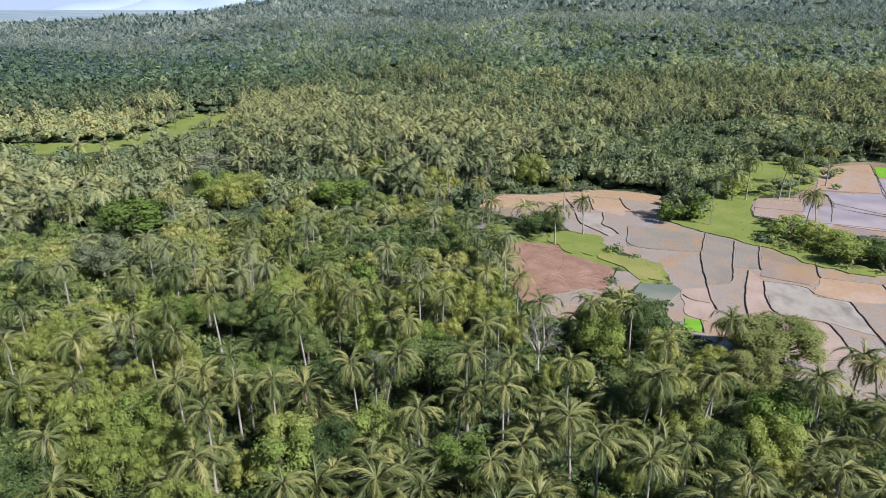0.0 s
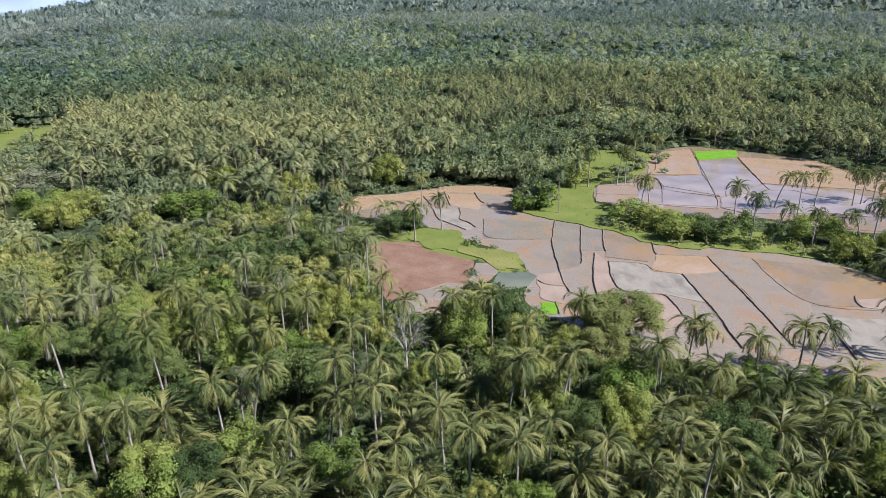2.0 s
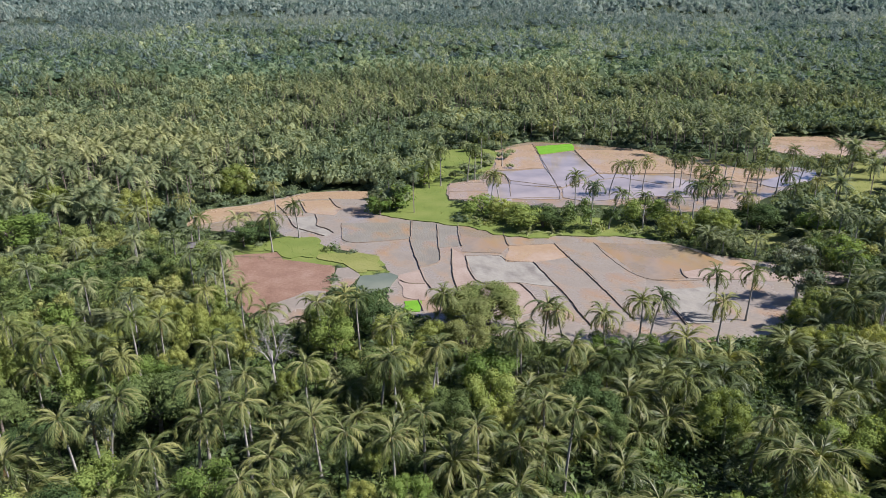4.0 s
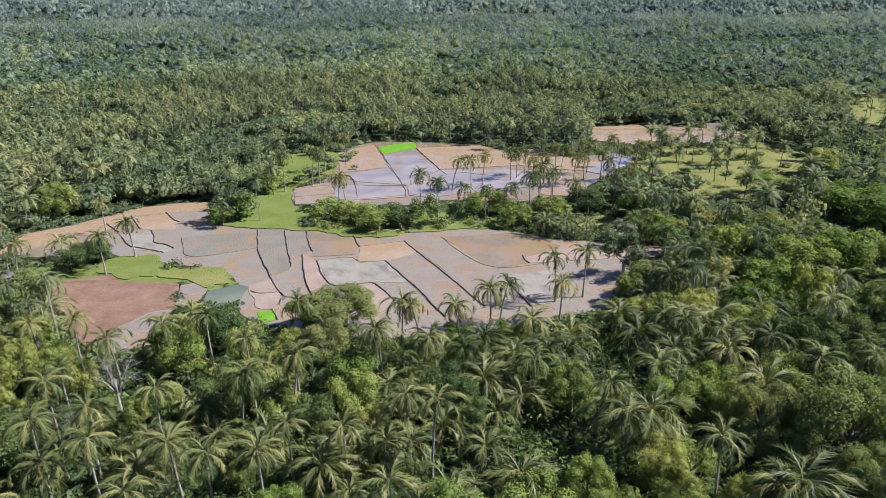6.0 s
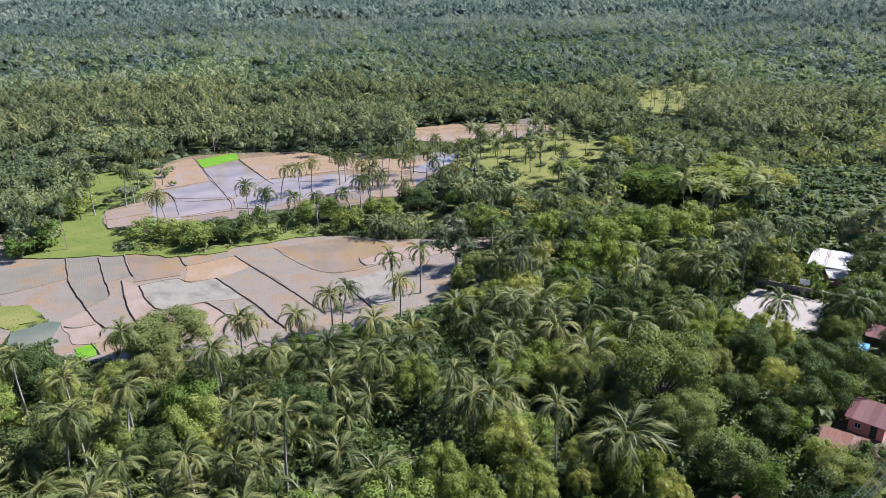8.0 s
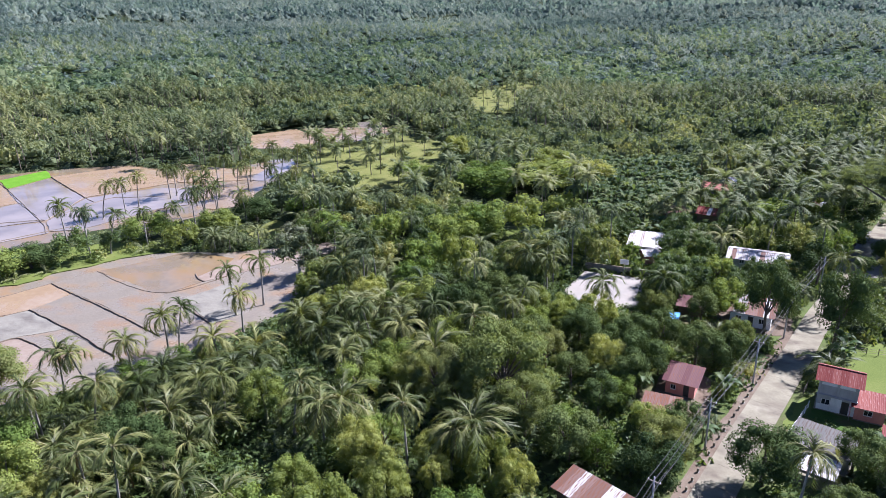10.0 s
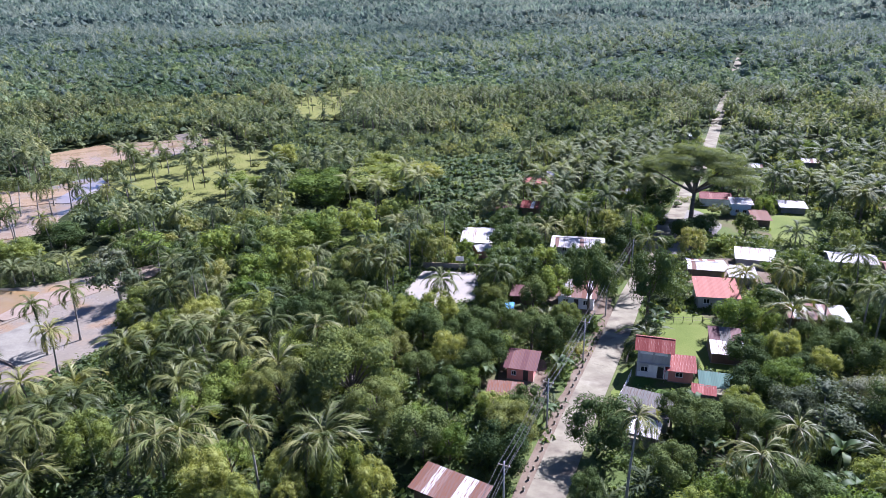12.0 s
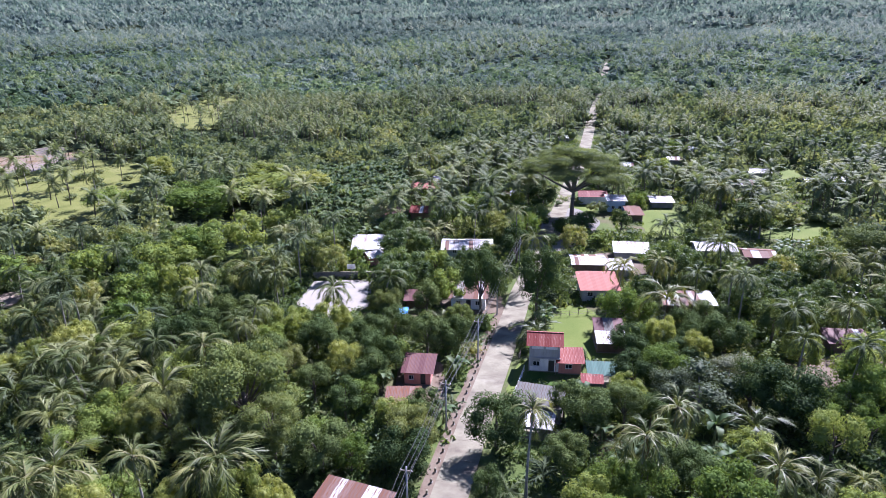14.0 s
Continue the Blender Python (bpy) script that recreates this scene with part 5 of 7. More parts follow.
house(131.9, -42.0, -92, 7.2, 6.2, 2.75, 1.2, GREY_WALL, CORAL_TIN, "grey rendered house with a coral-red tin roof", holes=(win(-2.0, 1.1, 1.2, 1.0), win(1.6, 1.1, 1.2, 1.0)))
house(110.0, -39.2, -95, 4.8, 6.6, 1.9, 1.5, PLANK_WALL, [ZINC_TIN, PLUM_TIN, GREY_TIN], "plank shed with striped rusty and white tin roof", rows=2, name="shed", category="shed", over=0.25)
house(99.0, -5.8, -97, 4.2, 4.2, 2.4, 0.6, PINK_WALL, [PLUM_TIN, RUSTY_TIN], "small pinkish house with a plum rusty tin roof", holes=(win(-1.0, 0.9, 0.8, 0.8),), doors=((0.5, 1.3, 0.12, 2.0),))
house(88.7, -3.6, -92, 4.2, 5.6, 2.2, 0.4, PLANK_WALL, RUSTY_TIN, "low plank hut with a brown rusted tin roof", name="hut", category="hut")
house(67.2, 1.0, -112, 8.0, 3.4, 2.5, 0.5, PLANK_WALL, [RUSTY_TIN, ZINC_TIN], "long hut with pinkish rusted corrugated roof", name="hut", category="hut")
house(128.2, -15.1, -96, 6.8, 5.4, 2.7, 0.9, WHITE_WALL, [RUSTY_TIN, CORAL_TIN, ZINC_TIN], "white rendered house with patchy plum tin roof", holes=(win(-2.0, 1.0), win(1.9, 1.0)), doors=((-0.4, 0.5, 0.12, 2.1),))
house(127.5, -4.5, -92, 4.0, 3.2, 2.2, 0.5, PLANK_WALL, PLUM_TIN, "small hut with a dull red tin roof", name="hut", category="hut")
house(160, -16.0, -94, 11.6, 7.6, 2.2, 0.9, GREY_WALL, [ZINC_TIN, RUSTY_TIN], "long house with pale rust-streaked zinc roof", "gable", holes=(win(-3, 1.0), win(3, 1.0)))
house(160, 8.5, -88, 7.0, 8.0, 2.6, 0.8, BLOCK_WALL, [ZINC_TIN, RUSTY_TIN], "block house with a white zinc roof")
house(152.8, 6.6, -60, 3.2, 3.6, 2.4, 0.7, PINK_WALL, ZINC_TIN, "small gabled hut with pink walls", "gable", name="hut", category="hut")
house(148.5, -43.5, -95, 7.0, 6.0, 2.0, 0.6, PLANK_WALL, [ZINC_TIN, RUSTY_TIN], "house with patched grey and rusty tin roof", "gable")
house(144.6, -50.0, -95, 4.8, 5.0, 1.9, 0.4, BLOCK_WALL, ZINC_TIN, "lean-to house with bright white zinc roof")
house(155.5, -55.5, -100, 7.6, 5.0, 2.0, 0.7, GREY_WALL, [ZINC_TIN, RUSTY_TIN], "grey house with worn zinc roof")
house(124.2, -58.0, -93, 9.4, 4.8, 2.3, 0.5, PLANK_WALL, [RUSTY_TIN, ZINC_TIN], "long low house with rusty and white tin roof")
house(155.4, -75.5, -98, 8.6, 6.0, 2.5, 0.7, BLOCK_WALL, ZINC_TIN, "house with a broad white zinc roof", "gable")
house(150.6, -84.0, -100, 6.4, 5.6, 2.4, 0.6, PLANK_WALL, [RUSTY_TIN, ZINC_TIN], "house with a brown rusted tin roof", "gable")
house(107.2, -79.6, -96, 6.4, 3.8, 2.2, 0.5, PLANK_WALL, [PLUM_TIN, ZINC_TIN], "low shed with white and plum tin roof", name="shed", category="shed")
house(219, -5.5, -105, 10.0, 7.0, 2.6, 1.0, BLOCK_WALL, CORAL_TIN, "house with an orange-red tin roof", "gable")
house(228, -8.5, -100, 6.8, 4.0, 2.6, 0.6, BLOCK_WALL, ZINC_TIN, "house with a grey zinc roof")
house(190, 5.6, -80, 5.8, 5.0, 2.4, 1.1, PLANK_WALL, [RUSTY_TIN, RED_TIN], "small house with a rusty red gabled roof", "gable")
house(191.2, -4.2, -100, 5.8, 5.0, 2.4, 1.1, PLANK_WALL, [RED_TIN, ZINC_TIN], "small house with a red gabled roof", "gable")
house(206, -57, -95, 8.0, 6.0, 2.7, 1.0, WHITE_WALL, RED_TIN, "white house with a red tin roof", "gable")
house(196.5, -62, -95, 5.0, 4.6, 3.6, 0.4, BLUE_WALL, ZINC_TIN, "pale blue and white house", holes=(win(-1.0, 1.0), win(1.0, 1.0)))
house(188.5, -65.2, -95, 3.8, 8.0, 2.0, 0.3, PLANK_WALL, RUSTY_TIN, "low lean-to with a tan rusted roof")
house(200.5, -77, -95, 6.2, 4.6, 1.9, 0.5, BLOCK_WALL, ZINC_TIN, "small hut with a white zinc roof", name="hut", category="hut")
for hx, hy, hw, hd in ((282, -113, 9, 7), (222, -110, 9, 7), (238, -124, 7, 5), (222, -136, 7, 6), (225, -146, 8, 6), (315, -68.5, 7, 5), (211, -30.8, 5, 5), (252, -78, 8, 4), (262, -102, 6, 5)):
    house(hx, hy, -100, hw, hd, 2.1, 0.8, BLOCK_WALL, [ZINC_TIN, RUSTY_TIN], "distant house with a pale zinc roof", "gable")
house(10.7, 157.5, -20, 3.8, 3.0, 2.2, 0.5, PLANK_WALL, GREY_TIN, "field hut with a greyish roof beside the ploughed field", "gable", name="hut", category="hut")


# road of cast concrete slabs
def road():
    step = np.r_[0, np.cumsum(np.hypot(*np.diff(ROAD, axis=0).T))]
    total = step[-1]
    s = np.arange(0, total, 4.5)
    px, py = np.interp(s, step, ROAD[:, 0]), np.interp(s, step, ROAD[:, 1])
    wx, wy = np.gradient(px), np.gradient(py)
    ln = np.hypot(wx, wy)
    nx, ny = -wy / ln, wx / ln
    z = ground_z(px, py)
    root = tagged(new("road"), "pale concrete village road with worn slab joints", "road", kind="structure")
    far = []
    for i in range(len(s) - 1):
        q = []
        half = float(np.interp(px[i], [200, 270], [2.3, 2.6]))
        for top in (0.14, -0.12):
            for k, e in ((i, 0.008), (i + 1, -0.008)):
                for side in (-half, half):
                    q.append((px[k] + nx[k] * side + wx[k] / ln[k] * e, py[k] + ny[k] * side + wy[k] / ln[k] * e, z[k] + top))
        v = np.array(q)
        f = np.array([(0, 1, 2), (1, 3, 2), (0, 4, 1), (1, 4, 5), (2, 3, 6), (3, 7, 6), (0, 2, 4), (2, 6, 4), (1, 5, 3), (3, 5, 7)])
        if i < 90:
            mid = v.mean(0)
            part("slab", flat_shaded(mesh_np("slab", v - mid, f[:, ::-1], [CONCRETE])), root, at=mid)
        else:
            far.append((v, f[:, ::-1]))
    ob = part("slab_run", flat_shaded(mesh_np("slab_run", *joined(far), [CONCRETE])), root)
    tagged(ob, kind="stuff")


road()
YARDS = [(DIRT, "bare brown dirt verge beside the road", [(58, -5.2), (72, -9.0), (90, -13.6), (108, -18.4), (122, -22.6), (128, -23.8), (126, -20.6), (108, -15.6), (88, -10.6), (70, -6)]),
         (GRAVEL, "grey gravel yard at the road junction", [(158, -30), (176, -34), (200, -44), (198, -52), (184, -56), (168, -46), (160, -40)]),
         (DIRT, "dirt yard around the pinkish house", [(94, -2), (104, -2), (105, -10), (92, -10), (86, -8), (86, -1)]),
         (DIRT, "brown dirt yard before the low shed", [(96, -66), (104, -72), (106, -84), (99, -83), (94, -72)]),
         (DIRT, "dirt yard among the tin-roofed houses", [(140, -38), (152, -38), (160, -50), (152, -60), (140, -54)]),
         (DIRT, "dirt yard beside the white house", [(120, -10), (133, -9), (134, -22), (124, -22)])]
for mat, label, pts in YARDS:
    LEVEL[0] += 0.0045
    CLEAR.append(np.asarray(pts, float))
    tagged(plate("yard", mat, pts, LEVEL[0], 2, 0.25, 0.35), label, "yard", kind="structure")
COURT = [(122.5, 12.5), (129, 20.5), (141.5, 18.8), (142.2, 6.0), (127, 5.2)]
CLEAR.append(np.asarray(COURT, float))
tagged(plate("concrete_court", SLAB_CONCRETE, COURT, LEVEL[0] + 0.05, 0), "bright bare concrete court slab", "court", kind="structure")
wall = thing("court_wall", "low grey block wall behind the concrete court", "wall", 143.4, 12.3, 0, 90)
part("wall_panel", box_mesh("wall_panel", BLOCK_WALL, -7, 7, -0.1, 0.1, 0, 1.5), wall)
part("coping", box_mesh("coping", CONCRETE, -7.05, 7.05, -0.14, 0.14, 1.5, 1.6), wall)
HOUSES.append((186, -46.5, 15))
HOUSES.append((131, 12.5, 7.5))
hoop = thing("basketball_stand", "basketball stand with a white backboard", "basketball stand", 142.0, 10.5, 0.1, -90)
part("pole", mesh_np("pole", *tube([(0, 0.3, 0), (0, 0.3, 2.2), (0, 0, 3.0)], (0.07, 0.07, 0.06), 6), [POLE_CONCRETE]), hoop)
part("backboard", box_mesh("backboard", WHITE_PAINT, -0.9, 0.9, -0.08, -0.03, 2.7, 3.75), hoop)
part("rim", mesh_np("rim", *tube([(0.22 * math.cos(a), -0.32 + 0.22 * math.sin(a), 3.0) for a in np.linspace(0, 6.28, 13)], [0.015] * 13, 4, False), [CORAL_TIN]), hoop)

# kerb posts on the road's edge
KERB = bevelled_box("kerb_post_body", CONCRETE, 0.32, 0.24, 0.5, 0.04)
KERB_FOOT = bevelled_box("kerb_post_foot", BLOCK_WALL, 0.40, 0.30, 0.12, 0.02)
for i in range(26):
    u = 62 + i * 2.1
    k = float(np.interp(u, ROAD[:, 0], ROAD[:, 1]))
    ob = thing("kerb_post", "squat pale concrete kerb post", "kerb post", u + 0.7, k + 2.75, 0.0, -15, "kerb posts")
    part("foot", KERB_FOOT, ob)
    part("body", KERB, ob, at=(0, 0, 0.12))

# power line
POLES = [(30, 3.4), (48.5, -1.2), (66.0, -5.4), (84.5, -10.0), (104.3, -15.6), (123.0, -20.4), (147, -27.5)]
ARM = box_mesh("cross_arm", TIMBER, -0.75, 0.75, -0.05, 0.05, 7.35, 7.47)
POLE = mesh_np("pole_shaft", *tube([(0, 0, -0.1), (0, 0, 4), (0, 0, 8)], (0.15, 0.12, 0.09), 8), [POLE_CONCRETE])
INSUL = mesh_np("insulator", *tube([(0, 0, 7.47), (0, 0, 7.55), (0, 0, 7.62)], (0.05, 0.06, 0.03), 6), [WHITE_PAINT])
for px, py in POLES:
    ob = thing("utility_pole", "slender grey utility pole carrying cables", "utility pole", px, py, 0, 75, "utility poles")
    part("shaft", POLE, ob)
    part("cross_arm", ARM, ob)
    for o in (-0.65, 0.0, 0.65):
        part("insulator", INSUL, ob, at=(o, 0, 0))
for (x0, y0), (x1, y1) in zip(POLES[:-1], POLES[1:]):
    for off, zz in ((-0.62, 7.6), (0.0, 7.6), (0.62, 7.6), (0.1, 6.3)):
        a = math.radians(75)
        ox, oy = off * math.cos(a), off * math.sin(a)
        s = np.linspace(0, 1, 11)
        pts = np.c_[x0 + (x1 - x0) * s + ox, y0 + (y1 - y0) * s + oy, zz - 1.6 * s * (1 - s)]
        tagged(new("power_cable", mesh_np("power_cable", *tube(pts, [0.028] * 11, 4), [CABLE])), "sagging black overhead cable between poles", "cable", "overhead cables")


def fence(pts, label, post_mat, high=1.2, gap=1.6):
    """Posts with three rails."""
    p = np.asarray(pts, float)
    mid = p.mean(0)
    ob = thing("fence", label, "fence", mid[0], mid[1], 0, 0, "yard fences")
    for a, b in zip(p[:-1], p[1:]):
        n = max(1, int(np.hypot(*(b - a)) / gap))
        for i in range(n + 1):
            q = a + (b - a) * i / n - mid
            part("post", FENCE_POST if post_mat is WHITE_PAINT else FENCE_POST_DARK, ob, at=(q[0], q[1], 0))
        for z in (0.35, 0.7, 1.05):
            q0, q1 = a - mid, b - mid
            part("rail", mesh_np("rail", *tube([(q0[0], q0[1], z), ((q0[0] + q1[0]) / 2, (q0[1] + q1[1]) / 2, z - 0.02), (q1[0], q1[1], z)], [0.025] * 3, 4), [post_mat]), ob)


FENCE_POST = bevelled_box("post", WHITE_PAINT, 0.10, 0.10, 1.25, 0.015)
FENCE_POST_DARK = bevelled_box("post", TIMBER, 0.10, 0.10, 1.25, 0.015)
fence([(90.5, -19.6), (95.5, -21.4), (100.6, -23.0)], "pale front-yard fence beside the road", WHITE_PAINT)
fence([(121.5, -31), (122.5, -38), (121.8, -47)], "thin wire fence behind the lawn", TIMBER)
fence([(104.5, -22.6), (113, -25), (121, -28)], "old wooden fence along the road verge", TIMBER)
flag = thing("flag", "furled red white and blue flag on a thin pole", "flag", 99.2, -27.9, 0.1)
part("pole", mesh_np("pole", *tube([(0, 0, 0), (0, 0, 1.1), (0, 0, 2.1)], (0.025, 0.022, 0.02), 6), [POLE_CONCRETE]), flag)
s = np.linspace(0, 1, 7)
v, f = tube(np.c_[0.10 + 0.05 * np.sin(s * 5), 0.04 * np.sin(s * 7), 2.05 - 1.5 * s], 0.16 * (1 - s * 0.75) + 0.02, 8)
part("cloth", mesh_np("cloth", v, f, [FLAG_CLOTH]), flag)
tarp = thing("tarpaulin", "blue tarpaulin stretched on short posts", "tarpaulin", 122.0, -2.0, 0)
v = np.array([(i * 0.5 - 1.5, j * 0.5 - 1, 1.6 + 0.12 * math.sin(i * 1.3) * math.cos(j)) for j in range(5) for i in range(7)])
f = [q for j in range(4) for i in range(6) for q in ((j * 7 + i, j * 7 + i + 1, j * 7 + i + 8), (j * 7 + i, j * 7 + i + 8, j * 7 + i + 7))]
part("sheet", mesh_np("sheet", v, np.array(f), [BLUE_TARP]), tarp)
for px, py in ((-1.45, -0.95), (1.45, -0.95), (-1.45, 0.95), (1.45, 0.95)):
    part("post", box_mesh("post", TIMBER, px - 0.04, px + 0.04, py - 0.04, py + 0.04, 0, 1.62), tarp)
VILLAGE_GROUND = [(58, 2), (120, 20), (165, 20), (240, 10), (330, -60), (330, -150), (200, -160), (100, -100), (92, -60), (78, -38), (60, -14)]
tagged(plate("village_green", VILLAGE_GRASS, VILLAGE_GROUND, 0.004, 2, 0.02, 0.5), "weedy grass and bare earth between the village houses", "grass", kind="structure")

# crown places and heights of single palms; then trees: kind, place, crown radius, crown height
PALMS_WEST_A = [(-37.2, 118.3, 11), (-30.7, 121.9, 10), (-30.5, 136, 11), (-5.1, 111.8, 11), (1, 98.5, 10), (-7, 88.7, 9), (-54.4, 103.5, 10), (-46.4, 103.8, 11), (-41.9, 106.4, 10), (-88.7, 146, 11), (-72, 105.8, 10), (-66.9, 91.4, 10), (-51.6, 80.2, 10), (-44.9, 83.8, 11), (-37.7, 82.3, 10), (-31.9, 68.5, 10), (-42.9, 58.5, 9), (-25.3, 56.7, 8), (-1.2, 65.1, 9), (-23.5, 95.7, 10), (-28.7, 98.9, 9), (-15.9, 100.5, 10), (-13.6, 94.8, 11), (7.5, 84, 11), (10.5, 74.1, 11), (18.6, 75.3, 10), (33.7, 83.2, 9), (29.1, 71.3, 10), (29.7, 71.1, 10.5), (36.4, 71.7, 10), (36.4, 70.5, 11), (48.5, 70.1, 11)]
PALMS_WEST_B = [(23.7, 54.8, 10), (-15, 54, 7)]
PALMS_PADDY_A = [(44.7, 56.5, 8), (10.7, 58.3, 9), (25.2, 96.7, 9), (14.2, 105, 10), (17.1, 96.5, 9), (8.4, 107.5, 10), (11.8, 124.6, 10), (31.1, 100.2, 8), (11.4, 154, 10), (26.8, 150.4, 9), (34.2, 158, 9), (46.8, 92.9, 8), (61.1, 81.5, 8), (-24.5, 73, 6.5), (-17.1, 73.9, 6), (-16, 94.6, 7), (94.7, 164.6, 9), (120.8, 208.1, 12), (112.8, 208, 12), (89.1, 191.1, 12), (100.7, 191.3, 12), (-108, 188.1, 11), (-69.4, 156.7, 11), (-57.6, 141.8, 9), (-42.8, 134.7, 10), (-22.8, 115.2, 9), (-61.1, 79.1, 10), (-55.4, 73, 6), (-49.3, 74.6, 6), (9.1, 173.8, 10), (33.4, 181.5, 9), (64, 170.9, 11)]
PALMS_PADDY_B = [(-40.4, 166.7, 10), (-10.9, 173.4, 10)]
PALMS_EAST_A = [(93.4, 76.6, 10), (100.3, 74.5, 10), (76.4, 75.9, 8), (80.5, 75.7, 8), (67.4, 74.5, 8), (61.1, 78.9, 8), (50, 71.1, 10), (55.6, 66, 9), (105.1, 58.5, 9), (115.9, 60.1, 11), (111.6, 137.5, 10), (93, 160.8, 10), (113.6, 149.6, 10), (134, 156.2, 10), (137.6, 154.9, 10), (145.3, 156.9, 10), (159, 156.4, 9), (65.1, 36.6, 7), (67.1, 18.2, 7), (125.1, 26.5, 9), (123.9, 22.6, 9), (88.6, 69.9, 8), (103.2, 193.6, 11), (123.8, 72.1, 10), (140.4, 128.5, 9), (146.1, 127, 10), (166, 135.7, 10), (178.8, 135.7, 10), (150.6, 99.5, 9), (214.4, 136.7, 10), (207.6, 99.2, 10), (226.3, 132.2, 9)]
PALMS_EAST_B = [(126.5, 123.6, 9)]
PALMS_UPPER = [(164.8, 158.2, 9.0), (152.2, 141.4, 10.0), (145.8, 131.4, 11.0), (161.5, 144.8, 9.5), (172.8, 147.2, 10.5), (143.0, 115.4, 9.0), (170.8, 136.7, 10.0), (183.1, 144.8, 11.0), (170.3, 125.8, 9.5), (197.1, 146.4, 10.5), (175.8, 153.9, 9.0), (155.8, 155.8, 10.0), (133.4, 123.6, 11.0), (142.5, 124.7, 9.5), (156.7, 112.6, 10.5), (119.6, 127.0, 9.0), (113.0, 128.7, 10.0), (184.1, 131.1, 11.0), (199.6, 137.1, 9.5), (190.4, 125.7, 10.5), (172.4, 118.7, 9.0)]
PALMS_VILLAGE = [(118.4, 10.6, 8), (123.8, 0.5, 8), (128.2, 29, 9), (128.6, 23.9, 10), (96.1, 27.4, 8), (115.2, 57.8, 11), (112.3, 62.6, 9), (69, 16.8, 6.5), (68.4, 35.4, 6), (69.9, -33.4, 9), (131.6, -54.1, 8), (128.5, -46.3, 8), (136, -68.4, 10), (123.4, -59.2, 8), (103.9, -67.8, 9), (138.2, -29.3, 11), (181.9, -95.5, 9), (188.7, -89.6, 9), (228, -19.3, 10), (133.1, -91.1, 7), (136.2, -101.9, 7), (238.8, -5.7, 9), (168.4, -91.8, 8), (86.3, 29.9, 6), (226.8, -44.3, 9), (116, -51, 6), (109.1, -80.6, 7), (107.3, 60, 8), (78.9, -40.3, 7), (68.7, -49, 5), (165.2, -18.8, 9)]
TREES_0_A = [("MANGO", 79.9, -16.8, 4.7, 4.5), ("MANGO", 83.8, -29.7, 3.9, 4), ("MANGO", 85.9, -6.8, 2.9, 3), ("BROAD", 90.6, 2.5, 2.9, 3), ("MANGO", 106.7, 12, 3.5, 4.5), ("MANGO", 103.4, 7.6, 3.2, 4.5), ("MANGO", 107.5, 3.4, 3.5, 4.5), ("MANGO", 110.7, -1.3, 3.4, 4), ("MANGO", 107.3, -6.9, 3.5, 4.5), ("MANGO", 107.1, -11.3, 3.3, 4), ("BROAD", 102.1, -1.8, 2.4, 3.5), ("BROAD", 131.9, -10.6, 3.2, 4), ("BROAD", 145.3, -8.1, 3.3, 3.5), ("BROAD", 147.5, 1, 2.8, 3.5), ("BROAD", 152.6, 10.7, 2.1, 2.5), ("BROAD", 198.7, -3.6, 3.7, 4)]
TREES_0_B = [("MANGO", 172.6, 2.5, 2.9, 4), ("BROAD", 179, -11, 4.6, 3.5), ("BROAD", 191.5, -21.1, 4.9, 4), ("BROAD", 107.0, -44.0, 2.6, 2.6), ("BROAD", 118.9, -47.9, 2.9, 3), ("MANGO", 111.5, -52.8, 3.2, 3.5)]
TREES_1_A = [("MANGO", 112.7, -58.3, 3.7, 4), ("MANGO", 104.8, -57.6, 4.3, 4), ("MANGO", 85.3, -58, 5.6, 4.5), ("MANGO", 87.7, -54.3, 3.6, 4), ("BROAD", 83.2, -60.9, 3.6, 4), ("BROAD", 93.8, -75.1, 5.6, 5), ("BROAD", 96.3, -44.8, 3.7, 4), ("SILVER", 88.7, -47.4, 6.2, 3.5), ("SILVER", 89.6, -43.6, 3.5, 3), ("SILVER", 94.4, -53.9, 3.8, 3), ("MANGO", 174.7, -79.3, 4.2, 4), ("MANGO", 171.6, -91.6, 5.5, 4), ("MANGO", 150.8, -109.5, 6.5, 4.5), ("BAMBOO", 88.1, -36.4, 3.4, 4), ("MANGO", 73.7, -24.8, 2.9, 4), ("MANGO", 68.8, -14.6, 2.1, 3), ("MANGO", 70.1, -39.7, 3.3, 4), ("BROAD", 74.4, -48.4, 2.9, 4)]
TREES_1_B = [("BROAD", 76.6, -60.3, 3.4, 4), ("BROAD", 99.5, -67.8, 3.1, 4), ("BROAD", 69.5, -29.5, 2.6, 3), ("MANGO", 86.8, -27.1, 2.5, 4), ("FEATHER", 85.2, 18.4, 7.8, 6.5), ("FEATHER", 82.1, 27.7, 5, 5)]
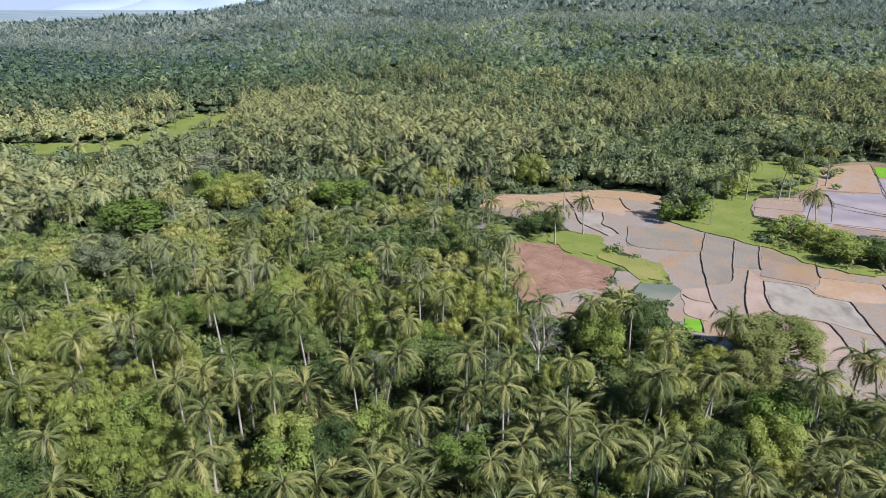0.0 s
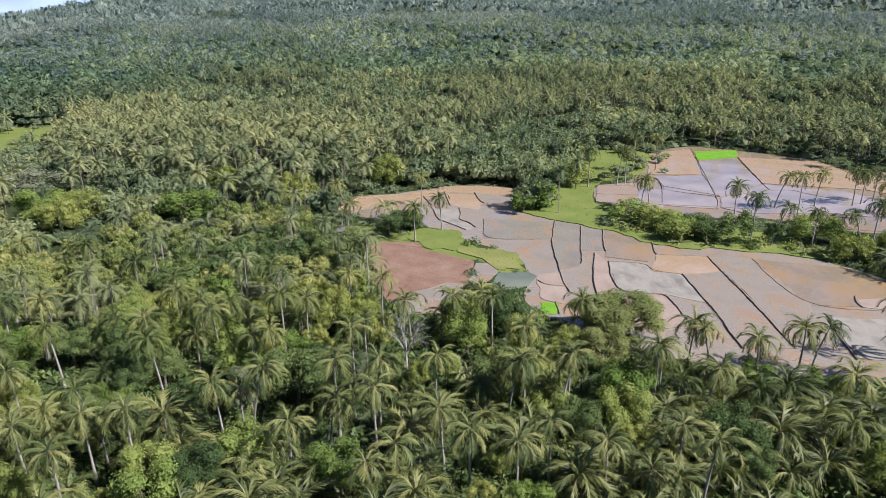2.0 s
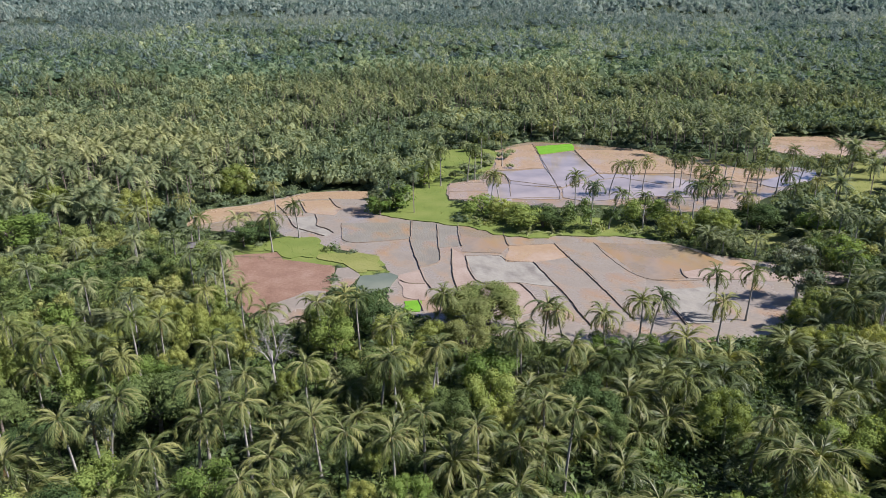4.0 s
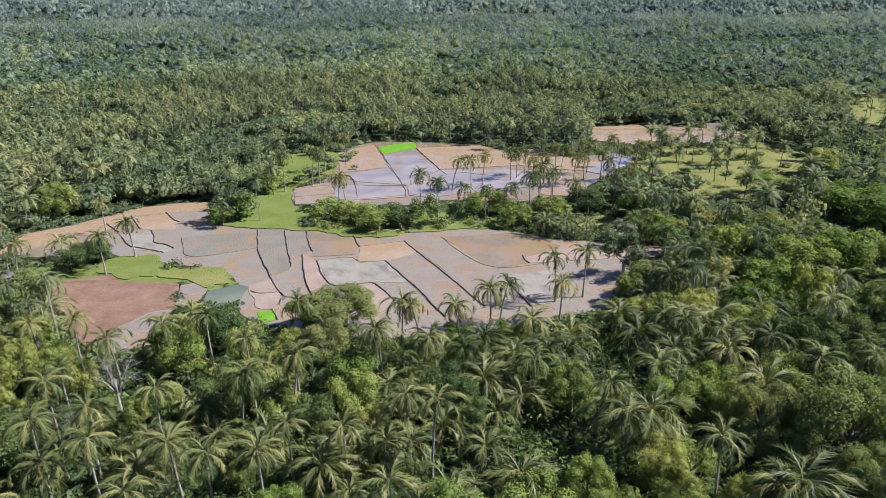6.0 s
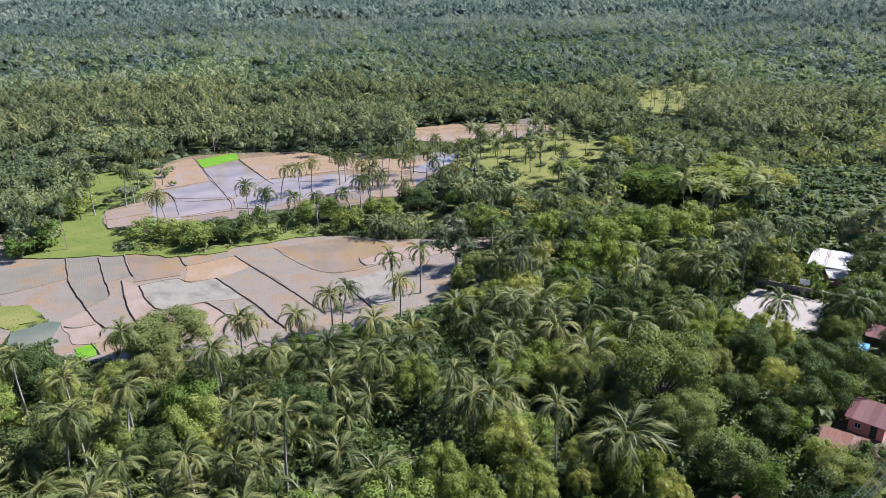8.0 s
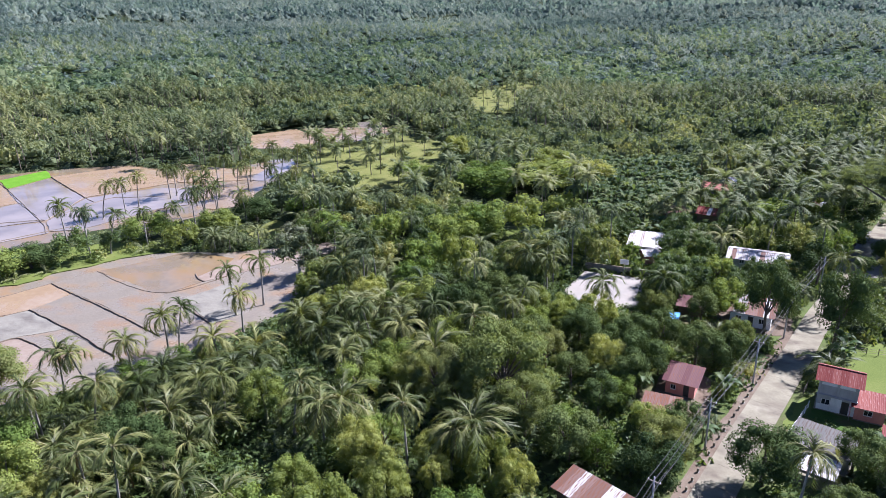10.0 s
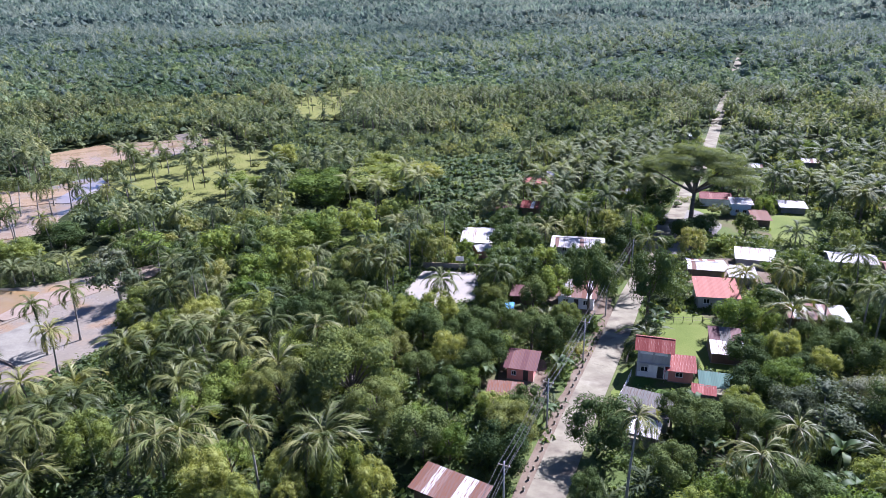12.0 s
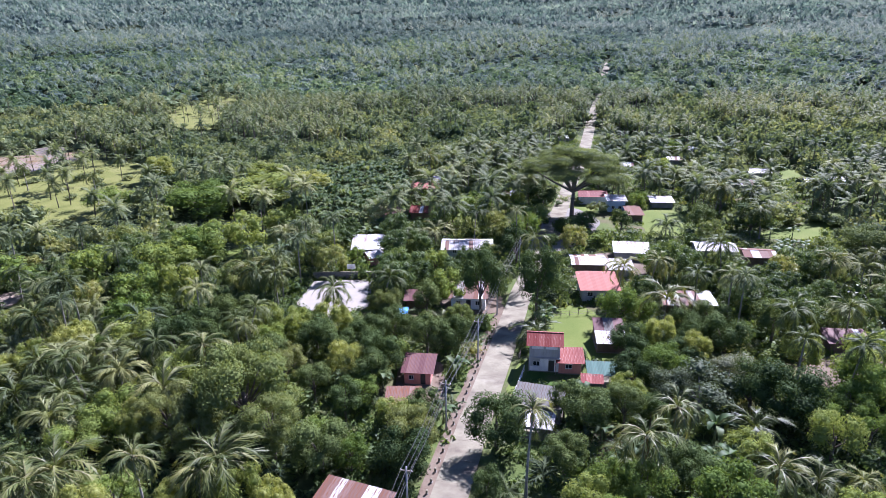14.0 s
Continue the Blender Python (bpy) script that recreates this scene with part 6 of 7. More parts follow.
TREES_2_A = [("FEATHER", 78.4, 12.9, 4.6, 5.5), ("FEATHER", 79.5, 23.1, 4, 4), ("BAMBOO", 114.6, 10.8, 4.1, 4), ("BAMBOO", 110, 15.6, 3.6, 4), ("BAMBOO", 114.9, 22.8, 3.8, 4), ("BROAD", 150.7, 48.7, 5.3, 5), ("BROAD", 105.7, 19.6, 2.9, 4), ("BAMBOO", 227.6, 52.4, 10.9, 5), ("BROAD", 201.2, 64.7, 9.9, 5), ("BAMBOO", 214.4, 33.5, 9.2, 5), ("MANGO", 206.2, 54.1, 9.1, 4.5), ("BAMBOO", 238.6, 91.6, 6.1, 5), ("BROAD", 176.4, 33.3, 5.6, 4), ("MANGO", 197.1, -40.1, 5.1, 4), ("BROAD", 222, -62.7, 3.8, 5), ("BROAD", 229.7, -84, 5.3, 5), ("BROAD", 270.3, -103.5, 5.7, 4), ("BROAD", 199.7, -69.8, 2.8, 3)]
TREES_2_B = [("BROAD", 126.8, -11.6, 2.5, 3), ("BROAD", 169.7, -45, 3.9, 2), ("BROAD", 164.9, -48.4, 3.8, 2), ("BROAD", 75.6, 2.3, 2.5, 3), ("BROAD", 79.4, 7.3, 2.3, 3), ("BROAD", 67.3, 28.7, 2.7, 4)]
TREES_30_A = [("MANGO", 27, 77, 4.2, 4.5), ("MANGO", 36, 66, 3.6, 3.5), ("BROAD", 33, 71, 3.0, 3), ("FEATHER", 53.8, 92.1, 7.8, 4), ("FEATHER", 46.2, 82.4, 4.7, 4.5), ("BROAD", 44.1, 70.3, 4.3, 5), ("FEATHER", 49.9, 97.9, 3.2, 3), ("BROAD", 66.9, 172.5, 5.7, 3.5), ("BROAD", 60.5, 168.7, 3.9, 3), ("BROAD", 86.1, 154.7, 5.7, 3), ("BAMBOO", 90.2, 150.5, 5.7, 3), ("BROAD", 91.6, 140.5, 6.1, 3), ("MANGO", 96.2, 138.8, 6.1, 3), ("BROAD", 85.4, 195.6, 6.8, 4), ("MANGO", 25.8, 162, 6, 2.5), ("MANGO", 21, 157.2, 3.5, 2.5), ("BARE", 16.2, 89.4, 3.5, 6), ("MANGO", -0.7, 82.1, 4.8, 5)]
TREES_30_B = [("MANGO", 2.6, 82.1, 3.5, 5), ("BAMBOO", -24.8, 208, 5.6, 5), ("BAMBOO", -2.3, 193.4, 7, 5)]
TREES_31_A = [("MANGO", 140, -33.5, 2.2, 3), ("BROAD", 143, -56, 3, 3.2), ("MANGO", 176, -58.5, 3, 3.2), ("BROAD", 182, -31, 3.4, 4), ("MANGO", 176, -36.5, 2.6, 3.4), ("BROAD", 196, -68, 2.6, 3), ("BAMBOO", 26.7, 209, 6.8, 5), ("BAMBOO", -58.7, 185.5, 7, 5), ("BROAD", -68.8, 185.3, 7.1, 5), ("BROAD", -79.8, 156.7, 9.6, 5), ("SILVER", -72.1, 126.2, 6.1, 5), ("SILVER", -81.2, 215.3, 10.2, 5), ("BROAD", -30.9, 179.7, 8.3, 5), ("BROAD", -37.5, 69.1, 3.8, 4.5), ("BAMBOO", -41.5, 63.8, 5, 4), ("BAMBOO", -31.8, 64, 4, 4), ("MANGO", -45, 56.2, 4, 5), ("BROAD", -16.5, 61.5, 4.1, 4.5)]
TREES_31_B = [("BAMBOO", -45.4, 69.6, 4.6, 4.5), ("BAMBOO", -36.6, 60.5, 4.2, 4), ("BAMBOO", -62, 176, 6, 5), ("MANGO", -12.2, 63.8, 3.4, 4.5), ("SILVER", -46.4, 84.4, 3, 4), ("BAMBOO", -32.6, 79.8, 4.1, 4)]
TREES_40_A = [("BROAD", 84.6, -2.6, 2.4, 3), ("BAMBOO", 122.1, 117.6, 5.1, 3.5), ("BAMBOO", 131.9, 114.9, 6.2, 4), ("BROAD", 123.2, 130.3, 6.4, 3.5), ("MANGO", 146.1, 113.5, 6.5, 3.5), ("BROAD", 151.4, 100.6, 5.4, 4), ("BROAD", 137.3, 81.8, 5.1, 4), ("SILVER", 131.2, 89.9, 4.8, 3), ("BAMBOO", 130.7, 110.8, 5.2, 3.5), ("BROAD", 200.9, 91.3, 7.6, 4), ("BAMBOO", 240.6, 92.3, 6.1, 5), ("BROAD", 194.9, 60.5, 10.5, 5), ("BROAD", 143.7, 51.8, 6.7, 5), ("BROAD", 152.5, 47.9, 7, 5), ("BROAD", 206.2, 47.5, 12.6, 5), ("BROAD", 125.7, 50.8, 4.8, 5), ("BAMBOO", 128.1, 43.5, 4.8, 5), ("BAMBOO", 67.2, 47.9, 4.5, 5)]
TREES_40_B = [("BAMBOO", 80.8, 31.2, 3.4, 5)]
TREES_41 = [("MANGO", 170.5, -45.5, 3.6, 3.4), ("MANGO", 169.5, -41.5, 3.2, 3.2), ("MANGO", 176.5, -48.5, 3.4, 3.2), ("BROAD", 196.5, -31, 4.2, 3.8), ("MANGO", 199, -27, 3.6, 3.6), ("MANGO", 150, -27, 4.2, 6), ("BROAD", 163, -30.5, 4, 5.5), ("BROAD", 174, -34.5, 3.8, 5), ("MANGO", 168, -42, 3.4, 4), ("MANGO", 158, -36.5, 2.4, 3.5), ("BAMBOO", 62.8, 29.6, 3.6, 5), ("BAMBOO", 53, 32.2, 3.4, 5), ("SILVER", 116, 76.8, 5, 5), ("BROAD", 66.4, 72.5, 2.9, 3), ("BROAD", 73.7, 67.6, 2.9, 3), ("FEATHER", 56.2, 93.4, 6.3, 4), ("BROAD", 41.2, 65, 3.7, 5), ("BROAD", 140.8, 67.2, 4.9, 5), ("BROAD", 160.2, 39.4, 5.7, 5)]

# ---- forest ----
GROVE = np.array([(63, 76), (104, 49), (100, 32), (69, 43), (54, 57), (46, 71)], float)
VILLAGE = np.array([(66, 8), (120, 22), (165, 20), (240, 10), (330, -60), (330, -160), (100, -100), (92, -60), (72, -38), (62, -20)], float)
BANANA_PATCH = np.array([(176, 10), (190, 11), (214, 0), (250, 6), (246, 36), (222, 38), (198, 34), (176, 22)], float)
CLEAR.append(BANANA_PATCH)
taken, big = [], []
for group in (PALMS_WEST_A, PALMS_WEST_B, PALMS_PADDY_A, PALMS_PADDY_B, PALMS_EAST_A, PALMS_EAST_B, PALMS_UPPER, PALMS_VILLAGE):
    for k, (px, py, pz) in enumerate(group):
        near = math.hypot(px - 3, py + 6) < 108
        coconut_palm(px, py, pz, near, (1.22 if px > 50 and py < 62 else 0.98) * (1.12 if pz < 7 else 0.92 + 0.2 * ((k * 7) % 5) / 4))
        taken.append((px, py, 0.5))
for group in (TREES_0_A, TREES_0_B, TREES_1_A, TREES_1_B, TREES_2_A, TREES_2_B, TREES_30_A, TREES_30_B, TREES_31_A, TREES_31_B, TREES_40_A, TREES_40_B, TREES_41):
    for kind, px, py, pr, pz in group:
        tree(kind, px, py, pr, pz)
        taken.append((px, py, 0.7 * pr))
        if pr > 6 or (pr > 4.4 and kind in ("FEATHER", "BAMBOO", "MANGO")):
            big.append((px, py, pr * 0.9))
tree("MANGO", 123.0, -17.2, 4.4, 8.2, "tall dense dark green tree beside the road", 6.8)
tree("MANGO", 122.5, -28.0, 4.5, 8.6, "tall dense dark green tree beside the road", 6.8)
taken += [(80, -21, 3.5), (123.0, -17.2, 3.2), (122.5, -28.4, 3.4)]
tree("RAIN", 188, -47.3, 15.6, 14.6)
px, py, rng = grid(160, 280, 3.0, seed=41)
ok = inside(px, py, BANANA_PATCH)
for hx, hy, hr in HOUSES:
    ok &= np.hypot(px - hx, py - hy) > hr + 1.0
px, py = px[ok], py[ok]
n = len(px)
w = rng.uniform(1.1, 1.65, n)
rows = np.c_[px, py, ground_z(px, py), rng.uniform(0, 6.3, n), w, w * rng.uniform(0.9, 1.25, n), rng.random(n)]
shapes = [banana_shape(s) for s in (1, 2, 3)]
stuff("banana_plantation", "dense patch of blue-green banana plants", "banana plants", [(q[0], rows[k::3], q[1]) for k, q in enumerate(shapes)], [BANANA_GROVE_LEAF, BANANA_STEM])
for bx0, bx1, by0, by1, num in ((158, 178, 3, 34, 55), (92, 100, -1, 7, 9), (66, 90, -48, -30, 16), (84, 104, -16, -9, 6), (112, 122, -30, -27, 3), (150, 172, -100, -88, 10)):
    for k in range(num):
        qx, qy = random.uniform(bx0, bx1), random.uniform(by0, by1)
        if not open_ground(np.array([qx]), np.array([qy]), 0.3)[0]:
            banana(qx, qy, random.uniform(0.95, 1.35))

taken = np.array(taken)
x, y, rng = grid(46, 178, 4.3, seed=3)
clear = open_ground(x, y, 1.6)
x, y = x[~clear], y[~clear]
r = np.hypot(x - 3, y + 6)
low = sight(x, y, big=big)
crowd = np.min(np.hypot(x[:, None] - taken[None, :, 0], y[:, None] - taken[None, :, 1]) - taken[None, :, 2], 1)
grove, village = inside(x, y, GROVE), inside(x, y, VILLAGE)
kindness, palmy = patches(x, y, 11), patches(x + 130, y - 60, 17)
draw = rng.random(len(x))
scrub = []
far_palms = [[] for _ in CROWN_SHAPES]
far_trees = {k: [] for k in ("BROAD", "MANGO", "FEATHER", "BAMBOO", "SILVER")}


def fill_palm(px, py, high, size):
    if math.hypot(px - 3, py + 6) < 112:
        coconut_palm(px, py, high, math.hypot(px - 3, py + 6) < 85, size)
    else:
        k = int(rng.integers(0, 4)) if high > 6 else int(rng.integers(4, 6))
        far_palms[k].append((px, py, high - 0.05, rng.uniform(0, 6.3), size, size, np.clip(rng.normal(0.5, 0.25), 0, 1)))


def fill_tree(kind, px, py, wide, mid):
    if math.hypot(px - 3, py + 6) < 126:
        tree(kind, px, py, wide, mid)
    else:
        far_trees[kind].append((px, py, mid, rng.uniform(0, 6.3), wide, min(wide, mid), np.clip({"BROAD": 0.42, "MANGO": 0.1, "FEATHER": 0.62, "BAMBOO": 0.85, "SILVER": 0.5}[kind] + rng.normal(0, 0.13), 0, 1)))


for i in range(len(x)):
    tall = not low[i] and (not village[i] or rng.random() < 0.7)
    p_tall = 0.0 if crowd[i] < 2.4 else 0.02 if village[i] and r[i] < 125 else 0.09 if village[i] else 0.04 + 0.10 * (palmy[i] > 0.5)
    p_young = p_tall + (0.0 if crowd[i] < 2.0 else 0.05 if village[i] else 0.06 + 0.18 * (0.3 < palmy[i] < 0.62))
    if -45 < x[i] < 62 and 38 < y[i] < 78 and not village[i]:
        p_young = p_tall + 0.5
    if grove[i] and draw[i] < 0.78 and crowd[i] > 1.3:
        high = rng.uniform(2.6, 5.6) if rng.random() < 0.8 else rng.uniform(6.0, 8.5)
        fill_palm(x[i], y[i], high, rng.uniform(0.95, 1.45))
    elif tall and draw[i] < p_tall:
        fill_palm(x[i], y[i], rng.uniform(8.0, 12.5), rng.uniform(0.82, 1.08))
    elif draw[i] < p_young and not (low[i] and rng.random() < 0.6):
        fill_palm(x[i], y[i], rng.uniform(2.2, 4.6), rng.uniform(0.8, 1.25))
    elif tall and crowd[i] > 1.2 and draw[i] < p_young + (0.42 if village[i] else 0.12 if p_young > 0.45 else 0.52 if r[i] > 110 and x[i] < 60 else 0.36):
        k = kindness[i] + rng.normal(0, 0.10) + (0.2 if x[i] < 20 else 0.1 if x[i] < 45 else 0)
        kind = "MANGO" if village[i] and rng.random() < 0.5 else "BAMBOO" if k > 0.62 else "MANGO" if k < 0.30 else "SILVER" if rng.random() < 0.08 else "FEATHER" if rng.random() < 0.12 else "BROAD"
        wide = rng.uniform(2.0, 4.4)
        fill_tree(kind, x[i], y[i], wide, rng.uniform(2.6, 4.0) + 0.25 * wide)
    else:
        scrub.append((x[i], y[i], 1.0 if not low[i] else 0.6))

trunk_shape = tube([(0.05, 0, -1), (0.02, 0, -0.5), (0, 0, 0)], (0.20, 0.15, 0.12), 5, False)
trunk_rows = [(a, b, c, d, 1.0, c, g) for rows in far_palms for a, b, c, d, e, f, g in rows]
stuff("palm_grove", "coconut palms further off among the trees", "palm grove", [(s, q, np.zeros(len(s[1]), int)) for s, q in zip(CROWN_SHAPES, far_palms)] + [(trunk_shape, trunk_rows, np.ones(len(trunk_shape[1]), int))], [PALM_GROVE_LEAF, PALM_BARK])
shapes = {k: tree_shapes(300 + len(k), k, True)[1] for k in far_trees}
stuff("woodland", "mixed broadleaf trees and bamboo further off", "woods", [(shapes[k], q, np.zeros(len(shapes[k][1]), int)) for k, q in far_trees.items()], [WOODS_LEAF])

# low shrubs and saplings between the trees
def shrub_shape(seed, count, size, flat):
    rng = np.random.default_rng(seed)
    d = rng.normal(size=(count, 3))
    d[:, 2] = np.abs(d[:, 2])
    d /= np.linalg.norm(d, axis=1)[:, None]
    pos = d * rng.uniform(0.5, 1.1, (count, 1)) * [1, 1, flat]
    lump = ICO[0] * [0.5, 0.5, 0.5 * flat]
    nrm = d + rng.normal(0, 0.5, (count, 3))
    nrm /= np.linalg.norm(nrm, axis=1)[:, None]
    return joined([kites(pos, nrm, size, size * 0.6, rng), (lump, ICO[1])])


def young_palm_shape(seed):
    rows = crown_plan(seed, 9)
    return joined([turned(frond_shape(seed + i, 2.6, 70, 8, 0.7), az, max(el, 5), (0, 0, 0.3)) for i, (az, el, _, s) in enumerate(rows)])


SHRUBS = [shrub_shape(1, 140, 0.2, 0.95), shrub_shape(2, 138, 0.205, 1.25), shrub_shape(3, 144, 0.19, 0.8)]
LOW_SHRUBS = [shrub_shape(4, 84, 0.28, 0.95), shrub_shape(5, 80, 0.29, 1.2), shrub_shape(6, 80, 0.29, 0.75)]
SAPLINGS = [young_palm_shape(61), young_palm_shape(62)]
extra_x, extra_y, rng2 = grid(4, 178, 4.8, seed=8)
ok = ~open_ground(extra_x, extra_y, 0.4)
for px, py in zip(extra_x[ok], extra_y[ok]):
    scrub.append((px, py, 0.5 if math.hypot(px - 3, py + 6) < 100 else 0.8))
edge_x, edge_y, rng2 = grid(46, 178, 2.6, seed=9)
ok = ~open_ground(edge_x, edge_y, 0.1) & open_ground(edge_x, edge_y, 1.8)
for px, py in zip(edge_x[ok], edge_y[ok]):
    scrub.append((px, py, 0.28))
batches = [[] for _ in range(8)]
for px, py, s in scrub:
    near = math.hypot(px - 3, py + 6) < 112 and s > 0.3
    k = int(rng.integers(0, 3)) + (0 if near else 3)
    if s > 0.4 and rng.random() < (0.30 if s < 0.9 else 0.14):
        k = 6 + int(rng.integers(0, 2))
    w = s * rng.uniform(1.7, 3.0) if k < 6 else rng.uniform(0.8, 1.35)
    # tint drops by 0.3 in one area: deep shade there put into the leaf colour
    batches[k].append((px, py, float(ground_z(px, py)) + (0.3 * w if s > 0.9 and k < 6 else 0), rng.uniform(0, 6.3), w, w * rng.uniform(0.75, 1.15), np.clip(patches(px, py, 13) * 0.8 + rng.normal(0.12, 0.2) - (0.3 if px > 0 and py < 80 else 0.0), 0, 1)))
stuff("undergrowth", "dense green shrubs and saplings under the palms", "undergrowth",
      [(s, b, np.zeros(len(s[1]), int)) for s, b in zip(SHRUBS + LOW_SHRUBS, batches[:6])] + [(s, b, np.ones(len(s[1]), int)) for s, b in zip(SAPLINGS, batches[6:])], [WOODS_LEAF, PALM_GROVE_LEAF])


def cover_shape(seed):
    rng = np.random.default_rng(seed)
    a, d = rng.uniform(0, 6.3, 34), 1.9 * np.sqrt(rng.random(34))
    c = np.stack([d * np.cos(a), d * np.sin(a), rng.uniform(0.1, 0.7, 34) * (1.1 - d / 2.2)], -1)
    nrm = rng.normal(0, 0.5, (34, 3)) + [0, 0, 0.8]
    nrm /= np.linalg.norm(nrm, axis=1)[:, None]
    return kites(c, nrm, 0.85, 0.5, rng)


COVER = [cover_shape(s) for s in (1, 2, 3)]
cx, cy, rng2 = grid(2, 150, 2.9, seed=10)
ok = ~open_ground(cx, cy, 0.3)
cx, cy = cx[ok], cy[ok]
# low tint puts the dark of the gaps between trees into the colour
rows = np.c_[cx, cy, np.zeros(len(cx)), rng2.uniform(0, 6.3, len(cx)), rng2.uniform(0.7, 1.2, len(cx)), rng2.uniform(0.6, 1.4, len(cx)), np.clip(rng2.normal(0.15, 0.15, len(cx)), 0, 1)]
pick = rng2.integers(0, 3, len(cx))
stuff("ground_cover", "low ferns and weeds covering the forest floor", "undergrowth", [(s, rows[pick == k], np.zeros(len(s[1]), int)) for k, s in enumerate(COVER)], [WOODS_LEAF])


def mid_palm_shape(seed, count=18, groups=4, wide=0.62):
    """A palm of the middle distance: arched fronds of a few leaflet groups each."""
    rng = np.random.default_rng(seed)
    pieces = []
    for i in range(count):
        el = 82 - 104 * (i / (count - 1)) ** 0.9 + rng.normal(0, 8)
        L = 4.1 * rng.uniform(0.85, 1.1)
        s = np.linspace(0, 1, groups + 1)
        x, z = s * L * (1 - 0.20 * s), 0.14 * L * s - 0.68 * L * s ** 2.0
        v, f = [], []
        for side in (-1, 1):
            for k in range(groups):
                n = len(v)
                w = wide * math.sin(math.pi * (0.25 + 0.62 * (k + 0.5) / groups)) * rng.uniform(0.8, 1.2)
                v += [(x[k], 0, z[k]), (x[k + 1], 0, z[k + 1]), (x[k + 1] + 0.2, side * w, z[k + 1] - 0.5 * w)]
                f.append((n, n + 1, n + 2) if side < 0 else (n + 1, n, n + 2))
        pieces.append(turned((np.array(v), np.array(f)), i * 137.5 + rng.normal(0, 10), el))
    return joined(pieces)


def mid_tree_shape(seed, count=84, size=0.30):
    rng = np.random.default_rng(seed)
    pieces = []
    lumps = 6
    for i in range(lumps):
        a = i * 2.4 + rng.normal(0, 0.4)
        q = 0.55 * (i > 0)
        pieces.append((ICO[0] * rng.uniform(0.25, 0.34) * rng.uniform(0.7, 1.25, (len(ICO[0]), 1)) + [q * math.cos(a), q * math.sin(a), 0.50 + 0.25 * (i == 0) + rng.normal(0, 0.08)], ICO[1]))
    pos, nrm = [], []
    for v, _ in pieces:
        c = v.mean(0)
        d = rng.normal(size=(count // lumps, 3))
        d[:, 2] = np.abs(d[:, 2]) * 0.8
        d /= np.linalg.norm(d, axis=1)[:, None]
        pos.append(c + d * rng.uniform(0.32, 0.62, (count // lumps, 1)))
        nrm.append(d)
    pos, nrm = np.concatenate(pos), np.concatenate(nrm)
    nrm = nrm + rng.normal(0, 0.4, nrm.shape)
    nrm /= np.linalg.norm(nrm, axis=1)[:, None]
    return joined(pieces + [kites(pos, nrm, size, size * 0.7, rng)])


def far_palm_shape(seed, count=14):
    """A palm of the far slopes: bent kite fronds on a thin stem."""
    rng = np.random.default_rng(seed)
    pieces = []
    for i in range(count):
        L = 3.8 * rng.uniform(0.85, 1.15)
        v = np.array([(0, 0, 0), (0.55 * L, 0.42, 0.02 * L), (0.55 * L, -0.42, 0.02 * L), (0.95 * L, 0, -0.42 * L)])
        pieces.append(turned((v, np.array([(0, 2, 1), (1, 2, 3)])), i * 137.5 + rng.normal(0, 10), 78 - 100 * i / (count - 1)))
    return joined(pieces)


def far_tree_shape(seed, n=5, leaves=24, size=0.5):
    """A low jagged core under loose sprays."""
    rng = np.random.default_rng(seed)
    v = [(0.1 * rng.normal(), 0.1 * rng.normal(), 0.6)]
    for k, (q0, z0) in enumerate(((0.5, 0.4), (0.95, -0.3))):
        for i in range(n):
            a = 2 * math.pi * (i + 0.5 * k) / n
            q = q0 * rng.uniform(0.7, 1.2)
            v.append((q * math.cos(a), q * math.sin(a), z0 + rng.uniform(-0.15, 0.15)))
    f = [(0, 1 + i, 1 + (i + 1) % n) for i in range(n)]
    for i in range(n):
        a, b = 1 + i, 1 + (i + 1) % n
        f += [(a, a + n, b), (b, a + n, b + n)]
    d = rng.normal(size=(leaves, 3))
    d[:, 2] = np.abs(d[:, 2])
    d /= np.linalg.norm(d, axis=1)[:, None]
    nrm = d + rng.normal(0, 0.9, d.shape)
    nrm /= np.linalg.norm(nrm, axis=1)[:, None]
    reach = rng.uniform(0.45, 1.0, (leaves, 1))
    return joined([(np.array(v), np.array(f)), kites(d * reach * [0.95, 0.95, 1.0] + [0, 0, 0.1], nrm, size, size * 0.6, rng)])


MID_STEM = tube([(0.3, 0.1, 0), (0.1, 0, 5), (0, 0, 10)], (0.19, 0.15, 0.12), 3, False)


def palm_batches(shapes, groups, stems=True):
    """Crowns on their stems, for stuff(): crowns in the first material, stems in the second."""
    out = []
    for shape, q in zip(shapes, groups):
        q = np.asarray(q, float)
        out.append((shape, np.c_[q[:, :2], q[:, 2] + 10 * q[:, 5], q[:, 3], q[:, 4], q[:, 4], q[:, 6]], np.zeros(len(shape[1]), int)))
        if stems:
            out.append((MID_STEM, np.c_[q[:, :4], np.ones(len(q)), q[:, 5:]], np.ones(len(MID_STEM[1]), int)))
    return out


MID_PALMS = [mid_palm_shape(s) for s in (1, 2, 3)]
FULL_PALMS = [mid_palm_shape(s, 20, 8, 0.85) for s in (4, 5, 6)]
MID_TREES = [mid_tree_shape(s, 210, 0.19) for s in (1, 2, 3)]
BACK_TREES = [mid_tree_shape(s, 108, 0.26) for s in (4, 5, 6)]
FAR_PALMS = [far_palm_shape(s) for s in (1, 2, 3)]
SLOPE_TREES = [far_tree_shape(s, 5, 36, 0.33) for s in (7, 8, 9)]
DISTANT_TREES = [far_tree_shape(s, 5, 9, 0.6) for s in (4, 5, 6)]


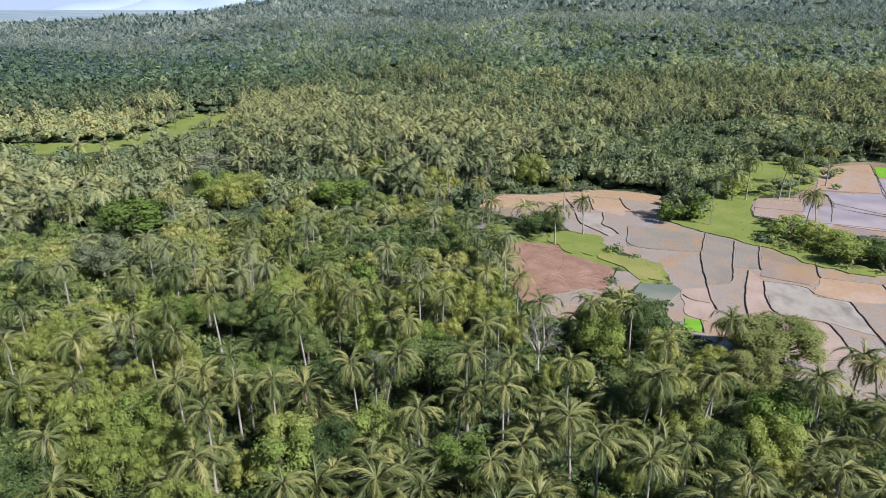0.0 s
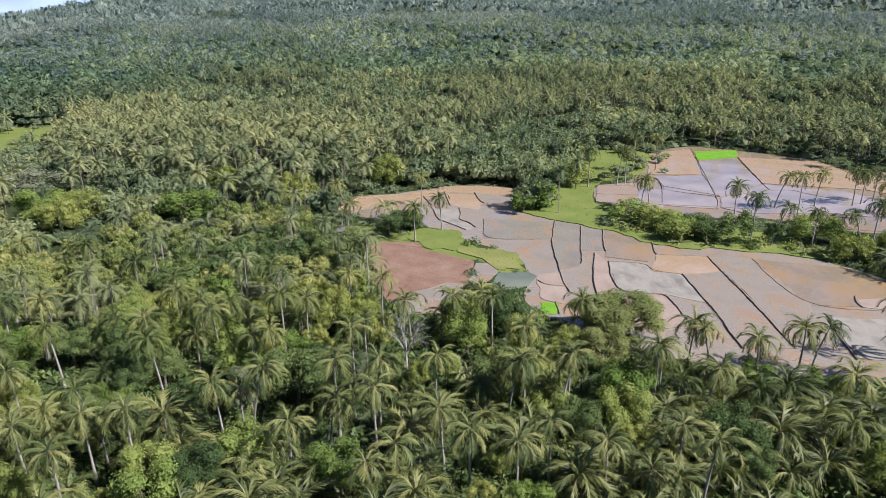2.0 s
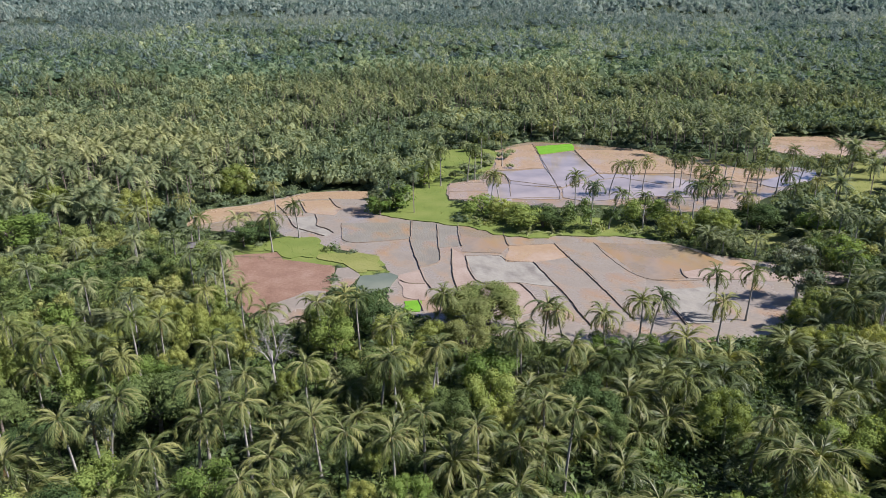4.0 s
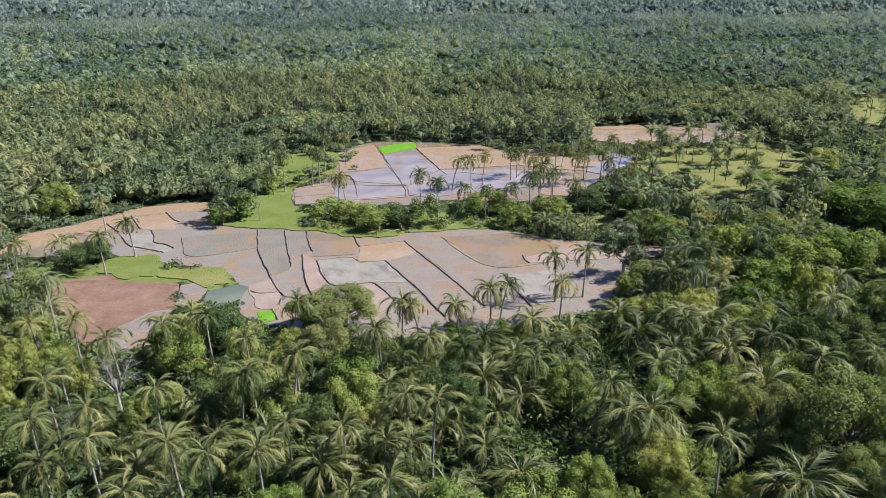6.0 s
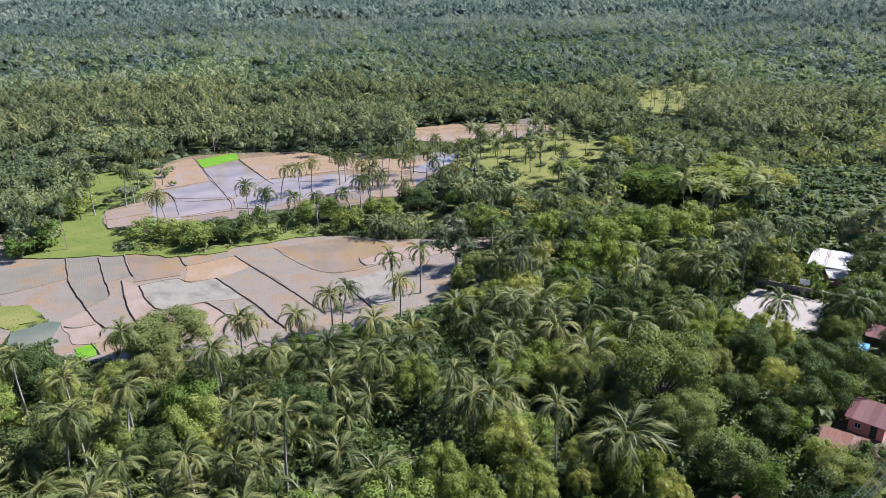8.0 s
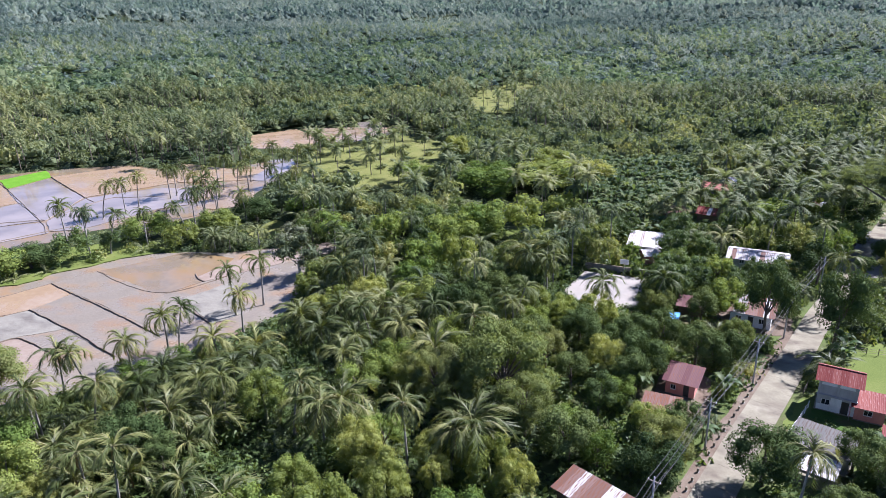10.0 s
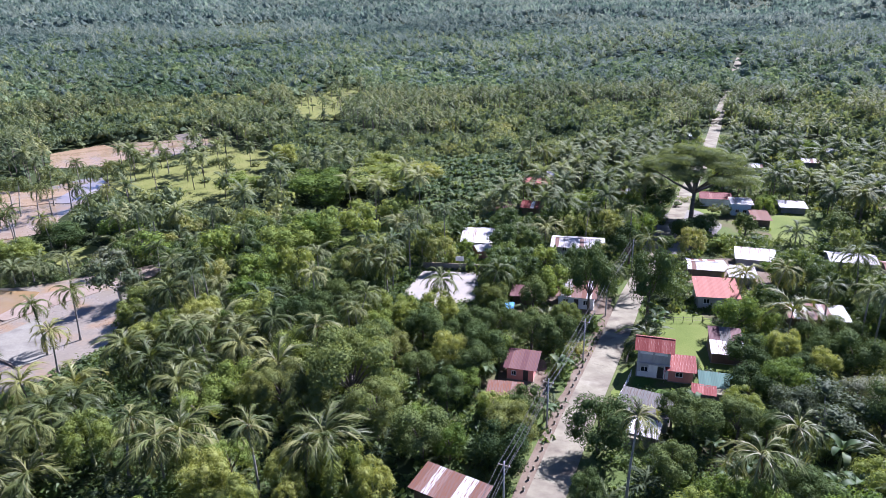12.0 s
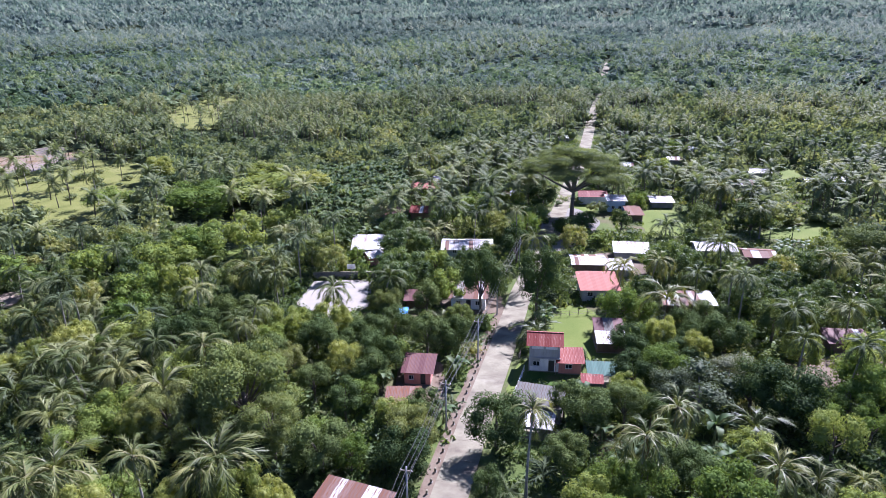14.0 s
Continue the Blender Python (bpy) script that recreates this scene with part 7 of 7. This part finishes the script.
def plant(x, y, rng, palm_share, tall=(8.0, 13.0), spread=(3.0, 5.2), wide=1.0):
    """Places for three palm and three tree shapes."""
    z = ground_z(x, y)
    n = len(x)
    r, az = np.hypot(x - 3, y + 6), np.degrees(np.arctan2(x - 3, y + 6))
    dark = np.clip((r - 385) / 25, 0, 1) * np.clip((np.interp(az, [-34, -27, -19, -10], [830, 740, 640, 470]) - r) / 90, 0, 1) * np.clip((-6 - az) / 7, 0, 1)
    wood = patches(x, y, 38) * 0.6 + patches(x + 400, y, 17) * 0.4
    share = np.clip(palm_share + (0.5 - wood) * 3.4, 0.05, 0.97) * (1 - 0.94 * dark) * (palm_share > 0)
    is_palm = rng.random(n) < share
    dry = np.exp(-(((x + 155) / 45) ** 2 + ((y - 285) / 26) ** 2))
    tint = np.clip(0.45 * dry + 0.08 + 0.35 * patches(x, y, 26) + 0.3 * patches(x - 90, y + 50, 75) + 0.24 * np.clip((20 - az) / 30, 0, 1) * (r < 380) + rng.normal(0, 0.22, n) - 0.6 * dark, 0, 1)
    yaw = rng.uniform(0, 6.3, n)
    high = rng.uniform(*tall, n) / 10
    w = rng.uniform(*spread, n) * wide * (1 + 0.5 * dark)
    pick = rng.integers(0, 3, n)
    palm_rows = np.c_[x, y, z - 0.1, yaw, rng.uniform(0.80, 1.12, n) * (0.4 + 0.6 * wide), high, np.clip(tint + 0.1, 0, 1)]
    tree_rows = np.c_[x, y, z + np.where(r < 300, 0.6, np.where(r < 460, 2.0, 4.0)), yaw, w, w * rng.uniform(0.85, 1.3, n), tint]
    return [palm_rows[is_palm & (pick == k)] for k in range(3)], [tree_rows[~is_palm & (pick == k)] for k in range(3)]


x, y, rng = grid(176, 455, 5.6, seed=21)
ok = ~open_ground(x, y, 1.5)
x, y = x[ok], y[ok]
ok = (~sight(x, y, 0.16, big=big) | (rng.random(len(x)) < 0.1)) & (rng.random(len(x)) < 0.88)
vil = inside(x, y, VILLAGE)
ok &= ~vil | (rng.random(len(x)) < 0.5)
p, t = plant(x[ok], y[ok], rng, 0.54, tall=(8.0, 13.0), spread=(2.6, 6.0))
t_near = [q[np.hypot(q[:, 0] - 3, q[:, 1] + 6) < 300] for q in t]
t_back = [q[np.hypot(q[:, 0] - 3, q[:, 1] + 6) >= 300] for q in t]
fringe = []
for poly, mat in MEADOWS:
    if np.hypot(*poly.mean(0)) < 200:
        continue
    lo, hi = poly.min(0), poly.max(0)
    c = poly.mean(0)
    n = int(np.prod(hi - lo) / (900 if mat is MEADOW else 150))
    qx, qy = rng.uniform(lo[0], hi[0], n), rng.uniform(lo[1], hi[1], n)
    for a, b in zip(qx, qy):
        if inside(np.array([a]), np.array([b]), poly)[0]:
            fringe.append((a, b, float(ground_z(a, b)), rng.uniform(0, 6.3), rng.uniform(0.85, 1.1), rng.uniform(0.7, 1.2), rng.uniform(0.3, 0.8)))
    n = int(np.prod(hi - lo) / (1200 if mat is MEADOW else 55))
    for a, b in zip(rng.uniform(lo[0], hi[0], n), rng.uniform(lo[1], hi[1], n)):
        if inside(np.array([a]), np.array([b]), poly)[0] and patches(a, b, 9) > 0.4:
            w = rng.uniform(0.7, 2.6)
            t_near[1] = np.r_[t_near[1], [(a, b, float(ground_z(a, b)) + 0.2, rng.uniform(0, 6.3), w, w * rng.uniform(0.5, 0.9), rng.uniform(0.25, 0.85))]]
    for a0, a1 in zip(poly, np.roll(poly, -1, 0)):
        for k in range(int(np.hypot(*(a1 - a0)) / 4)):
            q = a0 + (a1 - a0) * rng.random() + rng.normal(0, 3.0, 2)
            w = rng.uniform(1.2, 3.4)
            if np.hypot(q[0] - 3, q[1] + 6) < np.hypot(c[0] - 3, c[1] + 6) - 3:
                continue
            t_near[0] = np.r_[t_near[0], [(q[0], q[1], float(ground_z(*q)) + 0.3, rng.uniform(0, 6.3), w, w * rng.uniform(0.6, 1.1), rng.uniform(0.2, 0.9))]]
p[0] = np.r_[p[0], np.array(fringe)]
p_near = [q[np.hypot(q[:, 0] - 3, q[:, 1] + 6) < 285] for q in p]
p_back = [q[np.hypot(q[:, 0] - 3, q[:, 1] + 6) >= 285] for q in p]
for q in p_near:
    low = inside(q[:, 0], q[:, 1], VILLAGE)
    q[low, 5] *= 0.72
    q[low, 4] *= 1.3
    q[low, 6] *= 0.75
stuff("palm_grove", "coconut palms crowding the valley floor and foothills", "palm grove", palm_batches(FULL_PALMS + MID_PALMS, p_near + p_back), [PALM_GROVE_LEAF, TREE_BARK])
stuff("woodland", "broadleaf trees mixed among the palms", "woods", [(s, q, np.zeros(len(s[1]), int)) for s, q in zip(MID_TREES + BACK_TREES, t_near + t_back)], [HAZED_MID_WOODS])
x, y, rng = grid(176, 455, 7.6, seed=22)
ok = ~open_ground(x, y, 0.3)
x, y = x[ok], y[ok]
x, y = x[~sight(x, y, 0.06)], y[~sight(x, y, 0.06)]
_, t = plant(x, y, rng, -1.0, spread=(2.0, 3.4))
# last factor darkens the tint: shade under the palms painted into the bushes
low_t = [q * [1, 1, 1, 1, 1.15, 0.6, 0.6] for q in t]
close = [np.hypot(q[:, 0] - 3, q[:, 1] + 6) < 290 for q in low_t]
rows = [q[~c] for q, c in zip(low_t, close)] + [q[c] for q, c in zip(low_t, close)]
stuff("undergrowth", "bushes filling the gaps between the palms", "undergrowth", [(s, q, np.zeros(len(s[1]), int)) for s, q in zip(SLOPE_TREES + LOW_SHRUBS, rows)], [HAZED_MID_WOODS])

# knee-high weeds and bushes on bare strips before fields and clearings
x, y, rng = grid(110, 455, 3.4, seed=27)
verge = near_line(x, y, ROAD[9:13], 8.0) & ~near_line(x, y, ROAD[9:13], 4.0)
ok = ~open_ground(x, y, -0.3) | verge
for poly in GRASSY:
    ok &= ~inside(x, y, poly)
x, y, verge = x[ok], y[ok], verge[ok]
ok = sight(x, y, 0.16) | verge | open_ground(x, y, 3.5)
x, y = x[ok], y[ok]
n = len(x)
w = rng.uniform(0.9, 2.2, n)
rows = np.c_[x, y, ground_z(x, y) - 0.1, rng.uniform(0, 6.3, n), w, w * rng.uniform(0.4, 0.8, n), np.clip(0.15 + 0.5 * patches(x, y, 14) + rng.normal(0, 0.15, n), 0, 1)]
pick = rng.integers(0, 3, n)
stuff("undergrowth", "low weeds and bushes along the edges of fields", "undergrowth", [(s, rows[pick == k], np.zeros(len(s[1]), int)) for k, s in enumerate(LOW_SHRUBS)], [HAZED_MID_WOODS])

x, y, rng = grid(455, 900, 7.1, seed=23)
ok = ~near_line(x, y, ROAD[:15], 3.0) & ~near_line(x, y, ROAD[15:], 7.0)
for poly in CLEAR:
    if np.hypot(*poly.mean(0)) > 330:
        ok &= ~inside(x, y, poly)
p1, t1 = plant(x[ok], y[ok], rng, 0.6, tall=(8.0, 13.0), spread=(2.6, 6.4))
x, y, rng = grid(455, 900, 12.5, seed=26)
ok = ~near_line(x, y, ROAD, 4.0)
for poly in CLEAR:
    if np.hypot(*poly.mean(0)) > 330:
        ok &= ~inside(x, y, poly)
_, t0 = plant(x[ok], y[ok], rng, -1.0, spread=(4.8, 6.6))
# tint halved, so the shade below the canopy lies in the leaf colour
t0 = [q * [1, 1, 1, 1, 1.1, 0.5, 0.5] for q in t0]
x, y, rng = grid(900, 1300, 12.0, a0=-40, a1=128, seed=24)
p2, t2 = plant(x, y, rng, 0.5, spread=(5.2, 8.0), wide=1.3)
x, y, rng = grid(1300, 1950, 18.0, a0=-40, a1=128, seed=25)
p3, t3 = plant(x, y, rng, 0.4, spread=(6.5, 9.5), wide=1.5)
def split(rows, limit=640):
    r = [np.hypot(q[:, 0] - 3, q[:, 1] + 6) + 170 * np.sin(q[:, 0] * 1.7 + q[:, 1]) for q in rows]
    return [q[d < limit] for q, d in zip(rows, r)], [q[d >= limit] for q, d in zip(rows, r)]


# beyond about 640 m the leaves take the colours with more haze in them
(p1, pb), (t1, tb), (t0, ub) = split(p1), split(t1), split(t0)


def ones(shape):
    return np.ones(len(shape[1]), int)


stuff("far_woods", "palm forest at the foot of the slopes, light haze in its leaf colour", "woods",
      palm_batches(FAR_PALMS, p1, False) + [(s, q, ones(s)) for s, q in zip(SLOPE_TREES + DISTANT_TREES, t1 + t0)], [HAZED_FAR_PALM, HAZED_FAR_WOODS])
stuff("far_woods", "palm forest on the far slopes, distance haze painted into its grey-green", "woods",
      palm_batches(FAR_PALMS, [np.concatenate(q) for q in zip(pb, p2, p3)], False) + [(s, q, ones(s)) for s, q in zip(SLOPE_TREES + DISTANT_TREES * 3, tb + ub + t2 + t3)], [HAZED_HILL_PALM, HAZED_HILL_WOODS])

# weeds over the village ground
wx, wy, rng2 = grid(120, 330, 3.1, a0=80, a1=125, seed=31)
ok = inside(wx, wy, VILLAGE) & ~near_line(wx, wy, ROAD, 3.2)
for hx, hy, hr in HOUSES:
    ok &= np.hypot(wx - hx, wy - hy) > hr * 0.8
for poly in CLEAR:
    ok &= ~inside(wx, wy, poly)
wx, wy = wx[ok], wy[ok]
n = len(wx)
rows = np.c_[wx, wy, np.zeros(n), rng2.uniform(0, 6.3, n), rng2.uniform(0.5, 1.0, n), rng2.uniform(0.7, 2.2, n), np.clip(rng2.normal(0.34, 0.2, n), 0, 1)]
pick = rng2.integers(0, 3, n)
stuff("ground_cover", "tall weeds and low shrubs between the village houses", "undergrowth", [(s, rows[pick == k], np.zeros(len(s[1]), int)) for k, s in enumerate(COVER)], [WOODS_LEAF])

# grass tufts on meadows and banks
def tuft_shape(seed):
    rng = np.random.default_rng(seed)
    c = rng.normal(0, 0.25, (7, 3)) * [1, 1, 0] + [0, 0, 0.16]
    nrm = rng.normal(size=(7, 3)) * [1, 1, 0.2]
    nrm /= np.linalg.norm(nrm, axis=1)[:, None]
    return kites(c, nrm, 0.5, 0.28, rng, hang=-1.5)


TUFTS = [tuft_shape(s) for s in (1, 2, 3)]
rows = [[], [], []]
rng = np.random.default_rng(77)
for poly, mat in MEADOWS:
    lo, hi = poly.min(0), poly.max(0)
    if np.hypot(*poly.mean(0)) > 260 or mat in (LAWN, VILLAGE_GRASS) or (lo[0] > 60 and hi[1] < 40) or (len(poly) == 7 and lo[0] < 60):
        continue
    n = int(np.prod(hi - lo) * 0.8)
    px, py = rng.uniform(lo[0], hi[0], n), rng.uniform(lo[1], hi[1], n)
    ok = inside(px, py, poly)
    for a, b in zip(px[ok], py[ok]):
        w = rng.uniform(0.16, 0.42)
        rows[int(rng.integers(0, 3))].append((a, b, 0.2, rng.uniform(0, 6.3), w, w * rng.uniform(0.5, 1.1), np.clip(rng.normal(0.6, 0.22), 0, 1)))
stuff("grass", "rough grass tufts on the meadows and banks", "grass", [(s, b, np.zeros(len(s[1]), int)) for s, b in zip(TUFTS, rows)], [WOODS_LEAF])
